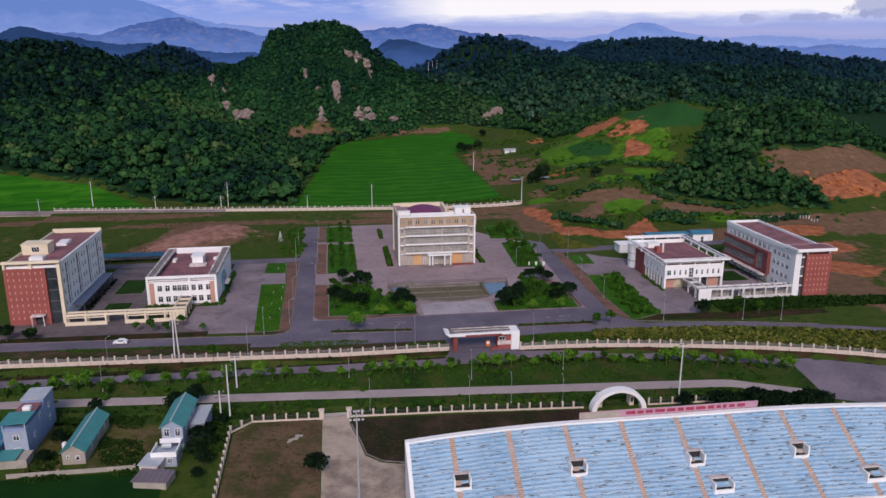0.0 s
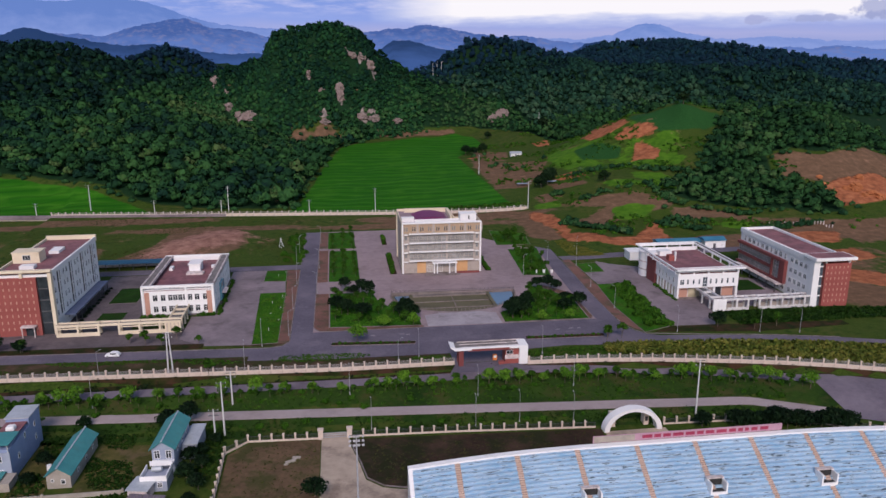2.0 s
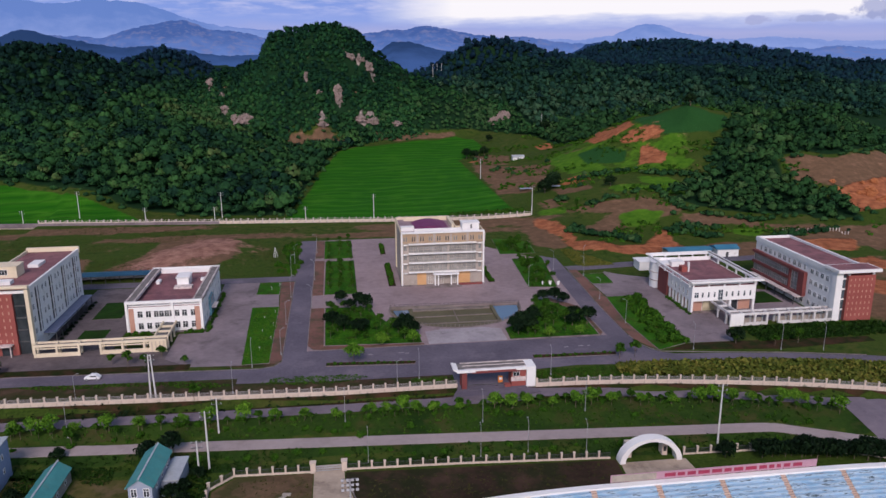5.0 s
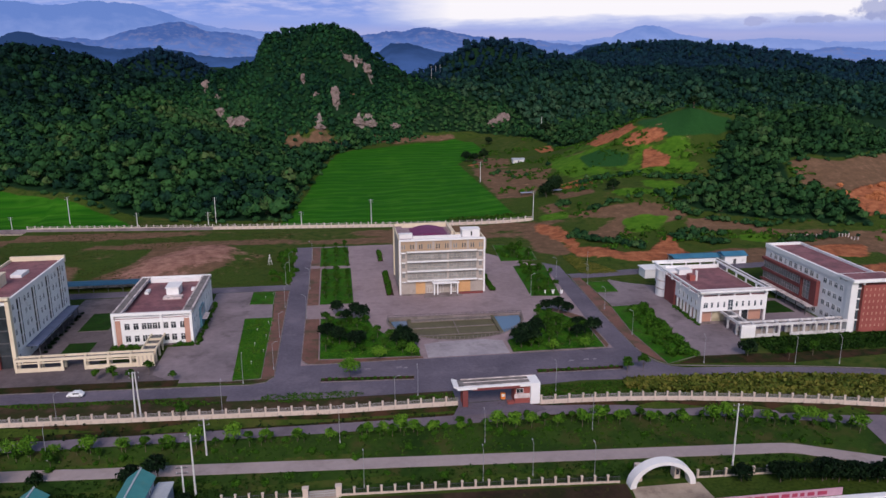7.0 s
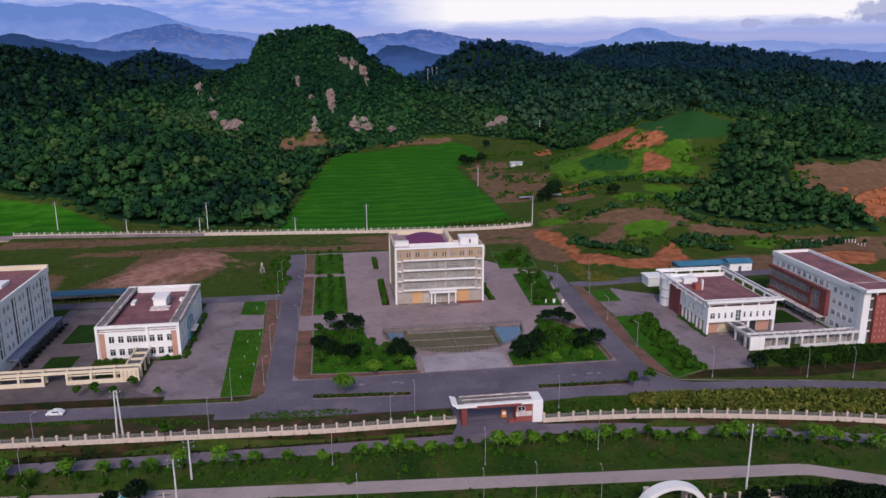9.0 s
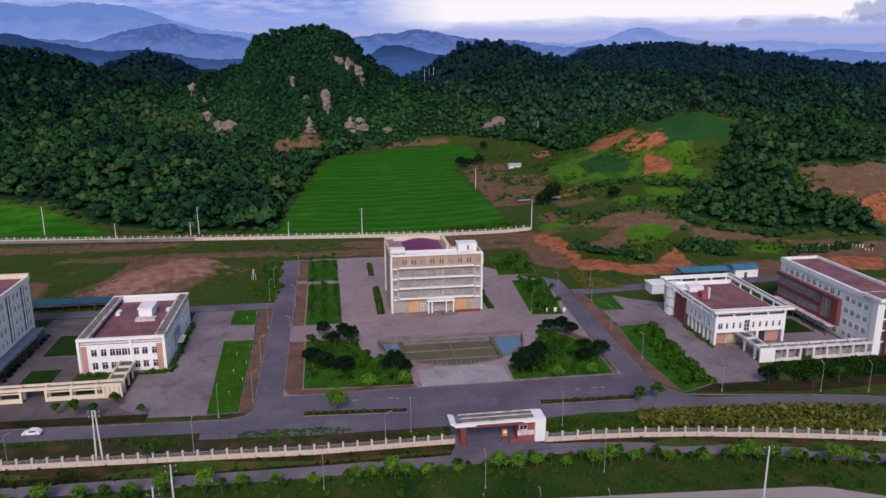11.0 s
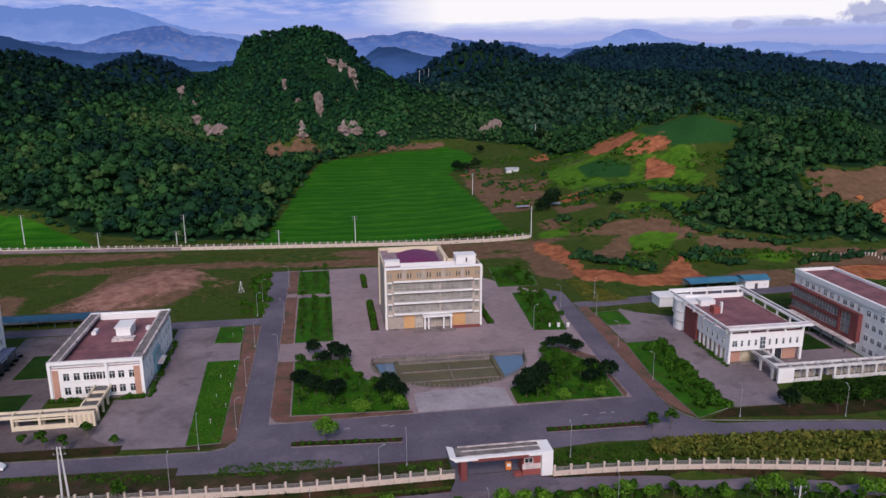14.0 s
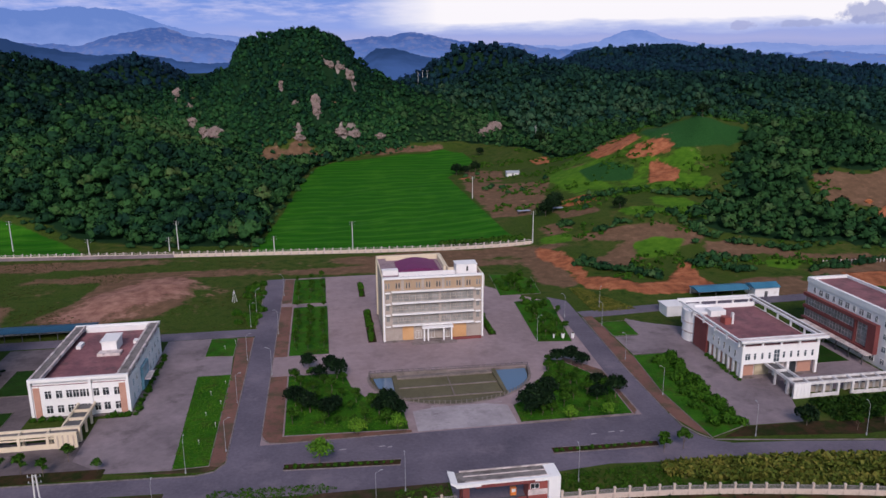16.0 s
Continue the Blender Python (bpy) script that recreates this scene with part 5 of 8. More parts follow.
# ---- white hall to the east ----
def east_hall():
    W, D, T = 22.4, 35.0, 11.0
    b = thing("office_building", 116.3, 244.0, 0, "white office block with a maroon flat roof and ochre ground floor", "building")
    part("upper_wall", boxes((0, W, 0, D, 4.0, 8.9)), "white", b)
    part("lower_wall", boxes((0.9, W - 0.9, 1.6, D, -0.3, 4.0)), "white_dirty", b)
    part("plinth", boxes((-0.4, W + 0.4, -0.4, D + 0.4, -0.3, 0.2)), "kerb", b)
    part("roof", boxes((0.5, W - 0.5, 0.5, D - 0.5, 8.86, 9.0)), "maroon_roof", b, "maroon tiled flat roof")
    for x0, x1, m in ((1.0, 4.4, "pink_panel"), (4.8, 9.0, "glass_beige"), (14.5, 17.0, "glass_dark"), (17.4, 21.4, "pink_panel")):
        part("ground_panel", boxes((x0, x1, 1.4, 1.62, 0.2, 3.9)), m, b)
    for x in (0, 9.6, 13.4, W - 0.7):
        part("column", boxes((x, x + 0.7, 0.1, 0.8, 0, 4.0)), "white", b)
    for i in range(7):
        part("ground_panel", boxes((0.7, 0.95, 2.5 + i * 2.5, 4.6 + i * 2.5, 0.2, 3.6)), ("glass_beige", "pink_panel")[i % 2], b)
        part("column", boxes((0.05, 0.6, 1.6 + i * 2.5, 2.2 + i * 2.5, 0, 4.0)), "white", b)
    for i in range(10):
        x = 1.6 + i * 2.1
        if i == 4:
            window(b, x, -0.02, 4.2, 1.8, 3.6, pane="glass", bars=1, cross=2)
        else:
            window(b, x, -0.02, 5.2, 0.8 if i else 1.6, 1.9, pane="glass", bars=0 if i else 1, cross=1)
    for i in range(5):
        window(b, -0.02, 3.4 + i * 2.9, 5.1, 0.8, 2.0, turn=-90, pane="glass_dark", bars=0, cross=1)
    # roof frame
    part("front_beam", boxes((-1.0, W + 2.0, -1.0, -0.4, T - 0.6, T), (-1.0, W + 2.0, 0.9, 1.4, T - 0.6, T)), "white", b)
    part("front_slab", boxes((-1.0, W + 2.0, -0.4, 0.9, T - 0.35, T - 0.1)), "white_dirty", b)
    part("side_beam", boxes((W - 0.2, W + 0.3, 1.4, D + 1.0, T - 0.6, T - 0.05), (W + 1.6, W + 2.0, 1.4, D + 1.0, T - 0.6, T - 0.05)), "white", b)
    part("side_slab", boxes((W + 0.3, W + 1.6, 1.4, D + 1.0, T - 0.35, T - 0.15)), "mossy", b, "mossy grey roof frame slab")
    part("rear_beam", boxes((-1.0, W + 2.0, D + 1.0, D + 1.6, T - 0.6, T), (-1.0, W - 0.2, D - 1.0, D - 0.5, T - 0.6, T)), "white", b)
    part("west_beam", boxes((-1.0, -0.5, 1.4, D - 1.0, T - 0.6, T - 0.05)), "white", b)
    for i in range(6):
        y = 0.2 + i * 6.4
        part("frame_post", boxes((W - 0.25, W + 0.25, y, y + 0.45, 8.9, T - 0.6)), "white", b)
        part("frame_post", boxes((-0.95, -0.5, y + 0.4, y + 0.85, 8.9, T - 0.6)), "white", b)
    for i in range(5):
        x = 0.2 + i * 5.4
        part("frame_post", boxes((x, x + 0.45, 0.0, 0.45, 8.9, T - 0.6)), "white", b)
        part("frame_post", boxes((x, x + 0.45, D - 0.6, D - 0.1, 8.9, T - 0.6)), "white", b)
    part("slot_wall", boxes((0.3, W - 0.3, 1.5, 1.8, 8.9, 9.7)), "white", b)
    part("inner_wall", boxes((2.0, W - 1.0, D - 4.0, D - 3.6, 9.0, 10.4)), "white", b)
    # red block and round stair tower at the back corner
    part("red_block", boxes((-0.3, 1.6, 18.5, 26.0, -0.2, 8.8)), "brick_dark", b, "dark red brick block")
    part("red_roof_box", boxes((4.2, 6.2, 17.0, 19.6, 9.0, 11.0)), "brick_red", b, "red rooftop box")
    part("white_roof_fin", boxes((6.45, 6.9, 17.0, 18.0, 9.0, 12.4)), "white", b)
    part("roof_unit", boxes((3.6, 8.4, 24.0, 27.5, 9.0, 10.8)), "white", b, "white rooftop unit")
    tower = bmesh.new()
    bmesh.ops.create_cone(tower, cap_ends=True, segments=28, radius1=4.3, radius2=4.3, depth=9.4, matrix=Matrix.Translation((3.0, 30.4, 4.6)))
    part("round_tower", tower, "white", b, "white round stair tower")
    for z in (2.9, 5.9):
        band = bmesh.new()
        bmesh.ops.create_cone(band, cap_ends=True, segments=28, radius1=4.5, radius2=4.5, depth=0.35, matrix=Matrix.Translation((3.0, 30.4, z)))
        part("tower_ledge", band, "white_dirty", b, "curved ledge")
    cap = bmesh.new()
    bmesh.ops.create_cone(cap, cap_ends=True, segments=28, radius1=4.6, radius2=4.6, depth=0.4, matrix=Matrix.Translation((3.0, 30.4, 9.5)))
    part("tower_cap", cap, "white", b)
    part("rear_wing", boxes((2.6, 8.4, 50.0, 56.0, 0, 3.4), (2.2, 8.8, 49.6, 56.4, 3.4, 3.75)), "white", b)


east_hall()


# ---- red-ended slab to the east ----
def east_slab():
    W, D, T = 13.6, 48.0, 17.2
    b = thing("office_building", 157.4, 230.0, 0, "four-storey white slab with red brick end and red window band", "building")
    part("wall", boxes((0.4, W - 0.4, 2.4, D, -0.3, 15.6)), "white", b)
    part("red_front", boxes((4.0, W - 0.2, 0, 2.6, -0.3, 15.0)), "brick_red", b, "red brick end wall")
    mark = None
    for i in range(6):
        for k in range(7):
            x, z = 4.9 + i * 1.45, 1.6 + k * 1.95
            if mark is None:
                mark = part("vent_block", boxes((-0.16, 0.16, -0.05, 0.1, 0, 0.8)), "pink_panel", b, "pale vent block")
                mark.matrix_basis = pose(x, 0, z)
            else:
                again(mark, b, pose(x, 0, z))
    part("stair_glazing", boxes((2.2, 4.0, 1.2, 1.5, 0, 15.0)), "glass", b, "stair glazing")
    for k in range(1, 5):
        part("stair_landing", boxes((2.2, 4.0, 1.05, 1.2, k * 3.4, k * 3.4 + 0.4)), "white", b)
    part("corner_column", boxes((0, 2.2, 0.2, 2.4, 0, 16.2)), "white", b, "white corner column")
    for x in (4.2, W - 0.9):
        part("front_post", boxes((x, x + 0.5, 0.4, 1.0, 15.0, 16.2)), "white", b)
    part("front_slab", boxes((-0.4, W + 1.0, -1.0, 6.4, 16.2, T), bevel=0.05), "white", b, "white oversailing roof slab")
    part("slab_top", boxes((0.2, W + 0.4, -0.4, 5.8, T, T + 0.06)), "maroon_roof", b)
    part("roof", boxes((0.5, W - 0.5, 6.4, D - 0.5, 15.56, 15.76)), "maroon_roof", b, "maroon tiled flat roof")
    part("parapet", boxes((0, 1.0, 6.4, D, 15.0, 16.6), (W - 0.6, W, 6.4, D, 15.0, 16.6), (1.0, W - 0.6, D - 0.8, D, 15.0, 16.6)), "white", b)
    for k in range(4):
        for i in range(4):
            window(b, 0.36, 5.2 + i * 2.7, 1.2 + 3.6 * k, 1.7, 1.7, turn=-90, pane="glass_mid" if (i + k) % 2 else "glass", bars=1, cross=1)
    for i in range(10):
        window(b, 0.36, 17.4 + i * 3.0, 12.2, 1.9 if i % 3 else 1.1, 1.9, turn=-90, pane="glass_mid" if i % 3 else "glass", bars=1, cross=1)
        window(b, 0.36, 17.4 + i * 3.0, 0.9, 1.9, 2.0, turn=-90, pane="glass_dark", bars=1, cross=1)
    part("red_frame", boxes((-0.9, 0.45, 15.6, D, 10.8, 11.8), (-0.9, 0.45, 15.6, 18.8, 4.0, 10.8), (-0.9, 0.45, 15.6, D, 3.4, 4.0), (-0.7, 0.45, 24.6, D, 6.9, 7.8), (-0.7, 0.45, 24.0, 24.6, 4.0, 10.8)), "brick_dark", b, "dark red brick window surround")
    for lo, y0, h in ((4.1, 18.9, 6.6), (4.1, 24.7, 2.7), (7.9, 24.7, 2.8)):
        y1 = 23.9 if h > 5 else D - 0.2
        part("ribbon_glazing", boxes((0.15, 0.38, y0, y1, lo, lo + h)), "glass_grey", b, "pale ribbon glazing")
        k = int((y1 - y0) / 1.3)
        ys = [v for i in range(k + 1) for v in (i * (y1 - y0 - 0.12) / k, i * (y1 - y0 - 0.12) / k + 0.12)]
        zs = [v for i in range(int(h / 1.3) + 1) for v in (lo + i * (h - 0.1) / int(h / 1.3), lo + i * (h - 0.1) / int(h / 1.3) + 0.1)]
        frame_ob = part("mullions", lattice(ys, zs, -0.06, 0.06), "white_dirty", b)
        frame_ob.matrix_basis = pose(0.08, y1, 0, 0, 0, -90)
    part("side_canopy", boxes((-3.0, 0.4, 16, D - 2, 3.0, 3.3)), "white_dirty", b)
    for i in range(6):
        part("canopy_post", boxes((-2.8, -2.5, 17 + i * 5.6, 17.3 + i * 5.6, 0, 3.0)), "dark_metal", b)


east_slab()


# ---- gate house ----
def gate():
    b = thing("entrance_gate", 30.4, 196.4, 0, "entrance gate with white roof, red brick guardroom and pillar", "gate")
    b.scale = (1, 1, 0.91)
    part("roof", boxes((0.6, 19.8, 1.2, 5.0, 5.7, 6.0)), "mossy", b, "weathered flat gate roof")
    part("fascia", boxes((0.2, 20.6, 0.4, 1.2, 5.35, 6.1)), "white", b, "white fascia")
    part("rear_upstand", boxes((1.6, 19.8, 5.0, 5.3, 5.7, 6.25)), "white_dirty", b)
    part("red_soffit", boxes((4.0, 16.6, 0.32, 1.2, 5.05, 5.35)), "brick_dark", b)
    part("red_band", boxes((5.0, 15.6, 0.32, 0.4, 5.36, 5.75)), "brick_dark", b, "red fascia band")
    tip = bmesh.new()
    low = [tip.verts.new(v) for v in ((-0.8, 0.6, 6.2), (0.6, 0.4, 5.35), (0.6, 5.3, 5.35), (-0.8, 5.1, 6.2))]
    high = [tip.verts.new(v) for v in ((-0.8, 0.6, 6.6), (0.6, 0.4, 6.1), (0.6, 5.3, 6.1), (-0.8, 5.1, 6.6))]
    tip.faces.new(high)
    tip.faces.new(low[::-1])
    for i in range(4):
        tip.faces.new((low[i], low[(i + 1) % 4], high[(i + 1) % 4], high[i]))
    bmesh.ops.recalc_face_normals(tip, faces=tip.faces)
    part("roof_tip", tip, "white", b, "upturned white roof tip")
    part("pillar", boxes((1.6, 2.9, 1.2, 2.6, 0, 5.7)), "brick_dark", b, "red brick pillar")
    part("pillar", boxes((1.6, 2.9, 4.0, 5.0, 0, 5.7)), "brick_dark", b, "red brick pillar")
    part("guardroom", boxes((14.6, 18.4, 1.3, 5.0, 0, 5.7)), "brick_red", b, "red brick guardroom")
    part("guardroom_band", boxes((14.5, 18.4, 1.2, 1.3, 1.6, 2.9)), "white_dirty", b)
    part("end_slab", boxes((18.4, 20.8, 0.5, 5.3, 0, 6.15), bevel=0.05), "white", b, "white end slab")
    part("planter", boxes((12.8, 14.4, 1.0, 2.2, 0, 0.8)), "brick_red", b)
    window(b, 15.8, 1.24, 3.1, 1.8, 1.3, pane="glass_dark", bars=1, cross=0)
    part("sliding_gate", boxes((3.0, 14.5, 3.2, 3.3, 0.1, 0.25)), "dark_metal", b)
    for k in range(2):
        part("parapet_bar", boxes((2.0, 19.4, 1.3 + 2.0 * k, 1.5 + 2.0 * k, 6.0, 6.15)), "white_dirty", b)


gate()
sign = thing("barrier_sign", 42.6, 200.4, 0, "small orange barrier box by the gate", "sign")
part("case", boxes((-0.6, 0.6, -0.4, 0.4, 0.2, 1.9), bevel=0.08), "orange_sign", sign)
part("face", boxes((-0.4, 0.4, -0.46, -0.4, 1.0, 1.7)), "white", sign)
part("foot", boxes((-0.5, 0.5, -0.35, 0.35, -0.02, 0.2)), "dark_metal", sign)


# ---- sheds behind the blocks ----
def shed(x, y, L, D, h, roof, label, turn=0.0, open_front=False, rise=1.2):
    s = thing("shed", x, y, H(x, y), label, "shed", turn=turn)
    if open_front:
        part("rear_wall", boxes((0, L, D - 0.2, D, -0.3, h)), "white_dirty", s)
        n = max(2, int(L / 5))
        for i in range(n + 1):
            part("post", boxes((i * (L - 0.2) / n, i * (L - 0.2) / n + 0.2, 0, 0.2, -0.3, h)), "dark_metal", s)
    else:
        part("wall", boxes((0, L, 0, D, -0.3, h)), "white", s)
        part("door", boxes((L * 0.4, L * 0.4 + 1.2, -0.05, 0.02, 0, 2.1)), "dark_metal", s)
    bm = bmesh.new()
    e = 0.5
    v = [bm.verts.new(p) for p in ((-e, -e, h), (L + e, -e, h), (L + e, D + e, h), (-e, D + e, h), (-e, D / 2, h + rise), (L + e, D / 2, h + rise))]
    for f in ((0, 1, 5, 4), (2, 3, 4, 5), (1, 2, 5), (3, 0, 4), (3, 2, 1, 0)):
        bm.faces.new([v[i] for i in f])
    bmesh.ops.recalc_face_normals(bm, faces=bm.faces)
    part("roof", bm, roof, s)
    return s


shed(-101, 307.5, 36, 6, 2.8, "deep_blue_roof", "long open parking shed with a blue metal roof", open_front=True, rise=0.7)
shed(138, 308.8, 19, 7, 2.8, "blue_roof", "long open parking shed with a blue metal roof", open_front=True, rise=0.8)
shed(158.4, 307.2, 9.4, 6.5, 3.4, "blue_roof", "small white hut with a blue metal roof")

# ---- stadium ----
def rim_y(x):
    return 137.2 - 3.0 * (max(0.0, abs(x - 69) - 20) / 36.4) ** 2


def seat_material():
    m, n, l, b = nodes_of("worn_blue_terraces")
    tc = n.new("ShaderNodeTexCoord").outputs["Object"]
    mp = n.new("ShaderNodeMapping")
    mp.inputs["Scale"].default_value = (0.42, 2.6, 2.6)
    l.new(tc, mp.inputs["Vector"])
    f1, f2, f3 = noise_node(n, l, tc, 0.12, 5), noise_node(n, l, mp.outputs[0], 1.0, 5, 0.6), noise_node(n, l, tc, 2.0, 4)
    col = ramp_node(n, l, f1, [(0.35, (0.2, 0.36, 0.53)), (0.65, (0.31, 0.47, 0.63))])
    col = mix_node(n, l, ramp_node(n, l, f2, [(0.4, (0, 0, 0)), (0.58, (0.55, 0.55, 0.55))]), col, (0.5, 0.56, 0.62))
    col = mix_node(n, l, ramp_node(n, l, f2, [(0.585, (0, 0, 0)), (0.625, (1, 1, 1))]), col, (0.05, 0.085, 0.11))
    l.new(col, b.inputs["Base Color"])
    b.inputs["Roughness"].default_value = 0.85
    bump_node(n, l, b, f3, 0.3, 0.02)
    return m


M["seat_blue"] = seat_material()
AISLES = [21.5, 33.4, 45.6, 57.8, 70.0, 82.0, 94.0, 106.0, 118.0]
ROWS, STEP, RISE, TOP = 23, 0.8, 0.47, 8.0
ENDS = [12.8] + AISLES + [125.2]


def strip(x0, x1, y_front, y_back, z0, z1, k=4):
    """A curved tread that follows the rim, between two depths behind it."""
    pts = [x0 + (x1 - x0) * i / k for i in range(k + 1)]
    line = [(x, rim_y(x) - y_front) for x in pts] + [(x, rim_y(x) - y_back) for x in pts[::-1]]
    return slab(line, z0, z1)


stand = thing("stadium_stand", 0, 0, 0, "stadium grandstand with worn pale blue terraces and salmon aisles", "grandstand")
for s in range(len(ENDS) - 1):
    x0, x1 = ENDS[s] + (0.55 if s else 0), ENDS[s + 1] - (0.55 if s < len(ENDS) - 2 else 0)
    for r in range(ROWS):
        y0 = 0.7 + r * STEP
        part("terrace_step", strip(x0, x1, y0 + STEP - 0.005, y0, TOP - r * RISE - 0.9, TOP - r * RISE), "seat_blue", stand)
for i, x in enumerate(AISLES):
    st = bmesh.new()
    profile = []
    for r in range(ROWS * 2):
        y1, z1 = rim_y(x) - 0.7 - r * STEP / 2, TOP + 0.03 - r * RISE / 2
        profile += [(y1, z1), (y1 - STEP / 2, z1)]
    profile += [(profile[-1][0], -4.0), (profile[0][0], -4.0)]
    va = [st.verts.new((x - 0.54, y, z)) for y, z in profile]
    vb = [st.verts.new((x + 0.54, y, z)) for y, z in profile]
    st.faces.new(va)
    st.faces.new(vb[::-1])
    for j in range(len(profile)):
        q = (j + 1) % len(profile)
        st.faces.new((va[j], vb[j], vb[q], va[q]))
    bmesh.ops.recalc_face_normals(st, faces=st.faces)
    part("aisle_stair", st, "aisle", stand, "salmon aisle steps")
k = 40
xs = np.linspace(12.0, 126.0, k + 1)
part("rim", slab([(x, rim_y(x) - 0.7) for x in xs] + [(x, rim_y(x) + 0.5) for x in xs[::-1]], 6.6, 8.4), "white", stand, "white top rim")
part("rear_wall", slab([(x, rim_y(x) - 0.1) for x in xs] + [(x, rim_y(x) + 0.3) for x in xs[::-1]], -4.2, 6.6), "white", stand)
for x0, x1 in ((12.0, 12.8), (125.2, 126.0)):
    e = bmesh.new()
    yr = rim_y(x0 + 0.4)
    yf = yr - 0.7 - ROWS * STEP
    zf = TOP - ROWS * RISE
    ring = [(yr + 0.3, -4.2), (yr + 0.3, 8.5), (yr - 0.7, 8.5), (yf, zf + 0.5), (yf, -4.2)]
    va = [e.verts.new((x0, y, z)) for y, z in ring]
    vb = [e.verts.new((x1, y, z)) for y, z in ring]
    e.faces.new(va)
    e.faces.new(vb[::-1])
    for i in range(5):
        e.faces.new((va[i], vb[i], vb[(i + 1) % 5], va[(i + 1) % 5]))
    bmesh.ops.recalc_face_normals(e, faces=e.faces)
    part("end_wall", e, "white", stand, "white end wall")
part("front_wall", slab([(x, rim_y(x) - 0.7 - ROWS * STEP - 0.35) for x in xs] + [(x, rim_y(x) - 0.7 - ROWS * STEP) for x in xs[::-1]], -4.2, TOP - ROWS * RISE + 0.9), "white", stand)


def vomitory(x, depth, w=3.4, h=1.9, d=2.6):
    y = rim_y(x) - depth
    z = TOP - (depth - 0.7) / STEP * RISE
    v = part("exit_box", boxes((-w / 2, -w / 2 + 0.3, -d / 2, d / 2, -1.2, h), (w / 2 - 0.3, w / 2, -d / 2, d / 2, -1.2, h), (-w / 2 + 0.3, w / 2 - 0.3, 0.75, d / 2, -1.2, h), (-w / 2 + 0.3, w / 2 - 0.3, -d / 2, -d / 2 + 0.25, -1.2, 0.1)), "white", stand, "white concrete exit box")
    v.matrix_basis = pose(x, y, z)
    o = part("exit_roof", boxes((-w / 2 - 0.05, w / 2 + 0.05, 0.5, d / 2 + 0.1, h, h + 0.2)), "white_dirty", v)
    # black blocks added inside the exit box, in place of its inner shade
    part("exit_opening", boxes((-w / 2 + 0.32, w / 2 - 0.32, -d / 2 + 0.27, 0.6, -1.0, 0.08), (-w / 2 + 0.32, w / 2 - 0.32, 0.6, 0.74, -1.0, h - 0.15)), "rubber", v, "black blocks standing for shade inside the exit")


for x in (22.2, 45.8, 70.6, 93.4, 116.5):
    vomitory(x, 9.6)
for x in (30.0, 74.0, 106.5):
    vomitory(x, 14.6, w=4.2, h=1.4, d=3.0)
banner = thing("stadium_banner", 69.5, 137.9, 8.4, "long faded pink banner with red lettering on the stand rim", "banner")
part("cloth", boxes((-20.2, 20.2, -0.05, 0.05, 0, 1.5)), "pale_pink", banner)
part("pale_field", boxes((-20.0, -11.5, -0.09, -0.05, 0.1, 1.4)), "grey_block", banner, "bare grey end of the banner")
for i, (x, w) in enumerate(((-9.9, 2.1), (-7.4, 1.4), (-5.5, 1.6), (-3.4, 2.2), (-0.7, 1.9), (1.7, 1.4), (3.6, 1.8), (5.9, 2.2), (8.6, 1.5), (10.6, 1.0), (12.1, 0.8), (13.5, 1.3), (15.4, 1.8))):
    part("lettering", boxes((x, x + w, -0.09, -0.05, 0.4, 1.1)), "red_paint", banner, "unreadable lettering as plain bars")
for i in range(7):
    part("stay", boxes((-20 + i * 6.6, -19.9 + i * 6.6, 0.05, 0.15, -1.2, 1.6)), "dark_metal", banner)

# ---- sports ground: paving, plots, fence, arch ----
flat("paving_sports", [(-5.0, 172.5), (1.4, 172.5), (1.6, 166), (3.4, 158), (4.6, 151), (8, 147.6), (12, 146.4), (60, 147.0), (62, 164), (77, 164), (78, 147), (130, 145), (130, 60), (-5.2, 60)], -3.93, "old_concrete", "stained concrete drive to the stadium")
flat("bare_plot", [(-25.4, 60), (-5.4, 60), (-5.2, 169.4), (-21.4, 170.0), (-25.8, 165.2)], -3.95, "plot_soil", "bare brown plot with patchy grass", "ground")
flat("bare_plot", [(1.8, 168.8), (1.8, 166), (3.6, 158), (4.8, 151.4), (8.2, 148), (12.2, 146.8), (59.8, 147.4), (61.4, 165.4)], -3.9, "dark_soil", "bare dark brown plot with patchy grass", "ground")
setting("kerb", ring_slab([(1.8, 166), (3.6, 158), (4.8, 151.4), (8.2, 148), (12.2, 146.8), (30, 147.0)], 0.3, -4.1, -3.75, closed=False), "kerb", "pale kerb round a bare plot", "kerb")


def fence(label, pts, bay, make, group=""):
    """A fence along a plan line: make() gives the parts of one bay, which are then repeated."""
    f = thing("fence", *pts[0], 0, label, "fence", group)
    ox, oy = pts[0]
    proto = None
    for a, b in zip(pts, pts[1:]):
        a, b = Vector(a), Vector(b)
        n = max(1, round((b - a).length / bay))
        ang = math.degrees(math.atan2(b.y - a.y, b.x - a.x))
        L = (b - a).length / n
        for i in range(n):
            p = a.lerp(b, i / n)
            q = a.lerp(b, (i + 0.5) / n)
            z = 0 if label.startswith("cream") else H(q.x, q.y)
            m = pose(p.x - ox, p.y - oy, z, 0, 0, ang) @ Matrix.Diagonal((L / bay, 1, 1, 1))
            if proto is None:
                proto = make(f)
                for o in proto:
                    o.matrix_basis = m
            else:
                for o in proto:
                    again(o, f, m)
    return f


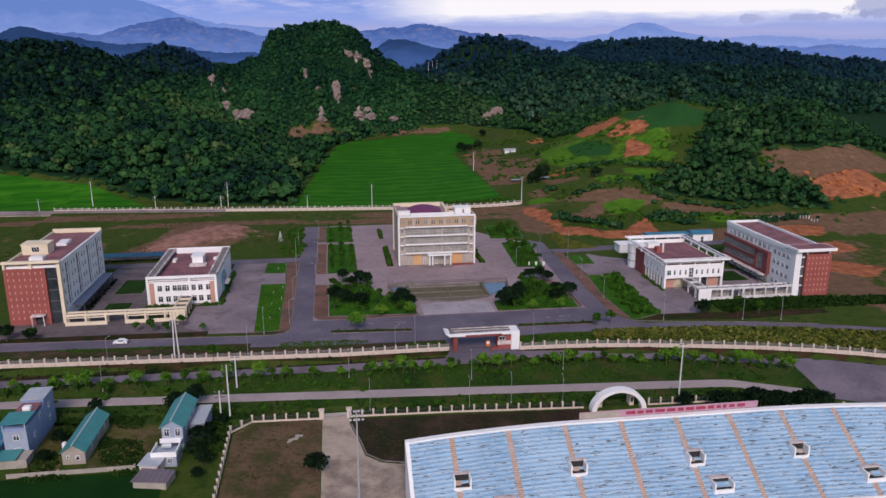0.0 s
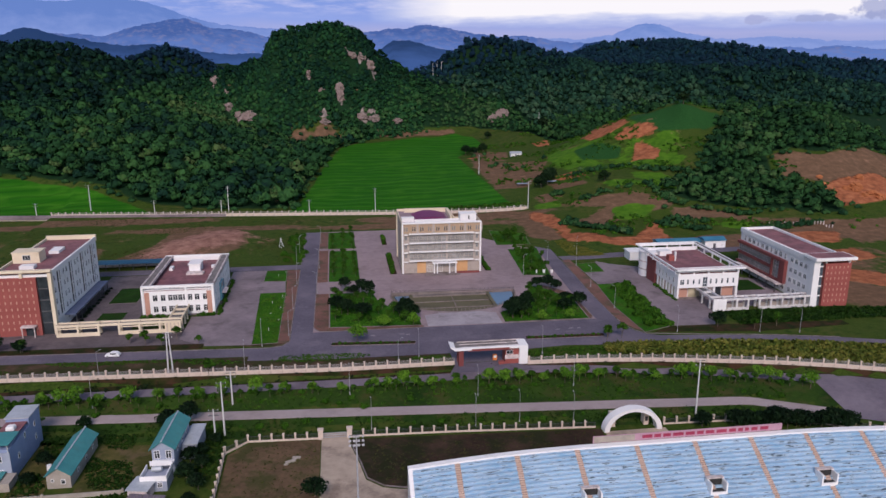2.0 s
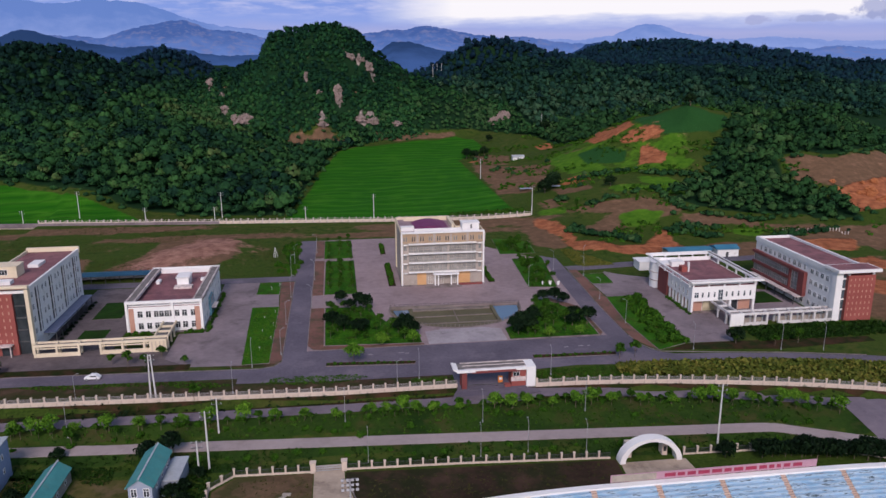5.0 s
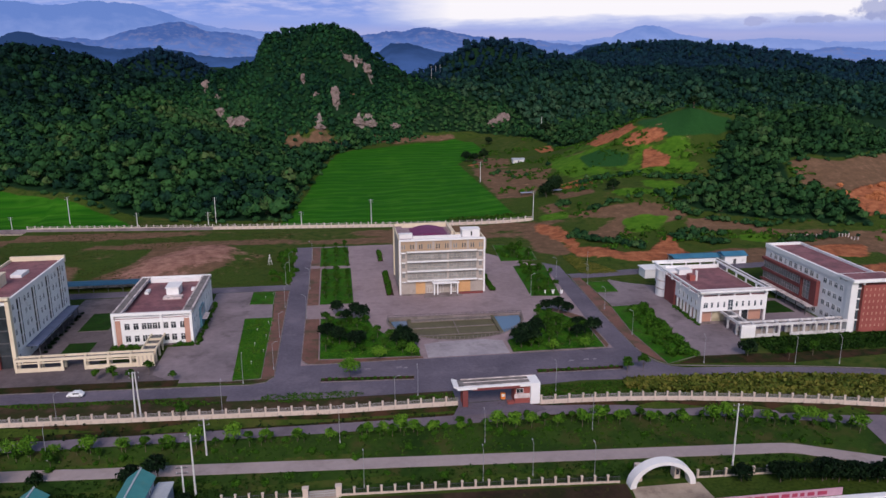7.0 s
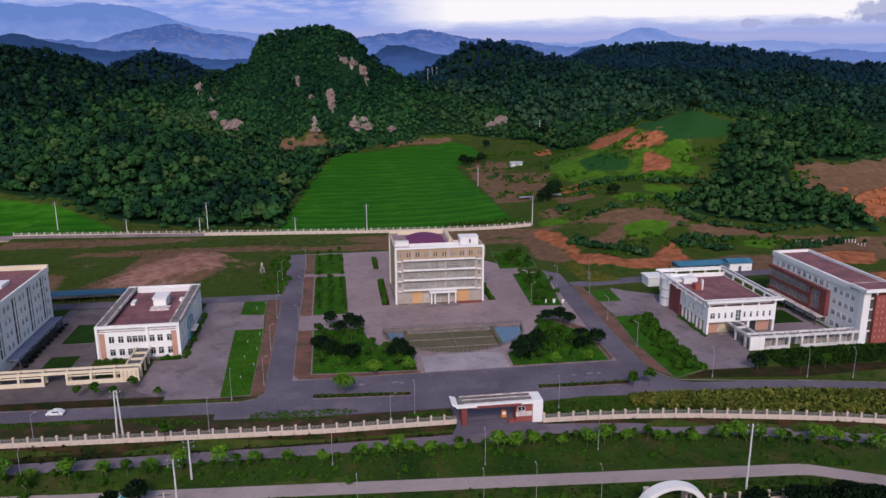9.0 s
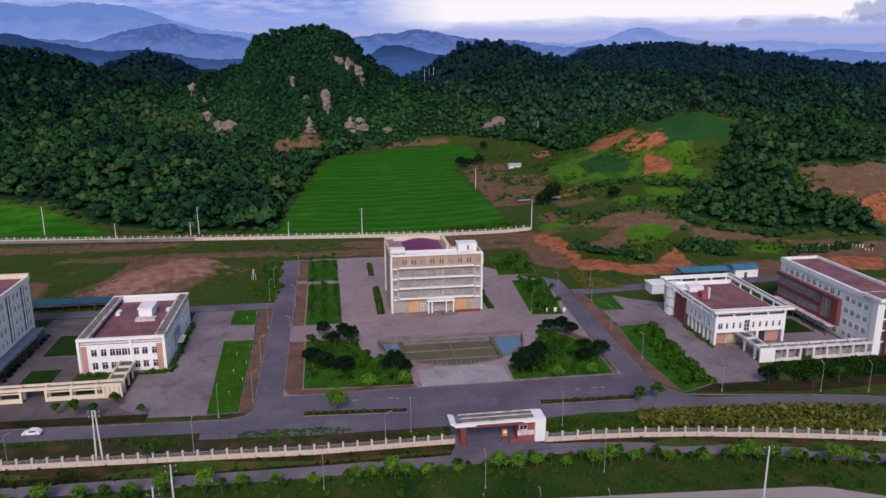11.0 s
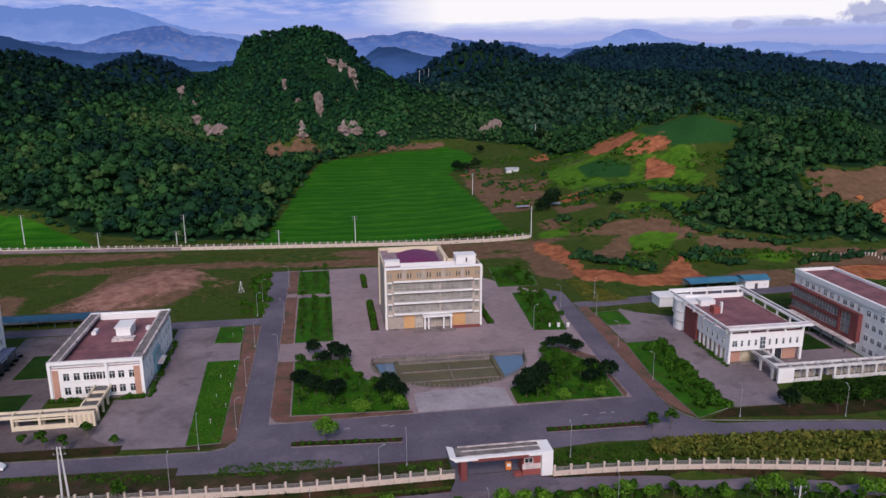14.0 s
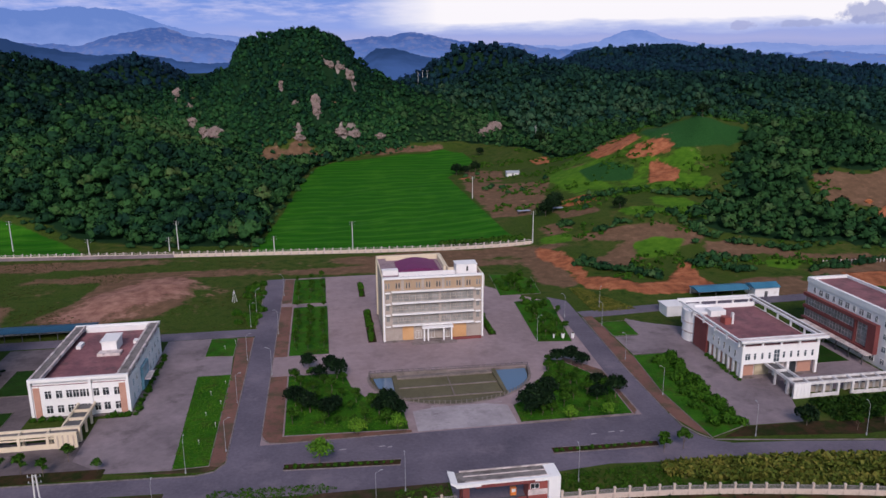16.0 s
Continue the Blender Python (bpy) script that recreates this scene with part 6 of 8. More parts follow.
def bars_bay(L, base_h, post_h, rail_h, base_mat, post_mat, rail_mat, post_w=0.4, gap=0.32):
    def make(f):
        n = int((L - post_w) / gap)
        xs = [v for i in range(n + 1) for v in (post_w / 2 + i * (L - post_w - 0.06) / n, post_w / 2 + 0.06 + i * (L - post_w - 0.06) / n)]
        out = [part("base_wall", boxes((post_w / 2, L - post_w / 2, -0.14, 0.14, -1.3, base_h)), base_mat, f),
               part("post", boxes((-post_w / 2, post_w / 2, -post_w / 2, post_w / 2, -1.3, post_h), (-post_w / 2 - 0.07, post_w / 2 + 0.07, -post_w / 2 - 0.07, post_w / 2 + 0.07, post_h, post_h + 0.15)), post_mat, f)]
        if rail_h:
            out.append(part("railing", lattice(xs, [base_h, base_h + 0.06, rail_h - 0.08, rail_h], -0.03, 0.03), rail_mat, f))
        return out
    return make


fence("white-posted low wall fence round the sports ground", [(-25.8, 100), (-26.5, 165.9), (-21.9, 170.6), (-5.6, 169.9)], 2.9, bars_bay(2.9, 0.45, 1.75, 1.45, "fence_cream", "fence_cream", "dark_metal", 0.42))
fence("white-posted low wall fence round the sports ground", [(1.9, 170.0), (27, 168.8), (60.6, 166.3)], 2.9, bars_bay(2.9, 0.45, 1.75, 1.45, "fence_cream", "fence_cream", "dark_metal", 0.42))
fence("white-posted low wall fence round the sports ground", [(77.4, 165.6), (93, 165.0), (113, 161.0), (140, 150)], 3.4, bars_bay(3.4, 0.4, 1.8, 1.45, "fence_cream", "fence_cream", "dark_metal", 0.42))
for x in (-5.2, 1.5):
    p = thing("gate_pillar", x, 170, -4, "cream gate pillar of the sports ground", "pillar", "sports ground gate pillars")
    part("shaft", boxes((-0.55, 0.55, -0.55, 0.55, -0.2, 2.3), bevel=0.05), "fence_cream", p)
    part("cap", boxes((-0.7, 0.7, -0.7, 0.7, 2.3, 2.5), bevel=0.05), "fence_cream", p)
g = thing("sliding_gate", -4.6, 170, -3.9, "low folding gate across the stadium drive", "gate")
part("lattice", lattice([v for i in range(13) for v in (i * 0.45, i * 0.45 + 0.06)], [0.1, 0.16, 0.7, 0.76, 1.2, 1.26], -0.04, 0.04), "grey_metal", g)

arch = thing("entrance_arch", 68.8, 164.6, -4, "white concrete entrance arch of the stadium", "arch")
ab = bmesh.new()
ring_v = []
for i in range(33):
    a = math.pi * i / 32
    co, si = math.cos(a), math.sin(a)
    th = 1.0 + 0.25 * abs(co)
    ring_v.append([ab.verts.new((7.2 * co, y, 5.7 * si)) for y in (-1.2, 1.2)] + [ab.verts.new(((7.2 - th) * co, y, (5.7 - th * 0.75) * si)) for y in (1.2, -1.2)])
for a, b in zip(ring_v, ring_v[1:]):
    for i in range(4):
        ab.faces.new((a[i], b[i], b[(i + 1) % 4], a[(i + 1) % 4]))
ab.faces.new(ring_v[0])
ab.faces.new(ring_v[-1][::-1])
bmesh.ops.recalc_face_normals(ab, faces=ab.faces)
part("arch", ab, "white", arch)
for s in (-1, 1):
    part("side_pier", boxes((4.2 * s - 0.6, 4.2 * s + 0.6, 1.4, 3.4, -0.2, 3.4)), "fence_cream", arch, "cream side pier")
    part("ticket_window", boxes((4.2 * s - 0.35, 4.2 * s + 0.35, 1.33, 1.4, 1.0, 2.2)), "glass_dark", arch)

mast = thing("floodlight_mast", 2.6, 132.6, -4, "tall grey floodlight mast with a cluster of lamps", "floodlight")
part("pole", rod(bmesh.new(), (0, 0, 0), (0, 0, 20.6), 0.26, 0.13, 10), "lamp_metal", mast)
part("head_frame", lattice([-1.3, -1.22, -0.45, -0.37, 0.37, 0.45, 1.22, 1.3], [18.6, 18.68, 19.6, 19.68, 20.6, 20.68], -0.05, 0.05), "dark_metal", mast)
lamp0 = None
for i in range(4):
    for j in range(3):
        if lamp0 is None:
            lamp0 = part("lamp", boxes((-0.24, 0.24, -0.2, 0.08, -0.2, 0.2), bevel=0.05), "lamp_metal", mast, "grey floodlight lamp")
            lamp0.matrix_basis = pose(-1.2 + 0.8 * i, -0.2, 18.7 + 0.9 * j, -25)
        else:
            again(lamp0, mast, pose(-1.2 + 0.8 * i, -0.2, 18.7 + 0.9 * j, -25))

# ---- village houses ----
def gable(x0, x1, y0, y1, z, rise, over=0.5, thick=0.14):
    """A pitched roof whose ridge runs along y."""
    bm = bmesh.new()
    xm = (x0 + x1) / 2
    pts = [(x0 - over, z - 0.25), (xm, z + rise), (x1 + over, z - 0.25)]
    rows = []
    for y in (y0 - over, y1 + over):
        rows.append([bm.verts.new((x, y, q)) for x, q in pts] + [bm.verts.new((x, y, q - thick)) for x, q in pts[::-1]])
    a, b = rows
    for i in range(6):
        bm.faces.new((a[i], a[(i + 1) % 6], b[(i + 1) % 6], b[i]))
    bm.faces.new((a[0], a[1], a[4], a[5]))
    bm.faces.new((a[1], a[2], a[3], a[4]))
    bm.faces.new((b[0], b[5], b[4], b[1]))
    bm.faces.new((b[1], b[4], b[3], b[2]))
    bmesh.ops.recalc_face_normals(bm, faces=bm.faces)
    return bm


def house_body(x0, x1, y0, y1, z0, z1, rise=0.0):
    """Walls up to the eaves, with gable tops where the roof is pitched."""
    if not rise:
        return boxes((x0, x1, y0, y1, z0, z1))
    bm = bmesh.new()
    xm = (x0 + x1) / 2
    ring = [(x0, z0), (x1, z0), (x1, z1), (xm, z1 + rise), (x0, z1)]
    a = [bm.verts.new((x, y0, z)) for x, z in ring]
    b = [bm.verts.new((x, y1, z)) for x, z in ring]
    bm.faces.new(a)
    bm.faces.new(b[::-1])
    for i in range(5):
        bm.faces.new((a[i], b[i], b[(i + 1) % 5], a[(i + 1) % 5]))
    bmesh.ops.recalc_face_normals(bm, faces=bm.faces)
    return bm


def ridge_cap(y0, y1, z):
    return boxes((-0.16, 0.16, y0 - 0.55, y1 + 0.55, z - 0.08, z + 0.05))


h1 = thing("house", -38.2, 159.6, -4, "tall pale blue village house with a teal pitched roof", "house", turn=-3)
part("wall", house_body(-2.3, 2.3, 0, 13.4, -0.2, 6.0, 1.6), "pale_blue", h1)
part("roof", gable(-2.3, 2.3, 0, 13.4, 6.05, 1.7), "teal_roof", h1, "teal metal pitched roof")
part("ridge_cap", ridge_cap(0, 13.4, 7.78), "grey_metal", h1)
part("balcony", boxes((-2.3, 2.3, -2.0, 0.0, 3.0, 3.25), (-2.3, 2.3, -2.0, -1.85, 3.25, 4.1)), "white", h1, "white balcony")
window(h1, -1.2, -0.04, 3.6, 1.2, 1.9, pane="glass_dark")
window(h1, 1.2, -0.04, 3.6, 1.2, 1.9, pane="glass_dark")
for y in (3.0, 7.0, 10.6):
    window(h1, 2.34, y, 3.8, 0.9, 1.2, turn=90, pane="glass_dark", bars=0)
part("rear_wing", boxes((2.3, 5.6, 5.6, 14.6, -0.2, 3.6)), "pale_blue", h1)
part("wing_roof", boxes((2.7, 5.9, 5.3, 14.9, 3.6, 3.78)), "grey_metal", h1)
part("front_wing", boxes((-3.0, 2.4, -7.0, -2.05, -0.2, 2.3)), "pale_blue", h1)
part("wing_parapet", boxes((-3.0, 2.4, -7.0, -6.8, 2.3, 3.5), (-3.0, -2.8, -6.8, -2.05, 2.3, 3.5), (2.2, 2.4, -6.8, -2.05, 2.3, 3.5)), "white", h1)
window(h1, 1.0, -7.04, 0.9, 1.0, 1.2, pane="glass_dark")
part("water_tank", rod(bmesh.new(), (-1.2, -4.2, 3.6), (0.8, -4.2, 3.6), 0.55, 0.55, 12), "grey_metal", h1, "steel water tank")
s1 = thing("shed", -43.4, 150.2, -4, "patched lean-to with grey sheet roof and tarpaulins", "shed", turn=-12)
part("wall", boxes((0, 4.0, 0, 4.6, -0.2, 2.3)), "white_dirty", s1)
part("roof", slab([(-0.3, -0.4), (4.4, -0.4), (4.4, 5.0), (-0.3, 5.0)], 2.3, 2.45), "grey_metal", s1)
part("lean_to", boxes((1.0, 8.0, -5.2, -0.5, -0.2, 1.7)), "grey_block", s1)
part("lean_to_roof", slab([(0.6, -5.6), (8.4, -5.4), (8.2, -0.45), (0.8, -0.45)], 1.7, 1.82), "asphalt_worn", s1, "dark patched roof")
for i in range(6):
    part("batten", boxes((1.2 + i * 1.2, 1.36 + i * 1.2, -5.4, -0.6, 1.82, 1.95)), "kerb", s1)

h2 = thing("house", -58.6, 156.6, -4, "low grey block house with a teal pitched roof", "house", turn=-1)
part("wall", house_body(-2.4, 2.4, 0, 17.2, -0.2, 3.2, 1.5), "grey_block", h2)
part("roof", gable(-2.4, 2.4, 0, 17.2, 3.25, 1.6, 0.35), "teal_roof", h2, "teal metal pitched roof")
part("ridge_cap", ridge_cap(0, 17.2, 4.88), "grey_metal", h2)
window(h2, 0.9, -0.04, 1.0, 0.9, 1.1, pane="glass_dark", bars=0)
window(h2, -1.2, -0.04, 1.6, 0.6, 0.6, pane="glass_dark", bars=0, cross=0)
for y in (4.5, 9.5, 14.0):
    window(h2, 2.44, y, 1.2, 0.9, 1.0, turn=90, pane="glass_dark", bars=0)
t2 = thing("water_tower", -62.2, 162.0, -4, "white water tank on a small brick stand", "tank")
part("stand", boxes((-0.5, 0.5, -0.5, 0.5, -0.1, 1.2)), "grey_block", t2)
part("tank", rod(bmesh.new(), (0, 0, 1.2), (0, 0, 2.6), 0.55, 0.5, 14), "white", t2)

h3 = thing("house", -71.7, 161.2, -4, "tall narrow pale blue house with a flat stepped roof", "house", turn=0)
part("wall", boxes((-2.4, 2.4, 0, 17.0, -0.2, 7.2)), "blue_wall", h3, "pale blue plastered wall")
# white front wall; bluish shade is put into its colour
part("front", boxes((-2.45, 2.45, -0.2, 0.0, -0.2, 6.6)), "pale_blue", h3, "white front wall with bluish shade in its colour")
part("stair_head", boxes((-2.4, 2.4, 11.0, 17.0, 7.2, 8.9)), "blue_wall", h3)
part("stair_head_roof", boxes((-2.6, 2.6, 10.7, 17.3, 8.9, 9.1)), "grey_metal", h3)
part("terrace_roof", boxes((-2.2, 2.2, 5.5, 10.8, 8.02, 8.2)), "maroon_roof", h3)
part("front_roof", slab([(-2.8, -0.8), (2.8, -0.8), (2.8, 5.2), (-2.8, 5.2)], 8.6, 8.75), "teal_roof", h3, "teal metal canopy roof")
for x in (-2.4, 2.2):
    for y in (-0.4, 4.8):
        part("canopy_post", boxes((x, x + 0.16, y, y + 0.16, 6.6 if y < 0 else 8.0, 8.6)), "grey_metal", h3)
part("tank", boxes((-0.6, 1.2, 6.2, 7.8, 8.2, 9.2), bevel=0.2), "white", h3, "white rooftop tank")
for z in (1.2, 4.4):
    window(h3, 0.2, -0.24, z, 1.3, 1.4, pane="glass_dark")
for y, z in ((4.0, 3.0), (8.0, 5.6), (13.5, 5.6), (13.5, 2.4)):
    window(h3, 2.44, y, z, 0.8, 1.3, turn=90, pane="glass_dark", bars=0)
# white porch, its shade put into the colour as grey
part("porch", boxes((-2.6, 3.4, -4.6, -0.25, -0.2, 1.9)), "grey_block", h3)
part("porch_roof", slab([(-3.2, -5.0), (1.4, -5.0), (1.4, -0.25), (-3.2, -0.25)], 2.2, 2.35), "teal_roof", h3)
h4 = thing("house", -80.0, 158.0, -4, "low village house with a dark blue metal roof", "house")
part("wall", boxes((-4.5, 4.5, 0, 12.0, -0.2, 3.4)), "pale_blue", h4)
part("roof", gable(-4.5, 4.5, 0, 12.0, 3.45, 1.2), "blue_roof", h4)
part("red_awning", slab([(-4.4, -2.4), (4.4, -2.4), (4.4, -0.6), (-4.4, -0.6)], 2.2, 2.32), "red_paint", h4)
window(h4, 1.4, -0.04, 0.9, 1.2, 1.2, pane="glass_dark")
wall_y = thing("garden_wall", -71, 152.6, -4, "low bare cement garden wall beside the paddy", "wall")
part("wall", boxes((0, 26, -0.12, 0.12, -0.3, 1.0)), "grey_block", wall_y)
part("pier", boxes((10.2, 10.6, -0.2, 0.2, -0.3, 1.3)), "grey_block", wall_y)
part("pier", boxes((25.8, 26.2, -0.2, 0.2, -0.3, 1.3)), "grey_block", wall_y)
flat("paddy", [(-160, 60), (-30, 60), (-38, 146), (-44.6, 151.6), (-71, 151.8), (-160, 153)], -3.9, "paddy", "dark green paddy field beside the houses", "field")
flat("bare_plot", [(-55.5, 153.4), (-45, 153.2), (-42.2, 160), (-41.8, 172), (-55.3, 174)], -3.95, "dry_grass", "dry weedy house plot", "ground")
flat("bare_plot", [(-69, 153.4), (-61.4, 153.2), (-61.4, 175.5), (-69, 177)], -3.95, "dry_grass", "dry weedy house plot", "ground")

# ---- front and rear fences of the compound ----
FRONT_W = [(x, float(fence_y(x))) for x in (-230, -180, -130, -80, -40, 0, 31.2)]
FRONT_E = [(x, float(fence_y(x))) for x in (51.4, 62, 74, 86, 98, 110, 122, 134, 146, 158, 172)]
fence("cream fence wall with square posts and grey railing before the compound", FRONT_W, 3.2, bars_bay(3.2, 1.15, 2.3, 2.05, "fence_cream", "fence_cream", "rail_grey", 0.38, 0.18))
fence("cream fence wall with square posts and grey railing before the compound", FRONT_E, 3.2, bars_bay(3.2, 1.15, 2.3, 2.05, "fence_cream", "fence_cream", "rail_grey", 0.38, 0.18))
REAR = [(-330, 424), (-175, 416), (-58, 405.5), (29, 397.5), (60, 395.5), (101, 394.5)]
fence("pale rear fence wall with posts and railing at the rice field", REAR, 3.6, bars_bay(3.6, 1.5, 2.5, 2.3, "fence_cream", "white_dirty", "white_dirty", 0.4, 0.5))
ret = thing("retaining_wall", -330, 420.5, -0.2, "grey concrete retaining wall below the rear fence", "wall")
part("wall", slab([(0, 2.6), (155, -5.4), (272, -15.9), (272, -15.0), (155, -4.4), (0, 3.4)], -0.4, 1.6), "concrete_paving", ret)

# ---- lamp posts and power poles ----
def street_lamp():
    s = thing("street_lamp", 15.6, 200.4, H(15.6, 200.4), "slim pale street lamp with a short arm", "street lamp", "street lamps")
    part("base", rod(bmesh.new(), (0, 0, -0.3), (0, 0, 0.7), 0.16, 0.14, 10), "lamp_metal", s)
    part("pole", rod(bmesh.new(), (0, 0, 0.7), (0, 0, 7.6), 0.06, 0.04, 8), "lamp_metal", s)
    arm = rod(bmesh.new(), (0, 0, 7.55), (0.9, 0, 8.2), 0.045, 0.035, 6)
    part("arm", arm, "lamp_metal", s)
    part("lamp_head", boxes((0.8, 1.45, -0.1, 0.1, 8.15, 8.28), bevel=0.04), "lamp_metal", s, "grey lamp head")
    return s


lamp = street_lamp()
for x, y, a in ((-63.5, 202.8, 0), (-26, 203.6, 90), (2.0, 188.0, 90), (6.8, 172.2, 90), (31.8, 170.6, 90), (34.8, 184.0, 90), (42.8, 171.3, 90), (55.6, 168.7, 90), (60.8, 185.4, 90), (-61.6, 189.9, 90), (-8.0, 268.2, 180), (-15.6, 227.6, 0), (-22.9, 219.8, 90), (-16.4, 324, 0), (-17.0, 308.5, 0), (21.8, 205.4, 90), (91.5, 238, 180), (100.2, 306.8, -90), (70.6, 280.6, 0), (-15.6, 280, 0), (-15.6, 252, 0), (91.3, 262, 180), (94.8, 290, 180), (103, 214.4, 90), (140, 208.5, 90), (128, 210.5, 90), (-7.8, 300, 180), (-7.8, 340, 180), (85.6, 300, 180), (57, 203, 90)):
    copy_thing(lamp, pose(x, y, H(x, y), 0, 0, a))


def power_pole(x, y, h, double=False):
    z = H(x, y)
    p = thing("power_pole", x, y, z, "twin concrete power pole with cross arms" if double else "concrete power pole with cross arms", "power pole", "power poles")
    for dx in ((-0.55, 0.55) if double else (0,)):
        part("pole", rod(bmesh.new(), (dx * 1.2, 0, -0.4), (dx * 0.5, 0, h), 0.24, 0.14, 8), "pole_grey", p)
    for q in (h - 0.5, h - 1.7):
        part("cross_arm", boxes((-1.2, 1.2, -0.09, 0.09, q, q + 0.16)), "dark_metal", p)
        for i in (-1.05, 0.0, 1.05):
            part("insulator", rod(bmesh.new(), (i, 0, q + 0.16), (i, 0, q + 0.5), 0.08, 0.05, 6), "grey_metal", p)
    if double:
        part("brace", boxes((-0.6, 0.6, -0.07, 0.07, h * 0.45, h * 0.45 + 0.14)), "dark_metal", p)
    return p


power_pole(-45, 202.0, 12.5, True)
power_pole(-27.6, 174.2, 14.0)
power_pole(-27.4, 187.6, 9.0)
power_pole(87.0, 168.6, 15.0)
power_pole(-29.5, 172.6, 8.0)
for x, y, h in ((-58, 417, 13.5), (-61.5, 415, 6.5), (-131, 426, 14), (20, 405, 13), (101.5, 395.6, 15), (94, 499, 13), (173, 643, 14), (-158, 424, 7), (-96, 416, 7), (-15, 408, 7)):
    power_pole(x, y, h)
for x, y in ((121.8, 962), (126.4, 956), (131, 950)):
    power_pole(x, y, 17)


# ---- car ----
def car(x, y, turn):
    c = thing("car", x, y, 0.09, "small white moving hatchback held still on the asphalt road", "car", turn=turn)
    b = bmesh.new()
    ring = [(-2.0, 0.3), (-2.05, 0.75), (-1.75, 0.92), (-1.2, 1.4), (0.35, 1.48), (1.05, 0.98), (1.9, 0.82), (2.05, 0.6), (2.02, 0.3)]
    a = [b.verts.new((px, -0.85, pz)) for px, pz in ring]
    d = [b.verts.new((px, 0.85, pz)) for px, pz in ring]
    b.faces.new(a)
    b.faces.new(d[::-1])
    for i in range(len(ring)):
        b.faces.new((a[i], d[i], d[(i + 1) % len(ring)], a[(i + 1) % len(ring)]))
    bmesh.ops.recalc_face_normals(b, faces=b.faces)
    bmesh.ops.bevel(b, geom=list(b.edges), offset=0.07, segments=2, affect="EDGES")
    part("body", b, "car_white", c, smooth=False)
    part("windscreen", slab([(0.42, -0.72), (1.0, -0.76), (1.0, 0.76), (0.42, 0.72)], 0.0, 0.012), "glass_dark", c).matrix_basis = pose(-0.34, 0, 1.36, 0, 36.5, 0) @ pose(0.3, 0, 0.03)
    for s in (-1, 1):
        part("side_window", boxes((-1.15, 0.4, 0.855 * s - 0.01, 0.855 * s + 0.01, 0.98, 1.34)), "glass_dark", c)
        part("headlight", boxes((1.86, 2.0, 0.6 * s - 0.18, 0.6 * s + 0.18, 0.62, 0.76)), "glass_grey", c)
        for wx in (-1.25, 1.3):
            w = part("wheel", rod(bmesh.new(), (wx, 0.72 * s, 0.3), (wx, 0.9 * s, 0.3), 0.3, 0.3, 16), "rubber", c)
            part("rim", rod(bmesh.new(), (wx, 0.89 * s, 0.3), (wx, 0.92 * s, 0.3), 0.18, 0.18, 12), "grey_metal", w)


# moving car held at one spot, placed to fit the camera's view
car(-64, 217.8, 177)

# ---- white lawn stakes, chalk marks, field frame ----
# white saplings and stakes on the lawn, drawn as short knobbed posts
gl = thing("garden_lamp", -22, 232, 0.14, "low white stake on the lawn", "lamp", "garden lamps")
part("post", rod(bmesh.new(), (0, 0, 0), (0, 0, 0.8), 0.04, 0.03, 6), "pole_grey", gl)
part("globe", boxes((-0.13, 0.13, -0.13, 0.13, 0.78, 1.04), bevel=0.06), "pole_grey", gl, "white top of the stake")
for x, y in ((-22.4, 246), (-22.8, 258), (-19.4, 240), (-19.6, 252), (-19.8, 264), (-23, 290), (-20.4, 294)):
    copy_thing(gl, pose(x, y, 0.14))
swing = thing("metal_frame", -25, 336, H(-25, 336), "small white metal frame on waste ground", "frame")
for a, b in (((-0.9, 0, 0), (0, 0, 4.4)), ((0.9, 0, 0), (0, 0, 4.4)), ((0, -0.9, 0), (0, 0, 4.4))):
    part("leg", rod(bmesh.new(), a, b, 0.08, 0.06, 6), "white", swing)
for i in range(26):
    r = random.Random(i)
    x, y = r.uniform(27, 51), r.uniform(231, 242)
    w, d = r.uniform(0.2, 1.1), r.uniform(0.1, 0.35)
    flat("paint_mark", [(x + u * w, y + v * d + 0.15 * r.random()) for u, v in ((-1, -1), (1, -0.8), (0.8, 1), (-0.7, 0.7))], 0.05, "paving_white", "worn white marks on the plaza paving", "marking", thick=0.01)

# ---- field shelters, boulders, cliffs ----
def crag(x, y, z, rx, ry, rz, seed, label="pale limestone outcrop among trees"):
    bm = bmesh.new()
    bmesh.ops.create_icosphere(bm, subdivisions=4, radius=1)
    for v in bm.verts:
        d = v.co.normalized()
        n1 = noise.noise(d * 1.7 + Vector((seed, 0, 0)))
        n2 = noise.noise(Vector((d.x * 7, d.y * 7, d.z * 2.2)) + Vector((seed * 2, 0, 0)))
        n3 = noise.noise(d * 14 + Vector((0, seed, 0)))
        v.co = d * (1 + 0.4 * n1 + 0.34 * n2 + 0.16 * n3)
        v.co = Vector((v.co.x * rx, v.co.y * ry, v.co.z * rz))
    ob = part("rock", bm, "rock")
    ob.matrix_basis = pose(x, y, z)
    return tagged(ob, label, "rock")


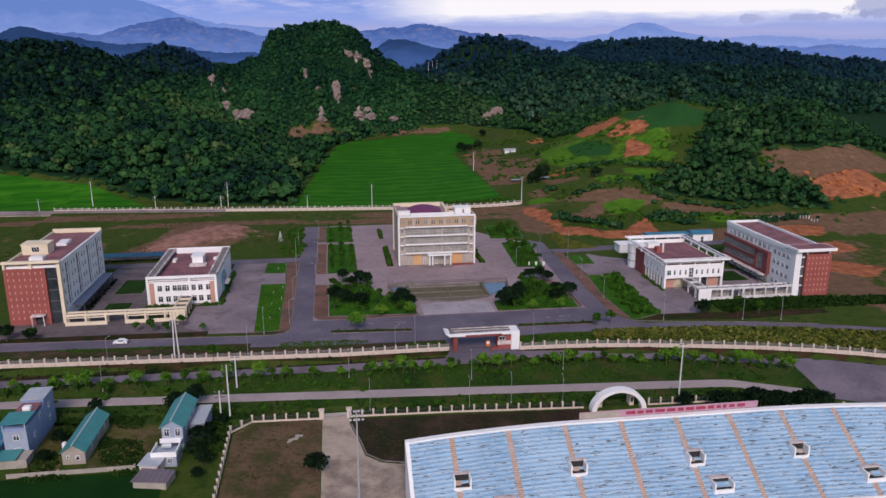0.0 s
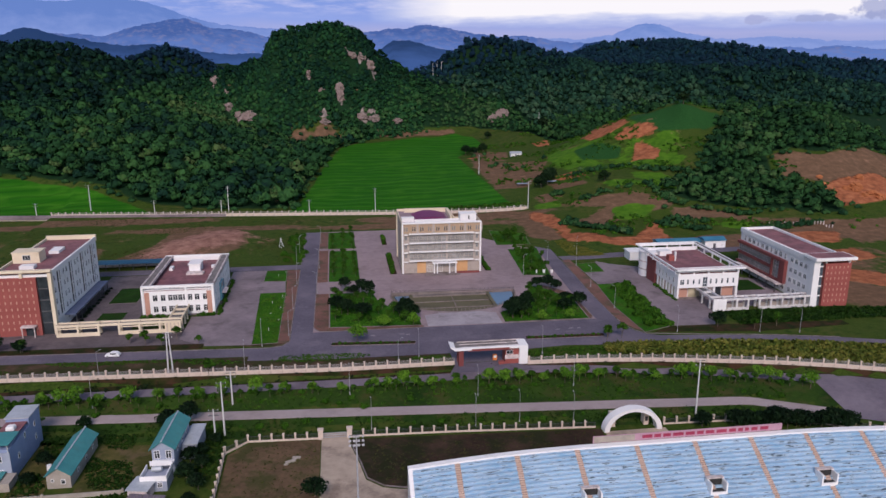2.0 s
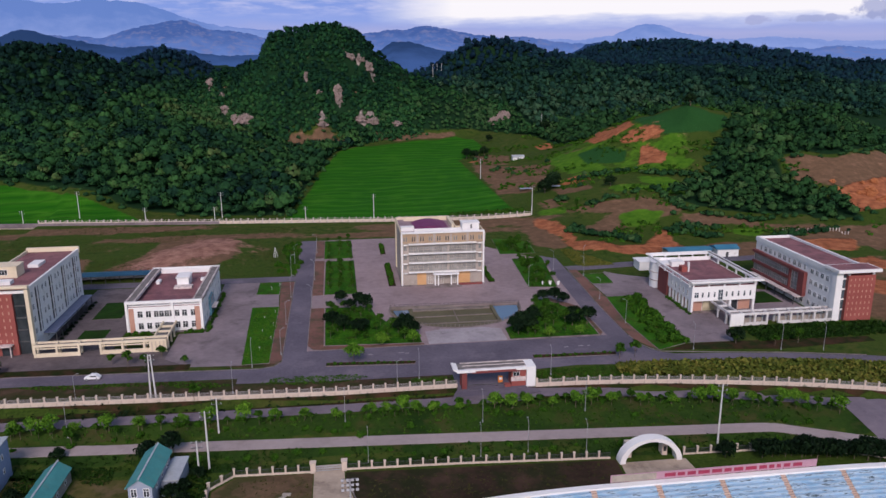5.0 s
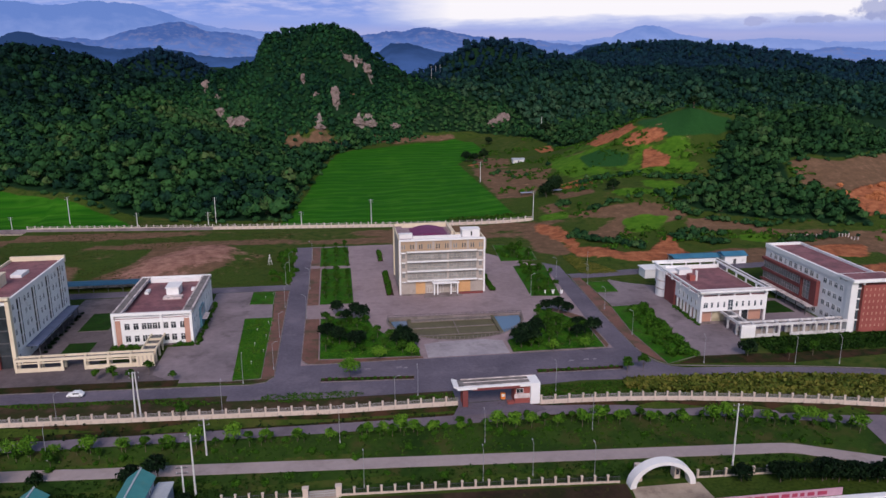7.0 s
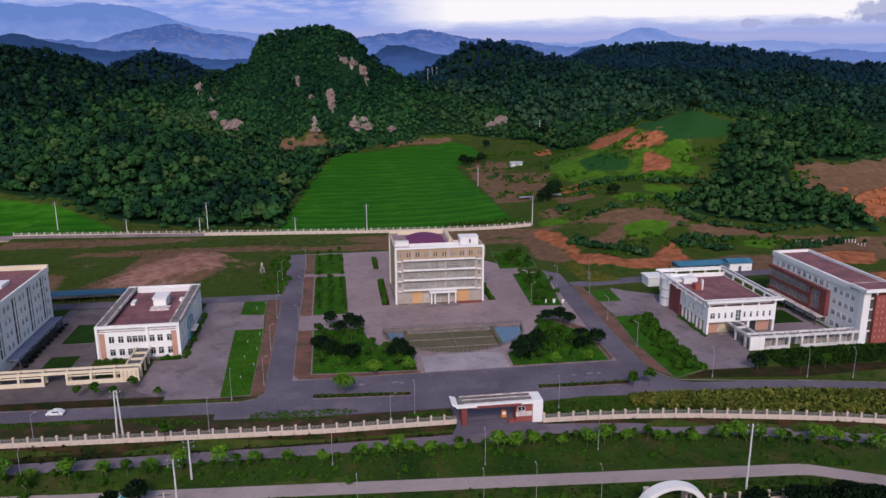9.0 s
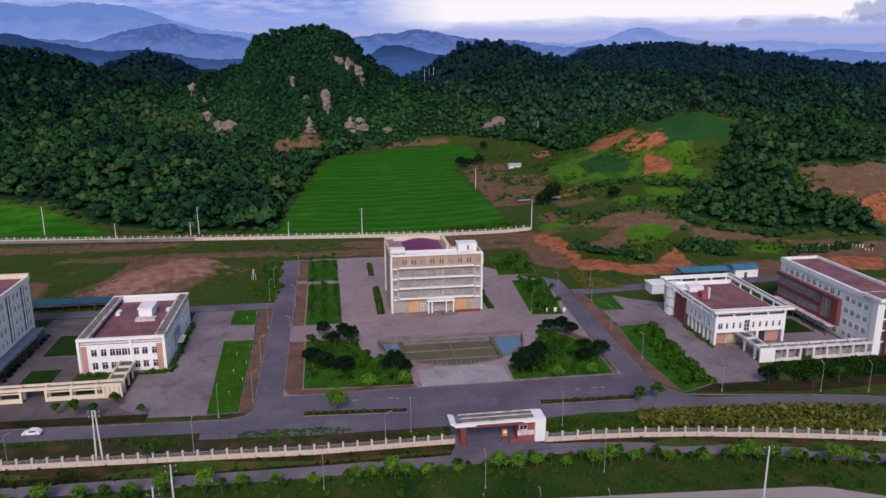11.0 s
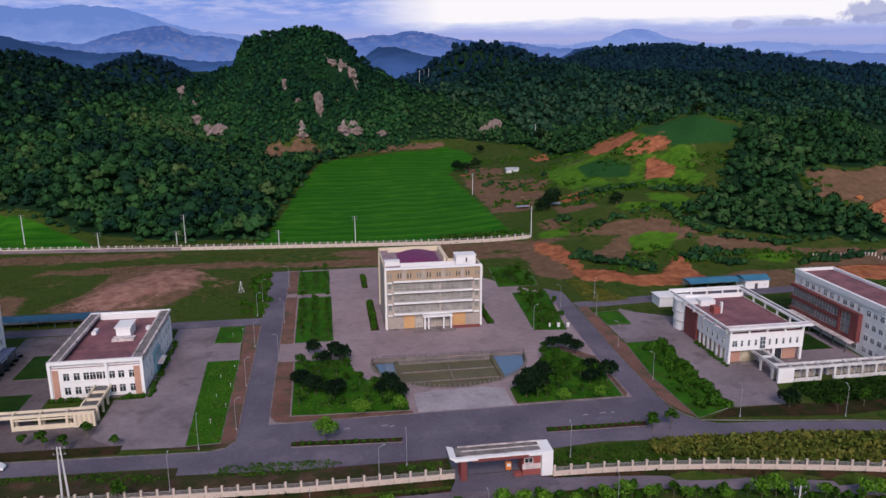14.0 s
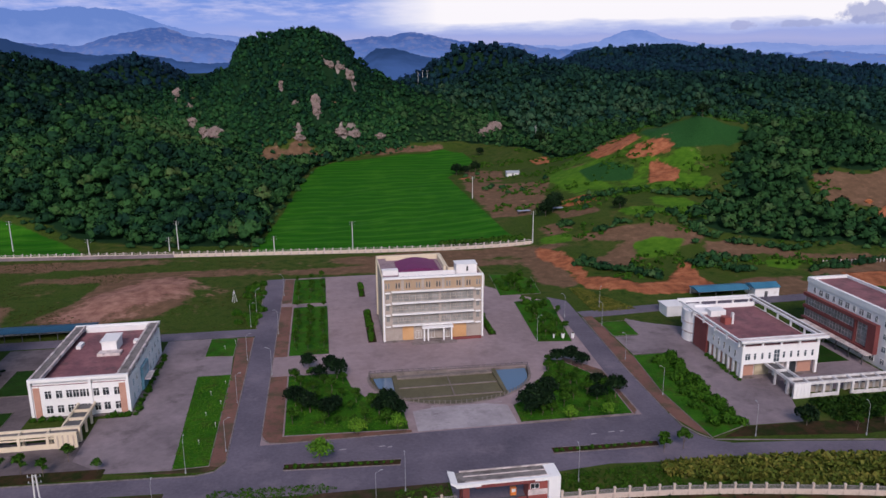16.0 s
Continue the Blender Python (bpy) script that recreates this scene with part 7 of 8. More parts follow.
for i, (x, y, w, h) in enumerate(((17, 700, 9, 5), (26, 702, 7, 5), (32.4, 702.5, 9, 9), (-21.5, 688.5, 5, 9), (4.6, 682, 9, 12), (5.6, 679, 8, 10), (-11, 676, 5, 5), (-92, 692.6, 9, 8), (-82, 687, 10, 8), (-73, 678, 11, 10), (-105.5, 720, 8, 10), (-95, 703, 6, 6), (-8.6, 664.6, 9, 5), (23.6, 676.5, 12, 6), (33.4, 675, 10, 6), (55.4, 687.4, 9, 5), (144.5, 701.8, 10, 11), (155.8, 709, 13, 12), (150, 704, 8, 9), (-121, 702, 4, 5))):
    crag(x, y + 0.9, H(x, y) + h * 0.1, w * 0.46, 3.2, h * 0.48, i * 3.1)
for i in range(16):
    r = random.Random(i + 40)
    x, y = r.uniform(262, 306), r.uniform(362, 392)
    q = r.uniform(1.2, 3.4)
    tagged(crag(x, y, H(x, y) + 0.2, q, q, q * 0.8, i * 1.7), "reddish boulder on bare earth").data.materials[0] = M["clay"]
for x, y, w, d in ((120, 442, 12, 4), (108, 447, 7, 3)):
    s = thing("field_shelter", x, y, H(x, y), "low field shelter with a pale sheet roof", "shelter")
    part("roof", slab([(0, 0), (w, 0.6), (w, d + 0.6), (0, d)], 1.9, 2.0), "pale_blue", s)
    for px, py in ((0.3, 0.3), (w - 0.3, 0.9), (0.3, d - 0.3), (w - 0.3, d + 0.3)):
        part("post", boxes((px - 0.08, px + 0.08, py - 0.08, py + 0.08, -0.4, 1.9)), "dark_metal", s)
shed(128, 552, 8, 5, 2.6, "grey_metal", "small farm hut with a grey sheet roof")

# ---- white planters at the end of the garden strip ----
for x, y, r, h in ((79.0, 281.4, 0.55, 1.5), (82.0, 281.0, 0.55, 1.5), (76.2, 281.8, 0.3, 1.3)):
    pl = thing("planter", x, y, 0.14, "small white round planter at the strip's end", "planter", "white planters")
    part("pot", rod(bmesh.new(), (0, 0, -0.05), (0, 0, h), r * 0.8, r, 14), "white", pl)
    part("soil_fill", rod(bmesh.new(), (0, 0, h - 0.02), (0, 0, h + 0.05), r * 0.85, r * 0.8, 14), "bare_soil", pl)

# ---- broken slabs on the bare plot ----
for x, y, w, d, a in ((-11.7, 160.5, 2.2, 0.9, 20), (-10.4, 162.0, 1.8, 0.8, -15), (-10.9, 161.2, 1.1, 0.7, 60), (-12.6, 159.4, 0.9, 0.5, 10)):
    rb = part("broken_slab", boxes((-w / 2, w / 2, -d / 2, d / 2, -0.1, 0.24), bevel=0.06), "grey_block")
    rb.matrix_basis = pose(x, y, -3.93, 3, -4, a)
    tagged(rb, "pale broken concrete slab on the bare plot", "rubble", "rubble")

# ---- worn road marks before the plots ----
for x, y, w in ((6.7, 224.2, 0.7), (9.8, 224.2, 0.9), (18.6, 224.2, 0.8), (20.3, 223.6, 0.6), (67.0, 221.6, 0.8), (71.4, 221.9, 0.9), (73.9, 221.8, 0.6)):
    flat("road_mark", [(x - w, y - 0.25), (x + w, y - 0.15), (x + w * 0.8, y + 0.25), (x - w * 0.6, y + 0.2)], 0.058, "paving_white", "worn white mark on the asphalt", "marking", thick=0.01)

# ---- plants ----
def quad_mesh(name, verts, material):
    """A mesh of loose quads from an array of shape (n, 4, 3)."""
    n = len(verts)
    me = bpy.data.meshes.new(name)
    me.vertices.add(n * 4)
    me.vertices.foreach_set("co", verts.reshape(-1).astype(np.float32))
    me.loops.add(n * 4)
    me.loops.foreach_set("vertex_index", np.arange(n * 4, dtype=np.int32))
    me.polygons.add(n)
    me.polygons.foreach_set("loop_start", np.arange(0, n * 4, 4, dtype=np.int32))
    me.update(calc_edges=True)
    me.materials.append(M[material])
    return me


def leaf_quads(centres, radii, count, size, rng, low=-0.35, jitter=0.55):
    """Leaf clumps scattered over the shells of crowns: quads that look outward, unevenly."""
    n = len(centres)
    d = rng.normal(size=(n, count, 3))
    d[..., 2] = np.where(d[..., 2] < low, -d[..., 2] * 0.7, d[..., 2])
    d /= np.linalg.norm(d, axis=-1, keepdims=True)
    shell = rng.uniform(0.62, 1.06, (n, count, 1)) * (1 + 0.22 * np.sin(d[..., :1] * 5 + centres[:, None, :1]) * np.cos(d[..., 1:2] * 4 + centres[:, None, 1:2]))
    p = centres[:, None] + d * shell * radii[:, None]
    nrm = d + rng.normal(scale=jitter, size=d.shape)
    nrm /= np.linalg.norm(nrm, axis=-1, keepdims=True)
    t = np.cross(nrm, rng.normal(size=d.shape))
    t /= np.linalg.norm(t, axis=-1, keepdims=True) + 1e-9
    b = np.cross(nrm, t)
    s = (size * rng.uniform(0.55, 1.3, (n, count)) * (radii.mean(-1)[:, None] / np.median(radii)) ** 0.7)[..., None]
    k = 0.62 * s
    bend = nrm * s * 0.25
    return np.stack([p - t * s - bend, p - b * k, p + t * s - bend, p + b * k], axis=-2).reshape(-1, 4, 3)


def tree_proto(name, x, y, label, category, group, h, trunk_h, r, leafmat, seed, lumps=7, count=75, size=0.34, trunk_r=0.14):
    rng = np.random.RandomState(seed)
    t = thing(name, x, y, H(x, y), label, category, group)
    bm = rod(bmesh.new(), (0, 0, -0.2), (0.08, 0.04, trunk_h), trunk_r, trunk_r * 0.6, 7)
    cs, rs = [], []
    for i in range(lumps):
        a = 6.283 * i / lumps + rng.uniform(-0.4, 0.4)
        q = r * rng.uniform(0.25, 0.62) * (0 if i == 0 else 1)
        c = (q * math.cos(a), q * math.sin(a), trunk_h + (h - trunk_h) * (rng.uniform(0.2, 0.62) if i else 0.68))
        rod(bm, (0.08, 0.04, trunk_h * rng.uniform(0.75, 0.98)), c, trunk_r * 0.45, trunk_r * 0.15, 5)
        cs.append(c)
        k = r * rng.uniform(0.42, 0.62)
        rs.append((k, k, k * rng.uniform(0.7, 0.95)))
    part("trunk", bm, "trunk", t, "grey-brown trunk and limbs")
    crown = new("crown", quad_mesh("crown", leaf_quads(np.array(cs), np.array(rs), count, size, rng, -0.8), leafmat))
    crown.parent = t
    return t


def plant(proto_list, spots, rng, lift=0.0, lo=0.8, hi=1.2):
    for x, y in spots:
        p = proto_list[rng.randint(len(proto_list))]
        s = rng.uniform(lo, hi)
        m = pose(x, y, H(x, y) + lift, 0, 0, rng.uniform(0, 360)) @ Matrix.Diagonal((s, s, s * rng.uniform(0.9, 1.1), 1))
        copy_thing(p, m)


rng = np.random.RandomState(11)
# dark garden trees on the two lawns
dark = [tree_proto("tree", x, y, "dark green rounded garden tree on the lawn", "tree", "garden trees", 5.6, 1.8, 2.9, "leaf_dark", 20 + i, 8, 110, 0.36) for i, (x, y) in enumerate(((2.5, 243.5), (7.0, 240.5)))]
plant(dark, ((8.5, 243.5), (19.2, 239.4), (22.2, 237.8), (24.0, 236.6), (21.0, 240.8), (2.0, 270.2), (8.0, 268.4), (5.0, 262.6), (-1.0, 247.6), (9.6, 263.0), (54.8, 236.2), (57.8, 238.6), (60.4, 236.6), (58.6, 233.8), (62.0, 240.8), (71.0, 262.0), (77.4, 259.0), (75.0, 261.2), (74.0, 238.2), (79.0, 238.6), (76.4, 244.4), (55.4, 233.0)), rng, 0.1, 0.75, 1.12)
# small light trees
light = [tree_proto("tree", x, y, "young street tree with bright green leaves", "tree", "street trees", 5.0, 1.9, 2.5, "leaf_light", 40 + i, 7, 80, 0.3, 0.09) for i, (x, y) in enumerate(((-65.9, 191.2), (-52.7, 190.6), (-21.6, 190.8)))]
plant(light, ((-60.5, 190.8), (-46, 190.4), (-14.8, 190), (-7.4, 190), (-0.2, 188.8), (8.2, 189.2), (16, 190.2), (19, 189.6), (23.5, 188.8), (38.6, 188.5), (46.8, 188), (58.9, 187), (63, 187.4), (75.3, 185.8), (90.2, 183.9), (93.4, 184.0), (103, 182.2), (110.3, 180.6), (113, 180.0), (115.5, 179.6), (121.4, 174.4), (-36, 190.8), (-74, 191.6), (-84, 192), (-92, 192.4), (-104, 192.6), (53, 187.6), (83, 184.8), (30, 188.4), (-30, 190.9), (-70, 191.4), (12, 189.6), (43, 188.2), (68, 186.6), (98, 183.2)), rng, 0, 0.62, 1.0)
plant(light, ((4.9, 219.0),), rng, 0.1, 1.25, 1.3)
plant(light, ((13.5, 229.8), (22.8, 230.0), (63.8, 228.4), (73.5, 228.8)), rng, 0.1, 0.6, 1.0)
LAWN_TREES = ((1.5, 251), (8, 254), (14, 247), (15.5, 236), (66, 245), (69, 252), (58, 232), (64.5, 235.5), (0, 258), (11, 259), (6, 236), (-1.5, 238), (68, 239), (72, 248), (66.5, 256), (70, 233), (76, 234))
# slim young trees in the garden strips
slim = [tree_proto("tree", x, y, "slim young tree in a garden strip", "tree", "strip trees", 3.8, 1.5, 1.3, "leaf_mid", 60 + i, 5, 70, 0.26, 0.07) for i, (x, y) in enumerate(((-2.4, 314), (2.0, 309)))]
strip_spots = [(x + rng.uniform(-0.5, 0.5), y + rng.uniform(-1, 1)) for x in (-2.2, 1.8, 6.0) for y in np.arange(285, 325, 6.2)] + [(x + rng.uniform(-0.5, 0.5), y + rng.uniform(-1, 1)) for x in (-3, 1.8, 6.0) for y in np.arange(333, 358, 8)]
plant(slim, strip_spots, rng, 0.1, 0.6, 1.15)
plant(slim, LAWN_TREES, rng, 0.1, 0.7, 1.2)
plant(slim, [(x + rng.uniform(-1.5, 1.5), float(service_y(x)) - 4.0 - 1.6 * rng.rand()) for x in np.arange(-112, 122, 3.7)], rng, 0, 0.6, 1.05)
plot_tree = [tree_proto("tree", x, y, "leafy green tree on the lawn plot", "tree", "plot trees", 4.6, 1.6, 1.9, "leaf_mid", 160 + i, 6, 80, 0.3, 0.08) for i, (x, y) in enumerate(((4.0, 248.0), (67.0, 242.0)))]
plant(plot_tree, ((0.5, 244), (3.2, 255), (6.2, 259.5), (10.5, 250.5), (12.5, 243), (17.5, 243.5), (9.0, 236.2), (13.0, 233.8), (-1.6, 262.5), (2.8, 264), (8.0, 246), (20.5, 234.2), (61, 245), (64, 249), (69.5, 246), (73.5, 252.5), (70.5, 257.5), (66, 232.2), (75.5, 248), (77.5, 241.5), (60.5, 232.4), (72.5, 241.5), (68.5, 262.5)), rng, 0.1, 0.5, 1.0)
plant(slim, [(73 + 12 * rng.rand() * 0.9 + 0.05 * k, 282 + k * 2.4) for k in range(15)] + [(72 + 13 * rng.rand(), 329 + k * 2.0) for k in range(10)], rng, 0.1, 0.6, 1.1)
plant(slim, [(-48.7, 229), (-41.5, 224), (-56.9, 225), (-61.7, 226.8), (-98, 224.8), (-90.5, 224.4), (-52, 223.4), (117.5, 217), (127.6, 213), (136, 214.6), (80, 212.6), (84, 211.6), (79.2, 211.0), (-35, 200.6), (-60, 187)], rng, 0.0, 0.9, 1.4)
plant(dark, [(-98, 224.6), (-91, 224.2), (117.5, 217.0), (-61.0, 181.5), (-41, 178.5), (-6.0, 146), (86, 163), (101, 161.5), (104, 160.8), (107, 160.6), (109.5, 160), (112, 159.6), (98, 161.8), (-36.5, 181)], rng, -0.3, 0.6, 1.0)
plant(dark, [(-30.5, 160), (-31.5, 166), (-30, 152), (-31, 147), (-33.6, 163.5), (-29.4, 171), (-64.5, 166), (-65.5, 158.5), (-33, 156)], rng, -0.2, 0.5, 0.85)


def bush_proto(x, y, label, r, leafmat, seed):
    rs = np.random.RandomState(seed)
    b = thing("bush", x, y, H(x, y), label, "bush", "bushes")
    c = np.array([(rs.uniform(-0.5, 0.5) * r, rs.uniform(-0.5, 0.5) * r, r * rs.uniform(0.25, 0.6)) for _ in range(4)])
    ra = np.array([(r * 0.62, r * 0.62, r * 0.55)] * 4)
    f = new("foliage", quad_mesh("foliage", leaf_quads(c, ra, 80, 0.22 * r, rs, -0.9), leafmat))
    f.parent = b
    st = bmesh.new()
    for k in range(3):
        rod(st, (0.1 * k - 0.1, 0, -0.2), (0.3 * k - 0.3, 0.2 * k - 0.2, r * 0.6), 0.05, 0.02, 5)
    part("stems", st, "trunk", b)
    return b


bushes = [bush_proto(x, y, "leafy green bush on the verge", 1.7, "leaf_bush", 80 + i) for i, (x, y) in enumerate(((96.4, 230), (97.2, 238)))]
plant(bushes, [(96.6 + 0.18 * k + 2.2 * rng.rand(), 222 + 4.0 * k) for k in range(10)] + [(100.0 + 0.05 * k + 3.0 * rng.rand(), 220.5 + 1.15 * k) for k in range(37)], rng, 0.1, 0.65, 1.3)
plant(bushes, [(72 + 0.12 * k + 8 * rng.rand(), 281 + 1.5 * k) for k in range(24)] + [(71 + 14 * rng.rand(), 327 + 1.0 * k) for k in range(24)], rng, 0.1, 0.5, 1.0)
plant(bushes, [(20.8 + rng.uniform(-0.5, 0.5), y) for y in np.arange(289, 317, 1.8)] + [(58.4 + rng.uniform(-0.5, 0.5), y) for y in np.arange(289, 311, 2.0)] + [(20.2, y) for y in np.arange(335, 351, 2.2)], rng, 0.1, 0.45, 0.75)
plant(bushes, [(-39.6 + rng.uniform(-0.3, 0.3), y) for y in np.arange(250, 288, 2.6)] + [(x, 249.6) for x in np.arange(-46, -40, 1.6)] + [(x, 250.2) for x in np.arange(-63, -53, 2.0)], rng, 0.0, 0.4, 0.7)
plant(bushes, [(x, 218.4 - 0.075 * (x + 2.8)) for x in np.arange(-2, 21.5, 1.7)] + [(x, 215.3) for x in np.arange(56, 79, 1.7)], rng, 0.15, 0.25, 0.42)
plant(bushes, [(115.4 + rng.uniform(-0.3, 0.3), y) for y in np.arange(243, 262, 1.9)], rng, 0.0, 0.35, 0.6)
plant(bushes, [(-14.6 - 8 * rng.rand(), 310 + 2.4 * k) for k in range(20)], rng, -0.2, 0.8, 1.5)


plant(dark, [(94, 161.6), (96.5, 161.8), (99.5, 161.4), (103, 160.6), (105.5, 160.9), (108.5, 159.8), (110.6, 159.2), (114, 158.2), (116.5, 157.2), (119, 156.4), (106, 159.6)], rng, -0.3, 0.8, 1.15)
plant(bushes, [(x + rng.uniform(-1, 1), float(service_y(x)) - 2.6 - 9 * rng.rand() ** 2) for x in np.arange(-110, 118, 3.1)], rng, -0.1, 0.35, 0.75)
plant(bushes, [(x + rng.uniform(-1, 1), float(low_road_y(x)) - 3.4 - 2 * rng.rand()) for x in np.arange(-30, 104, 5.3)], rng, -0.1, 0.35, 0.7)

# added row of sunken dark crowns, standing for shade and bikes below the canopy
plant(dark, [(-82.6 + rng.uniform(-0.3, 0.3), y) for y in np.arange(250, 286, 3.4)], rng, -1.2, 0.3, 0.42)


def tufts(name, label, spots, size, leafmat, seed, count=7, spread=0.6, category="undergrowth"):
    """Low growth over an area, as one object."""
    rs = np.random.RandomState(seed)
    xy = np.array(spots)
    c = np.stack([xy[:, 0], xy[:, 1], height(xy[:, 0], xy[:, 1]) + size * 0.25], -1)
    k = size * rs.uniform(0.5, 1.3, len(xy))
    q = leaf_quads(c, np.stack([k * spread, k * spread, k * 0.7], -1), count, size * 0.42, rs, -0.2)
    return tagged(new(name, quad_mesh(name, q, leafmat)), label, category, kind="stuff")


def scatter(n, x0, x1, y0, y1, keep, seed):
    rs = np.random.RandomState(seed)
    x, y = rs.uniform(x0, x1, n), rs.uniform(y0, y1, n)
    k = keep(x, y)
    return np.stack([x[k], y[k]], -1)


med = scatter(9000, -200, 118, 172, 198, lambda x, y: (y < service_y(x) - 2.3) & (y > low_road_y(x) + 2.7), 1)
tufts("verge_growth", "dense low weeds on the green verge between roads", med[::2], 0.5, "leaf_mid", 2, 7, 0.9)
bank = scatter(5000, -120, 112, 158, 182, lambda x, y: (y < low_road_y(x) - 2.6) & (y > 171.2 - 0.065 * x) & ((x < -6) | (x > 3)), 3)
tufts("bank_growth", "dense weeds on the bank below the road", bank, 0.55, "leaf_veg", 4, 7, 0.9)
inner = scatter(8000, -120, 31, 198, 216, lambda x, y: (y > fence_y(x) + 0.6) & (y < 211.6 - 0.05 * (x + 14)), 5)
tufts("fence_growth", "patchy weeds inside the front fence", inner[waves(inner[:, 0], inner[:, 1] * 3, 40, 18) > 0.22], 0.42, "leaf_mid", 6, 7, 1.0)
ditch = scatter(2600, -200, 130, 180, 205, lambda x, y: (y < fence_y(x) - 0.4) & (y > service_y(x) + 2.0), 7)
tufts("ditch_growth", "dark weeds in the ditch below the fence", ditch, 0.6, "leaf_dark", 8, 7, 0.8)
rs_w = np.random.RandomState(16)
waste = scatter(9000, -150, -18, 308, 412, lambda x, y: (gauss(x, y, -62, 340, 22, 18) + gauss(x, y, -56, 360, 18, 16) < 0.4) & (y < 398 - 0.08 * x), 9)
waste = waste[waves(waste[:, 0], waste[:, 1], 50, 17) + rs_w.normal(scale=0.4, size=len(waste)) > 0.1]
tufts("waste_growth", "rough grass and weeds on waste ground", waste, 0.32, "leaf_waste", 10, 7, 1.2)
south = scatter(3500, -68, -27, 150, 178, lambda x, y: (y < low_road_y(x) - 3) & ~((x > -61.5) & (x < -55.6) & (y > 155)) & ~((x > -41.6) & (x < -32) & (y > 150)) & ~((x > -44) & (y < 156)) & ((waves(x, y, 14, 19) > 0.05) | (x > -32)), 12)
tufts("yard_growth", "weeds and garden plants between the houses", south, 0.55, "leaf_veg", 13, 8, 0.9)
plots = scatter(1500, -24, 60, 140, 168, lambda x, y: ((x < -6) | ((x > 6) & (y > 149) & (y < 165))), 14)
tufts("plot_growth", "sparse weeds on bare plots", plots, 0.3, "leaf_waste", 15, 6, 1.2)


def on_plots(x, y):
    return np.maximum.reduce([inside(x, y, p) for p in (PLOT_WEST, PLOT_EAST)]) > 0.4


lg = scatter(5000, -4, 81, 229, 267, on_plots, 81)
tufts("lawn_growth", "uneven tall grass on the lawn plots", lg, 0.38, "leaf_lawn", 82, 6, 1.1)
sg = scatter(5000, -5, 106, 215, 361, lambda x, y: ((x > -3.8) & (x < 7.4) & (y > 281.4) & ((y < 325) | (y > 330))) | ((x > 93.5) & (x < 104) & (y > 219.5) & (y < 263)), 83)
tufts("strip_growth", "uneven tall grass in the garden strips", sg, 0.42, "leaf_lawn", 84, 6, 1.1)
wg = scatter(1500, -27, -18.6, 222, 270, lambda x, y: x > -26 - (y - 222) * 0.04, 85)
tufts("verge_lawn_growth", "uneven grass on the long lawn", wg, 0.34, "leaf_lawn", 86, 6, 1.1)


def maize_rows():
    rs = np.random.RandomState(21)
    out = []
    for x in np.arange(76, 168, 0.42):
        top = np.interp(x, [60, 66] + [p[0] for p in EAST_ROAD[1:4]] + [175], [206.4, 206.4] + [p[1] - 4.0 for p in EAST_ROAD[1:4]] + [188]) 
        y = float(fence_y(x)) + 3.4 + 0.8 * math.sin(x * 0.35) + 2.5 * max(0.0, (96 - x) / 20)
        while y < top:
            out.append((x + rs.uniform(-0.15, 0.15), y))
            y += 0.85
    return np.array(out)


mz = maize_rows()
mz_c = np.stack([mz[:, 0], mz[:, 1], np.full(len(mz), 0.85)], -1)
rs_ = np.random.RandomState(22)
mq = leaf_quads(mz_c, np.stack([np.full(len(mz), 0.32), np.full(len(mz), 0.32), rs_.uniform(0.7, 1.05, len(mz))], -1), 6, 0.42, rs_, -1.0, 0.8)
tagged(new("maize", quad_mesh("maize", mq, "leaf_corn")), "ripening yellow-green maize in rows along the fence", "crop", kind="stuff")
fw = scatter(6500, 53, 168, 184, 209, lambda x, y: (y > fence_y(x) + 0.6) & ((y < fence_y(x) + 4.2) | (x < 84)) & (y < np.interp(x, [53, 66] + [p[0] for p in EAST_ROAD[1:4]], [206.2, 206.8] + [p[1] - 4.0 for p in EAST_ROAD[1:4]])) & (waves(x, y * 2, 20, 27) > -0.6), 28)
tufts("fence_weeds", "green weeds between the fence and the maize", fw, 0.5, "leaf_mid", 29, 7, 0.9)
gx_ = scatter(5200, 126, 200, 205, 233, lambda x, y: (y > 217.6) & (y < 229.0) & (y < 232 - 0.1 * (x - 126)) & (x < 190), 23)
tufts("vegetable_rows", "dense dark green vegetable plot before the block", gx_, 0.9, "leaf_veg", 24, 8, 0.7, "crop")
ev = scatter(2600, 95, 112, 303, 330, lambda x, y: (x < 112 - (y - 303) * 0.4) & (x > 97), 25)
tufts("maize_patch", "yellowing maize patch beside the lane", ev, 0.5, "leaf_corn", 26, 6, 0.9, "crop")


# ---- woods ----
def grid_spots(x0, x1, y0, y1, step, seed):
    rs = np.random.RandomState(seed)
    x, y = np.meshgrid(np.arange(x0, x1, step), np.arange(y0, y1, step))
    return (x + rs.uniform(-0.45, 0.45, x.shape) * step).ravel(), (y + rs.uniform(-0.45, 0.45, y.shape) * step).ravel()


def open_rock(x, y):
    free = np.ones(x.shape, bool)
    for cx, cy, rx, ry in CLIFFS:
        free &= np.hypot((x - cx) / (rx * 0.9), (y - cy + 2) / (ry + 2)) > 1.0
    return free


def ball_template(level):
    bm = bmesh.new()
    bmesh.ops.create_icosphere(bm, subdivisions=level, radius=1)
    v = np.array([q.co[:] for q in bm.verts])
    v = v @ np.array(Matrix.Rotation(0.62, 3, "X") @ Matrix.Rotation(0.37, 3, "Y")).T
    f = np.array([[q.index for q in t.verts] for t in bm.faces])
    bm.free()
    return v, f


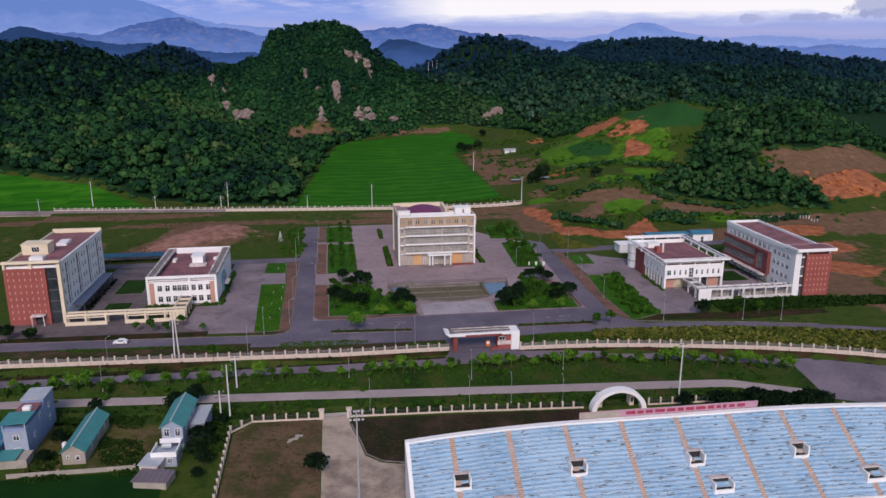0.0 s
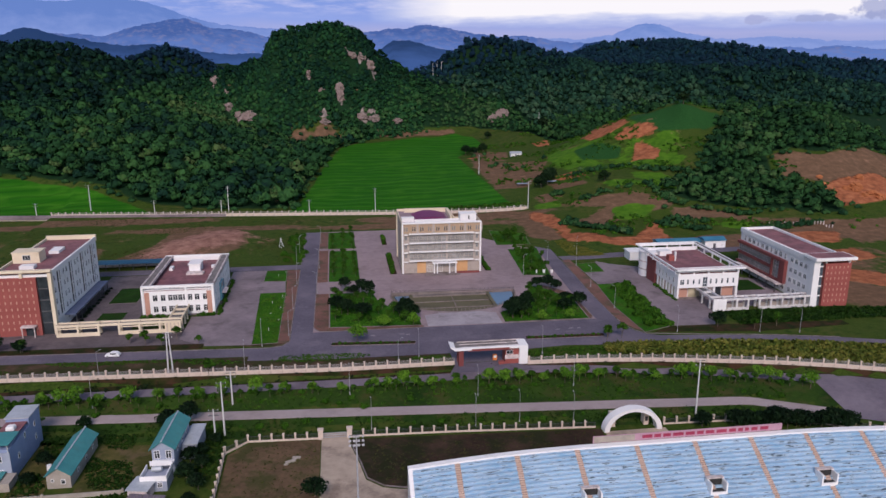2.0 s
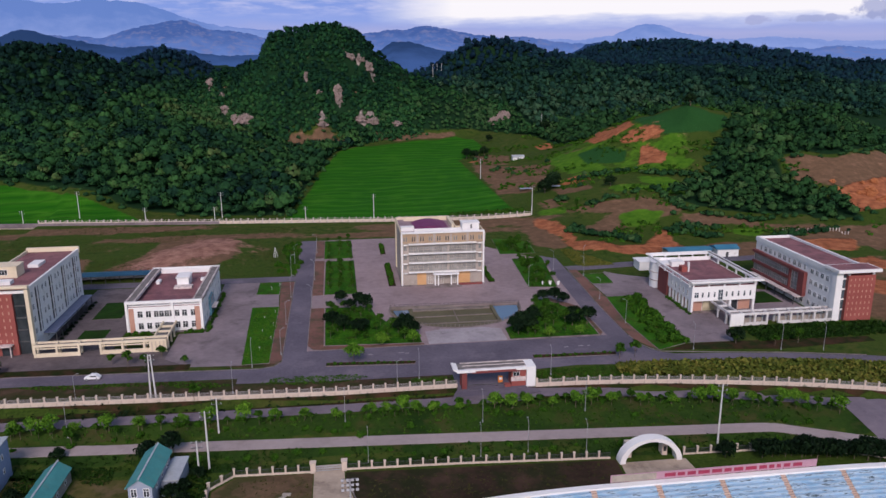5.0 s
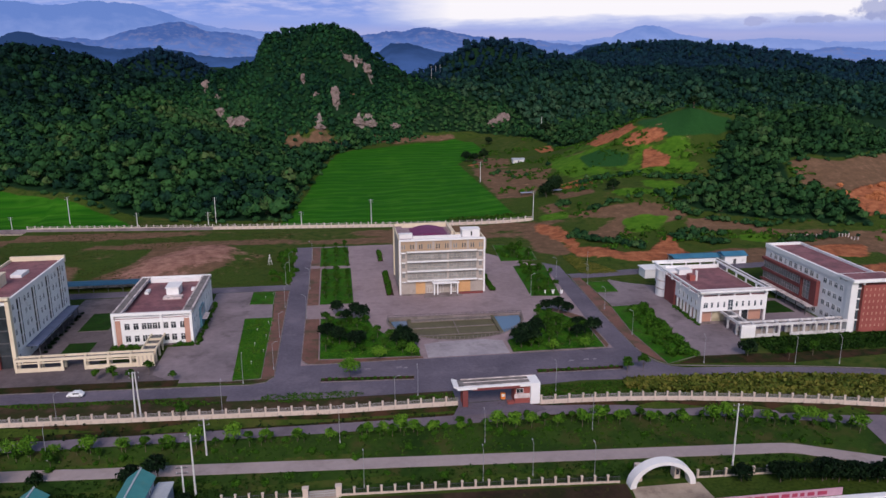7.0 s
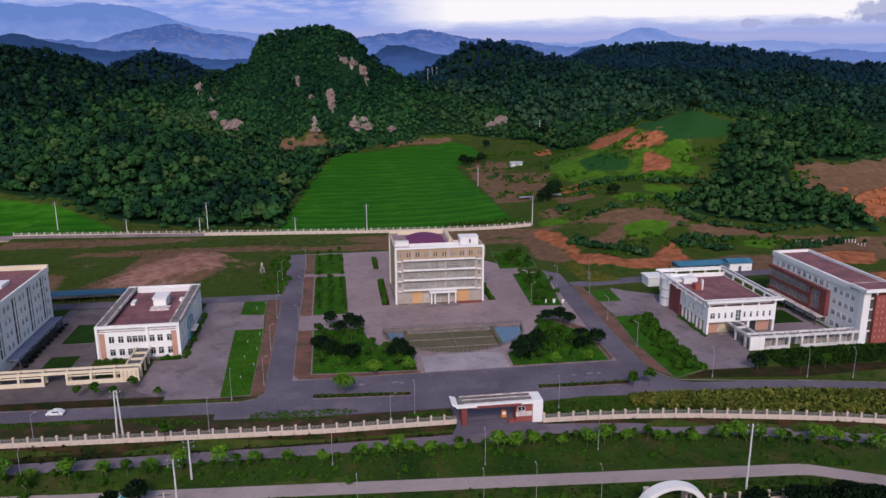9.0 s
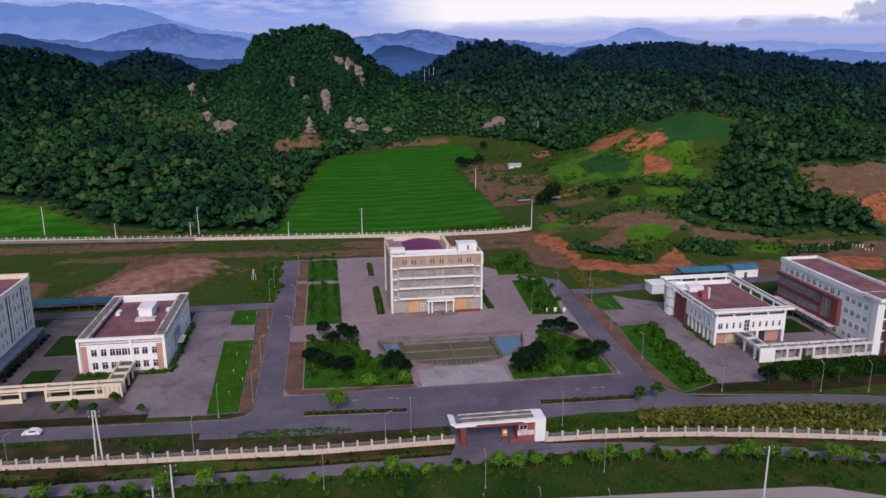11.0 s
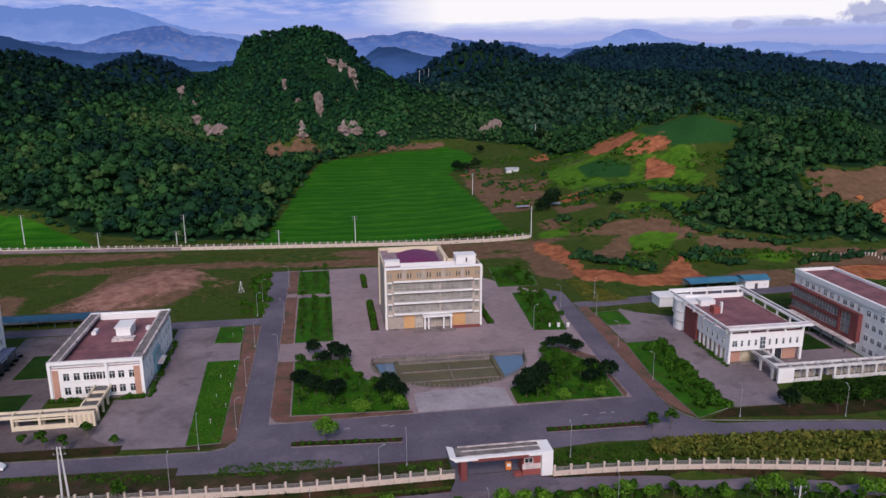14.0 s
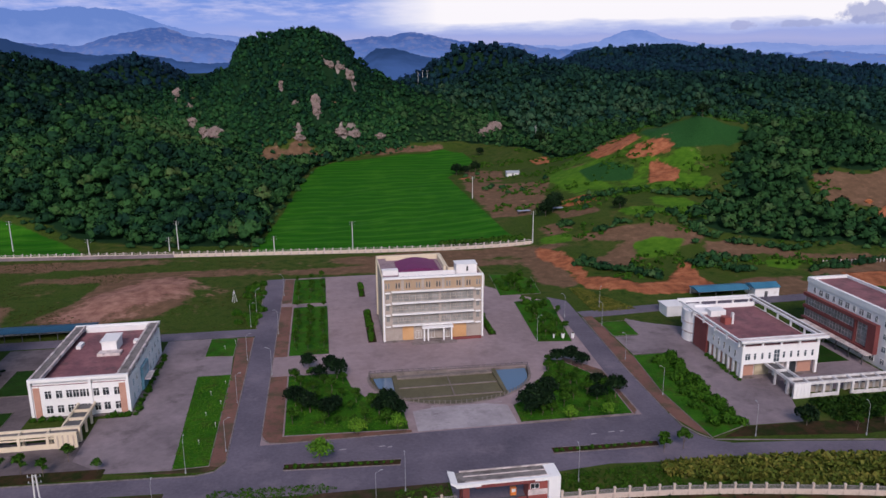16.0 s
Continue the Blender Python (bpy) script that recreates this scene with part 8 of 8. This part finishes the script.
def crowns(name, label, x, y, r, tall, lumps, count, leaf_size, seed, mat, category="forest", lift=0.0, level=2):
    """Trees as one object: each is a knot of uneven leafy masses with leaf clumps standing out of them; one tone per
    tree sets its hue.
    """
    rs = np.random.RandomState(seed)
    n = len(x)
    base_z = height(x, y) + lift * rs.uniform(-0.25, 1, n) * rs.uniform(0, 1, n)
    # tone of each tree: higher ones are painted darker and bluer, as by haze
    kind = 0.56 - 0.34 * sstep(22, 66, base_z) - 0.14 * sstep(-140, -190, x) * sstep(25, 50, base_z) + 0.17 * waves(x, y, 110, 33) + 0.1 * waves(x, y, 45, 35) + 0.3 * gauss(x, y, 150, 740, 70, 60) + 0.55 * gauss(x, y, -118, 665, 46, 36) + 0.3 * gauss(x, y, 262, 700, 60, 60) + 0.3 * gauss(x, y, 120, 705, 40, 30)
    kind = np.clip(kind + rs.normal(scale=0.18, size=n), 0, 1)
    cs, ra, ks = [], [], []
    for k in range(lumps):
        a = 6.283 * k / max(1, lumps - 1) + rs.uniform(-0.5, 0.5, n)
        off = 0 if k == 0 else rs.uniform(0.4, 0.66, n)
        q = (0.72 if lumps > 1 else 1.0) if k == 0 else rs.uniform(0.36, 0.56, n)
        cs.append(np.stack([x + off * r * np.cos(a), y + off * r * np.sin(a), base_z + tall * (0.62 if k == 0 else rs.uniform(0.3, 0.7, n))], -1))
        rr = r * q
        ra.append(np.stack([rr, rr, rr * rs.uniform(0.85, 1.15, n)], -1))
        ks.append(np.clip(kind + rs.normal(scale=0.05, size=n), 0, 1))
    c, a, ks = np.concatenate(cs), np.concatenate(ra), np.concatenate(ks)
    # the leafy masses
    tv, tf = ball_template(level)
    m, nv, nf = len(c), len(tv), len(tf)
    ph = rs.uniform(0, 6.283, (m, 1, 3))
    bump = 1 + 0.2 * np.sin(tv[None, :, 0] * 4.1 + ph[..., 0]) * np.cos(tv[None, :, 1] * 4.7 + ph[..., 1]) + 0.13 * np.sin(tv[None, :, 2] * 6.3 + ph[..., 2]) + rs.normal(scale=0.1, size=(m, nv))
    mass = c[:, None] + tv[None] * a[:, None] * 0.8 * bump[..., None]
    quads = leaf_quads(c, a * 1.04, count, leaf_size, rs, -0.15, 0.5)
    nq = len(quads)
    co = np.concatenate([mass.reshape(-1, 3), quads.reshape(-1, 3)])
    tri = (tf[None] + (np.arange(m) * nv)[:, None, None]).reshape(-1)
    me = bpy.data.meshes.new(name)
    me.vertices.add(len(co))
    me.vertices.foreach_set("co", co.reshape(-1).astype(np.float32))
    me.loops.add(len(tri) + nq * 4)
    me.loops.foreach_set("vertex_index", np.concatenate([tri, m * nv + np.arange(nq * 4)]).astype(np.int32))
    me.polygons.add(m * nf + nq)
    me.polygons.foreach_set("loop_start", np.concatenate([np.arange(m * nf) * 3, m * nf * 3 + np.arange(nq) * 4]).astype(np.int32))
    me.update(calc_edges=True)
    me.materials.append(M[mat])
    # leaves catch the light as the rounded crown does
    heart = np.tile(np.stack([x, y, base_z + tall * 0.3], -1), (lumps, 1))
    at = np.concatenate([np.repeat(np.arange(m), nv), np.repeat(np.arange(m), count * 4)])
    mid = np.concatenate([mass.reshape(-1, 3), np.repeat(quads.mean(1), 4, 0)])
    u, v = mid - heart[at], (mid - c[at]) / a[at]
    u /= np.linalg.norm(u, axis=1, keepdims=True) + 1e-6
    v /= np.linalg.norm(v, axis=1, keepdims=True) + 1e-6
    shake = np.concatenate([rs.normal(scale=0.16, size=(m * nv, 3)), np.repeat(rs.normal(scale=0.16, size=(nq, 3)), 4, 0)])
    w = 0.7 * u + v + shake
    w /= np.linalg.norm(w, axis=1, keepdims=True) + 1e-6
    me.normals_split_custom_set_from_vertices(w)
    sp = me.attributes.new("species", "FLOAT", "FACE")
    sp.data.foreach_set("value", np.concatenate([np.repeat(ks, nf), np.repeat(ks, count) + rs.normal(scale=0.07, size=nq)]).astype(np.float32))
    return tagged(new(name, me), label, category, kind="stuff")


def wood(name, label, x0, x1, y0, y1, step, size, lumps, count, leaf_size, seed, keep=None, mat="leaf_forest", margin=1.0, level=2):
    x, y = grid_spots(x0, x1, y0, y1, step, seed)
    k = (wooded(x, y) > margin) & open_rock(x, y)
    if keep is not None:
        k &= keep(x, y)
    x, y = x[k], y[k]
    rs = np.random.RandomState(seed + 1)
    r = size * rs.uniform(0.6, 1.0, len(x)) * (1 + 0.55 * rs.uniform(0, 1, len(x)) ** 4) * (1 + 0.15 * waves(x, y, 60, 31))
    return crowns(name, label, x, y, r, r * rs.uniform(1.2, 2.0, len(x)), lumps, count, leaf_size, seed + 2, mat, lift=size, level=level)


def ahead(x, y):
    a = np.arctan2(x, y)
    return (a > -0.46) & (a < 0.75)


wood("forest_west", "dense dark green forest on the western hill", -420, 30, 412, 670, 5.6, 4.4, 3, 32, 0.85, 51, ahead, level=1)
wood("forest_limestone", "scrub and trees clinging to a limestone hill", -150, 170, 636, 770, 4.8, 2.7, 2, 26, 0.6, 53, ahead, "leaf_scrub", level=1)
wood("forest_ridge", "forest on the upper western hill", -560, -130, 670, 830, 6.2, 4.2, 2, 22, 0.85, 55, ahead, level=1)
wood("forest_knoll", "dense forest on the eastern knoll", 150, 440, 335, 660, 5.0, 3.5, 3, 28, 0.7, 57, ahead, "leaf_knoll", level=1)
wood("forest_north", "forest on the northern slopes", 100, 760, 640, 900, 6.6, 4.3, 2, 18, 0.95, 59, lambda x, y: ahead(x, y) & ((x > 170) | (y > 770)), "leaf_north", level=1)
wood("forest_far", "far forest along the ridges", -560, 1300, 900, 1500, 8.8, 4.4, 1, 12, 0.95, 61, lambda x, y: ahead(x, y) & (height(x, y) > 34), "leaf_far_haze", level=1)
cx, cy = grid_spots(-135, 78, 652, 726, 1.65, 63)
cz = height(cx, cy)
steep = np.hypot(height(cx + 1, cy) - cz, height(cx, cy + 1) - cz)
ck = (np.random.RandomState(62).uniform(0, 1, len(cx)) < 0.12 + 0.3 * steep) & open_rock(cx, cy) & (wooded(cx, cy) > 1)
cx, cy = cx[ck], cy[ck]
rs_c = np.random.RandomState(64)
rc = rs_c.uniform(1.2, 2.9, len(cx))
crowns("cliff_scrub", "dense scrub on the steep limestone faces", cx, cy - 0.6, rc, rc * 1.1, 1, 20, 0.45, 65, "leaf_scrub", level=1)
sc = scatter(4200, 98, 260, 318, 640, lambda x, y: (wooded(x, y) < 0) & (waves(x, y, 46, 71) > 0.12) & (y > 330 + 0.0 * x) & ((x > 112) | (y > 420)) & (inside(x, y, RICE) < -3) & (inside(x, y, MEADOW) < -2), 72)
tufts("scrub", "scattered green scrub on the clay slopes", sc, 1.3, "leaf_bush", 73, 16, 0.9, "scrub")
sc2 = scatter(220, 98, 260, 318, 640, lambda x, y: (wooded(x, y) < 0) & (waves(x, y, 60, 75) > 0.2) & ((x > 112) | (y > 420)) & (inside(x, y, RICE) < -3) & (inside(x, y, MEADOW) < -2), 76)
crowns("dark_scrub", "dark bushes between the fields", sc2[:, 0], sc2[:, 1], np.full(len(sc2), 2.2), np.full(len(sc2), 2.2), 3, 16, 0.4, 77, "leaf_knoll", "scrub", level=1)
rows_ = []
rs_h = np.random.RandomState(78)
for (x0, y0), (x1, y1), k, wide in (((109, 354), (134, 333), 44, 3.0), ((153, 347), (172, 334), 30, 2.6), ((172, 427), (203, 413), 34, 3.0), ((117, 418), (124, 408), 10, 2.5), ((168, 398), (173, 370), 30, 2.5), ((176, 366), (206, 352), 22, 2.0), ((131, 392), (158, 396), 16, 2.0), ((196, 330), (236, 336), 26, 2.0), ((140, 445), (176, 438), 22, 3.0), ((160, 352), (176, 346), 16, 3.0)):
    t_ = rs_h.uniform(0, 1, k)
    rows_.append(np.stack([x0 + (x1 - x0) * t_ + rs_h.normal(scale=wide * 0.5, size=k), y0 + (y1 - y0) * t_ + rs_h.normal(scale=wide * 0.5, size=k)], -1))
hr = np.concatenate(rows_)
crowns("hedgerow", "dark leafy hedges between fields and clay banks", hr[:, 0], hr[:, 1], rs_h.uniform(1.2, 2.6, len(hr)), rs_h.uniform(1.4, 3.2, len(hr)), 3, 18, 0.4, 79, "leaf_knoll", "hedge", level=1)
stake_row = thing("stake_fence", 221, 335, H(221, 335), "row of pale stakes along a clay terrace", "fence")
for k in range(22):
    x_, y_ = 206 + 1.45 * k, 337 - 0.19 * k
    part("stake", boxes((x_ - 221.2, x_ - 220.8, y_ - 335.2, y_ - 334.8, H(x_, y_) - H(221, 335) - 0.3, H(x_, y_) - H(221, 335) + 1.5)), "white_dirty", stake_row)
fe = scatter(9000, -320, 420, 330, 700, lambda x, y: (np.abs(wooded(x, y) + 1.5) < 3.0) & (inside(x, y, RICE) < 1.5) & ahead(x, y), 92)
crowns("wood_edge", "leafy bushes along the edge of the woods", fe[:, 0], fe[:, 1], rs_c.uniform(1.2, 2.6, len(fe)), rs_c.uniform(1.2, 3.0, len(fe)), 3, 12, 0.27, 93, "leaf_knoll", "bushes", level=1)
ed = scatter(700, 40, 100, 396, 410, lambda x, y: y < 409, 78)
tufts("crop_edge", "tall dark crop along the rear fence", ed[ed[:, 0] > 60], 1.6, "leaf_mid", 79, 10, 0.6, "crop")
fl = tree_proto("tree", 124, 438, "large dark green tree by the fields", "tree", "field trees", 9, 2.5, 4.6, "leaf_dark", 90, 8, 90, 0.7, 0.22)
plant([fl], ((128, 447), (119, 434), (150, 413), (232, 494), (176, 640), (98, 575), (112, 578), (104, 574), (128, 640)), rng, -0.3, 0.7, 1.2)

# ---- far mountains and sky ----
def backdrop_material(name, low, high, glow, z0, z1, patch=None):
    """A far range: haze is put into its glowing colour, thickest at the foot and in pale patches."""
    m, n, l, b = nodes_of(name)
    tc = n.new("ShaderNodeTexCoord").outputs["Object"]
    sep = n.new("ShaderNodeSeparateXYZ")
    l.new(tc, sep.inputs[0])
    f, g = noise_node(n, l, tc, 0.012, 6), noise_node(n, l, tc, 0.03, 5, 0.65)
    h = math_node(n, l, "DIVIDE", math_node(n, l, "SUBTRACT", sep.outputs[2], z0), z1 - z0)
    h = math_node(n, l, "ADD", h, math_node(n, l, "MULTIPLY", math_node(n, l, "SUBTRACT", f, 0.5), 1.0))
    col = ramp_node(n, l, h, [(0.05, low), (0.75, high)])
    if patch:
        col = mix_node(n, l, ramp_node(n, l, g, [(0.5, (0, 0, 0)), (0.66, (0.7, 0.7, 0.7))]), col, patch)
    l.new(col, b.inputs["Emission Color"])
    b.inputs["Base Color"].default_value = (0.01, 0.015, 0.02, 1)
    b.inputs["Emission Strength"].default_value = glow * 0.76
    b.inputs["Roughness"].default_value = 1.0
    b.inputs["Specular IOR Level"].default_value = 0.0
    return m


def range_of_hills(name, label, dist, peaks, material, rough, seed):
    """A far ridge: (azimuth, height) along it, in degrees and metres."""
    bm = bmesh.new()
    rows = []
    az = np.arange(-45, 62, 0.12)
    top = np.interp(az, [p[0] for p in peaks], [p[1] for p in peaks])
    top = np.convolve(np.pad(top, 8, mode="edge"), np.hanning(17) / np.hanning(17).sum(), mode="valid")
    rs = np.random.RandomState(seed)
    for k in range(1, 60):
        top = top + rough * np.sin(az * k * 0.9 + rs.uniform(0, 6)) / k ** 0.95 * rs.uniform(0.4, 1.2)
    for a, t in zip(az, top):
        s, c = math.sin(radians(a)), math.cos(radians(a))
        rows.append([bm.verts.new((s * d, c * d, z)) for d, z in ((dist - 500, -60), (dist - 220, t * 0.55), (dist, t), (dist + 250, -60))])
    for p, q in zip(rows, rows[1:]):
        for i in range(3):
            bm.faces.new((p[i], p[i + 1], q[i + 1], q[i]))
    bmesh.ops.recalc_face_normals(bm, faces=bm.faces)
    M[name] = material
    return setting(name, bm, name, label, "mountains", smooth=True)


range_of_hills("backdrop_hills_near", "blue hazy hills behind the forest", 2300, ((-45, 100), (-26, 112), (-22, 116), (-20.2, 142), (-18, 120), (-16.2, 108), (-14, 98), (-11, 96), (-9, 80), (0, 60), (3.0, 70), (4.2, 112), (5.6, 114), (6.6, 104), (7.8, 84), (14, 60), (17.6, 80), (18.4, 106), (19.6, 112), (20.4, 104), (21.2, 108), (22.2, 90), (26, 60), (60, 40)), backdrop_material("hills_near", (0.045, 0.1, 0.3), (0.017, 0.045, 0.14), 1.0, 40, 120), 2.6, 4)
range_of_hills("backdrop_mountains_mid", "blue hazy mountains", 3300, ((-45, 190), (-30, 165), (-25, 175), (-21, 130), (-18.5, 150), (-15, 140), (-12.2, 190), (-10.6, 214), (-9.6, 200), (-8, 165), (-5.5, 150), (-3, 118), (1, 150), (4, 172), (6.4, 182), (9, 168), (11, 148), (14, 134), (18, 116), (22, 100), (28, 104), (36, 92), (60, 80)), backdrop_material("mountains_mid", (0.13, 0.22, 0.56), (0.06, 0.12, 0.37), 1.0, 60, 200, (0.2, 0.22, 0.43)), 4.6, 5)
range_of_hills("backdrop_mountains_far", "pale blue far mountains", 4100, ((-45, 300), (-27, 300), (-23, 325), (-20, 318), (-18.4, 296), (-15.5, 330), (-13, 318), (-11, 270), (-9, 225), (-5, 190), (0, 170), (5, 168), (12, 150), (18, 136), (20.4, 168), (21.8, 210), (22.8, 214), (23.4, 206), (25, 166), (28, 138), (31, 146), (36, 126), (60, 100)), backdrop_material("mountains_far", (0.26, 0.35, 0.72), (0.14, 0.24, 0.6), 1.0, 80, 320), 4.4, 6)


def sky_material():
    m, n, l, b = nodes_of("cloudy_dusk_sky")
    tc = n.new("ShaderNodeTexCoord").outputs["Object"]
    mp = n.new("ShaderNodeMapping")
    mp.inputs["Scale"].default_value = (0.0011, 0.0011, 0.0062)
    l.new(tc, mp.inputs["Vector"])
    sep = n.new("ShaderNodeSeparateXYZ")
    l.new(tc, sep.inputs[0])
    f, g = noise_node(n, l, mp.outputs[0], 1.6, 7, 0.6), noise_node(n, l, mp.outputs[0], 4.5, 5, 0.6)
    puff = noise_node(n, l, tc, 0.02, 5)
    up = math_node(n, l, "DIVIDE", sep.outputs[2], 420.0)
    upn = math_node(n, l, "ADD", up, math_node(n, l, "MULTIPLY", math_node(n, l, "SUBTRACT", f, 0.5), 0.22))
    haze = ramp_node(n, l, upn, [(0.15, (0.28, 0.35, 0.68)), (0.42, (0.41, 0.44, 0.75)), (0.62, (0.29, 0.39, 0.8)), (1.0, (0.2, 0.32, 0.76))])
    puffs = ramp_node(n, l, g, [(0.42, (0, 0, 0)), (0.7, (1, 1, 1))])
    puffs = math_node(n, l, "MULTIPLY", puffs, ramp_node(n, l, up, [(0.62, (0, 0, 0)), (0.78, (1, 1, 1))]))
    col = mix_node(n, l, math_node(n, l, "MULTIPLY", puffs, 0.75), haze, (0.62, 0.63, 0.9))
    # the bright gap between cloud banks
    side = math_node(n, l, "DIVIDE", math_node(n, l, "SUBTRACT", sep.outputs[0], 200.0), 1000.0)
    lift = math_node(n, l, "ADD", upn, math_node(n, l, "MULTIPLY", math_node(n, l, "SUBTRACT", g, 0.5), 0.12))
    band = math_node(n, l, "MULTIPLY", ramp_node(n, l, side, [(0.0, (0, 0, 0)), (0.5, (1, 1, 1))]), ramp_node(n, l, lift, [(0.5, (0, 0, 0)), (0.57, (0.22, 0.22, 0.22)), (0.68, (1, 1, 1))]))
    col = mix_node(n, l, band, col, (1.0, 0.97, 1.0))
    # single cumulus heads
    for (cx, cz, rx, rz), tone in (((2790, 300, 90, 60), (0.36, 0.4, 0.66)), ((2900, 262, 200, 36), (0.36, 0.4, 0.66)), ((2560, 250, 120, 22), (0.38, 0.42, 0.68)), ((2300, 246, 70, 26), (0.4, 0.43, 0.7))):
        dx = math_node(n, l, "DIVIDE", math_node(n, l, "SUBTRACT", sep.outputs[0], float(cx)), float(rx))
        dz = math_node(n, l, "DIVIDE", math_node(n, l, "SUBTRACT", sep.outputs[2], float(cz)), float(rz))
        d2 = math_node(n, l, "ADD", math_node(n, l, "MULTIPLY", dx, dx), math_node(n, l, "MULTIPLY", dz, dz))
        d2 = math_node(n, l, "ADD", d2, math_node(n, l, "MULTIPLY", math_node(n, l, "SUBTRACT", puff, 0.5), 2.6))
        col = mix_node(n, l, ramp_node(n, l, d2, [(0.55, (0.8, 0.8, 0.8)), (1.0, (0, 0, 0))]), col, tone)
    l.new(col, b.inputs["Emission Color"])
    b.inputs["Base Color"].default_value = (0, 0, 0, 1)
    b.inputs["Emission Strength"].default_value = 0.78
    b.inputs["Specular IOR Level"].default_value = 0.0
    return m


M["sky"] = sky_material()
bm = bmesh.new()
prev = None
for a in np.arange(-70, 80, 2.0):
    s, c = math.sin(radians(a)) * 4650, math.cos(radians(a)) * 4650
    cur = [bm.verts.new((s, c, z)) for z in (-200, 200, 600, 1000)]
    if prev:
        for i in range(3):
            bm.faces.new((prev[i], prev[i + 1], cur[i + 1], cur[i]))
    prev = cur
setting("backdrop_sky", bm, "sky", "lavender dusk sky with a bright gap in the clouds", "sky", smooth=True)
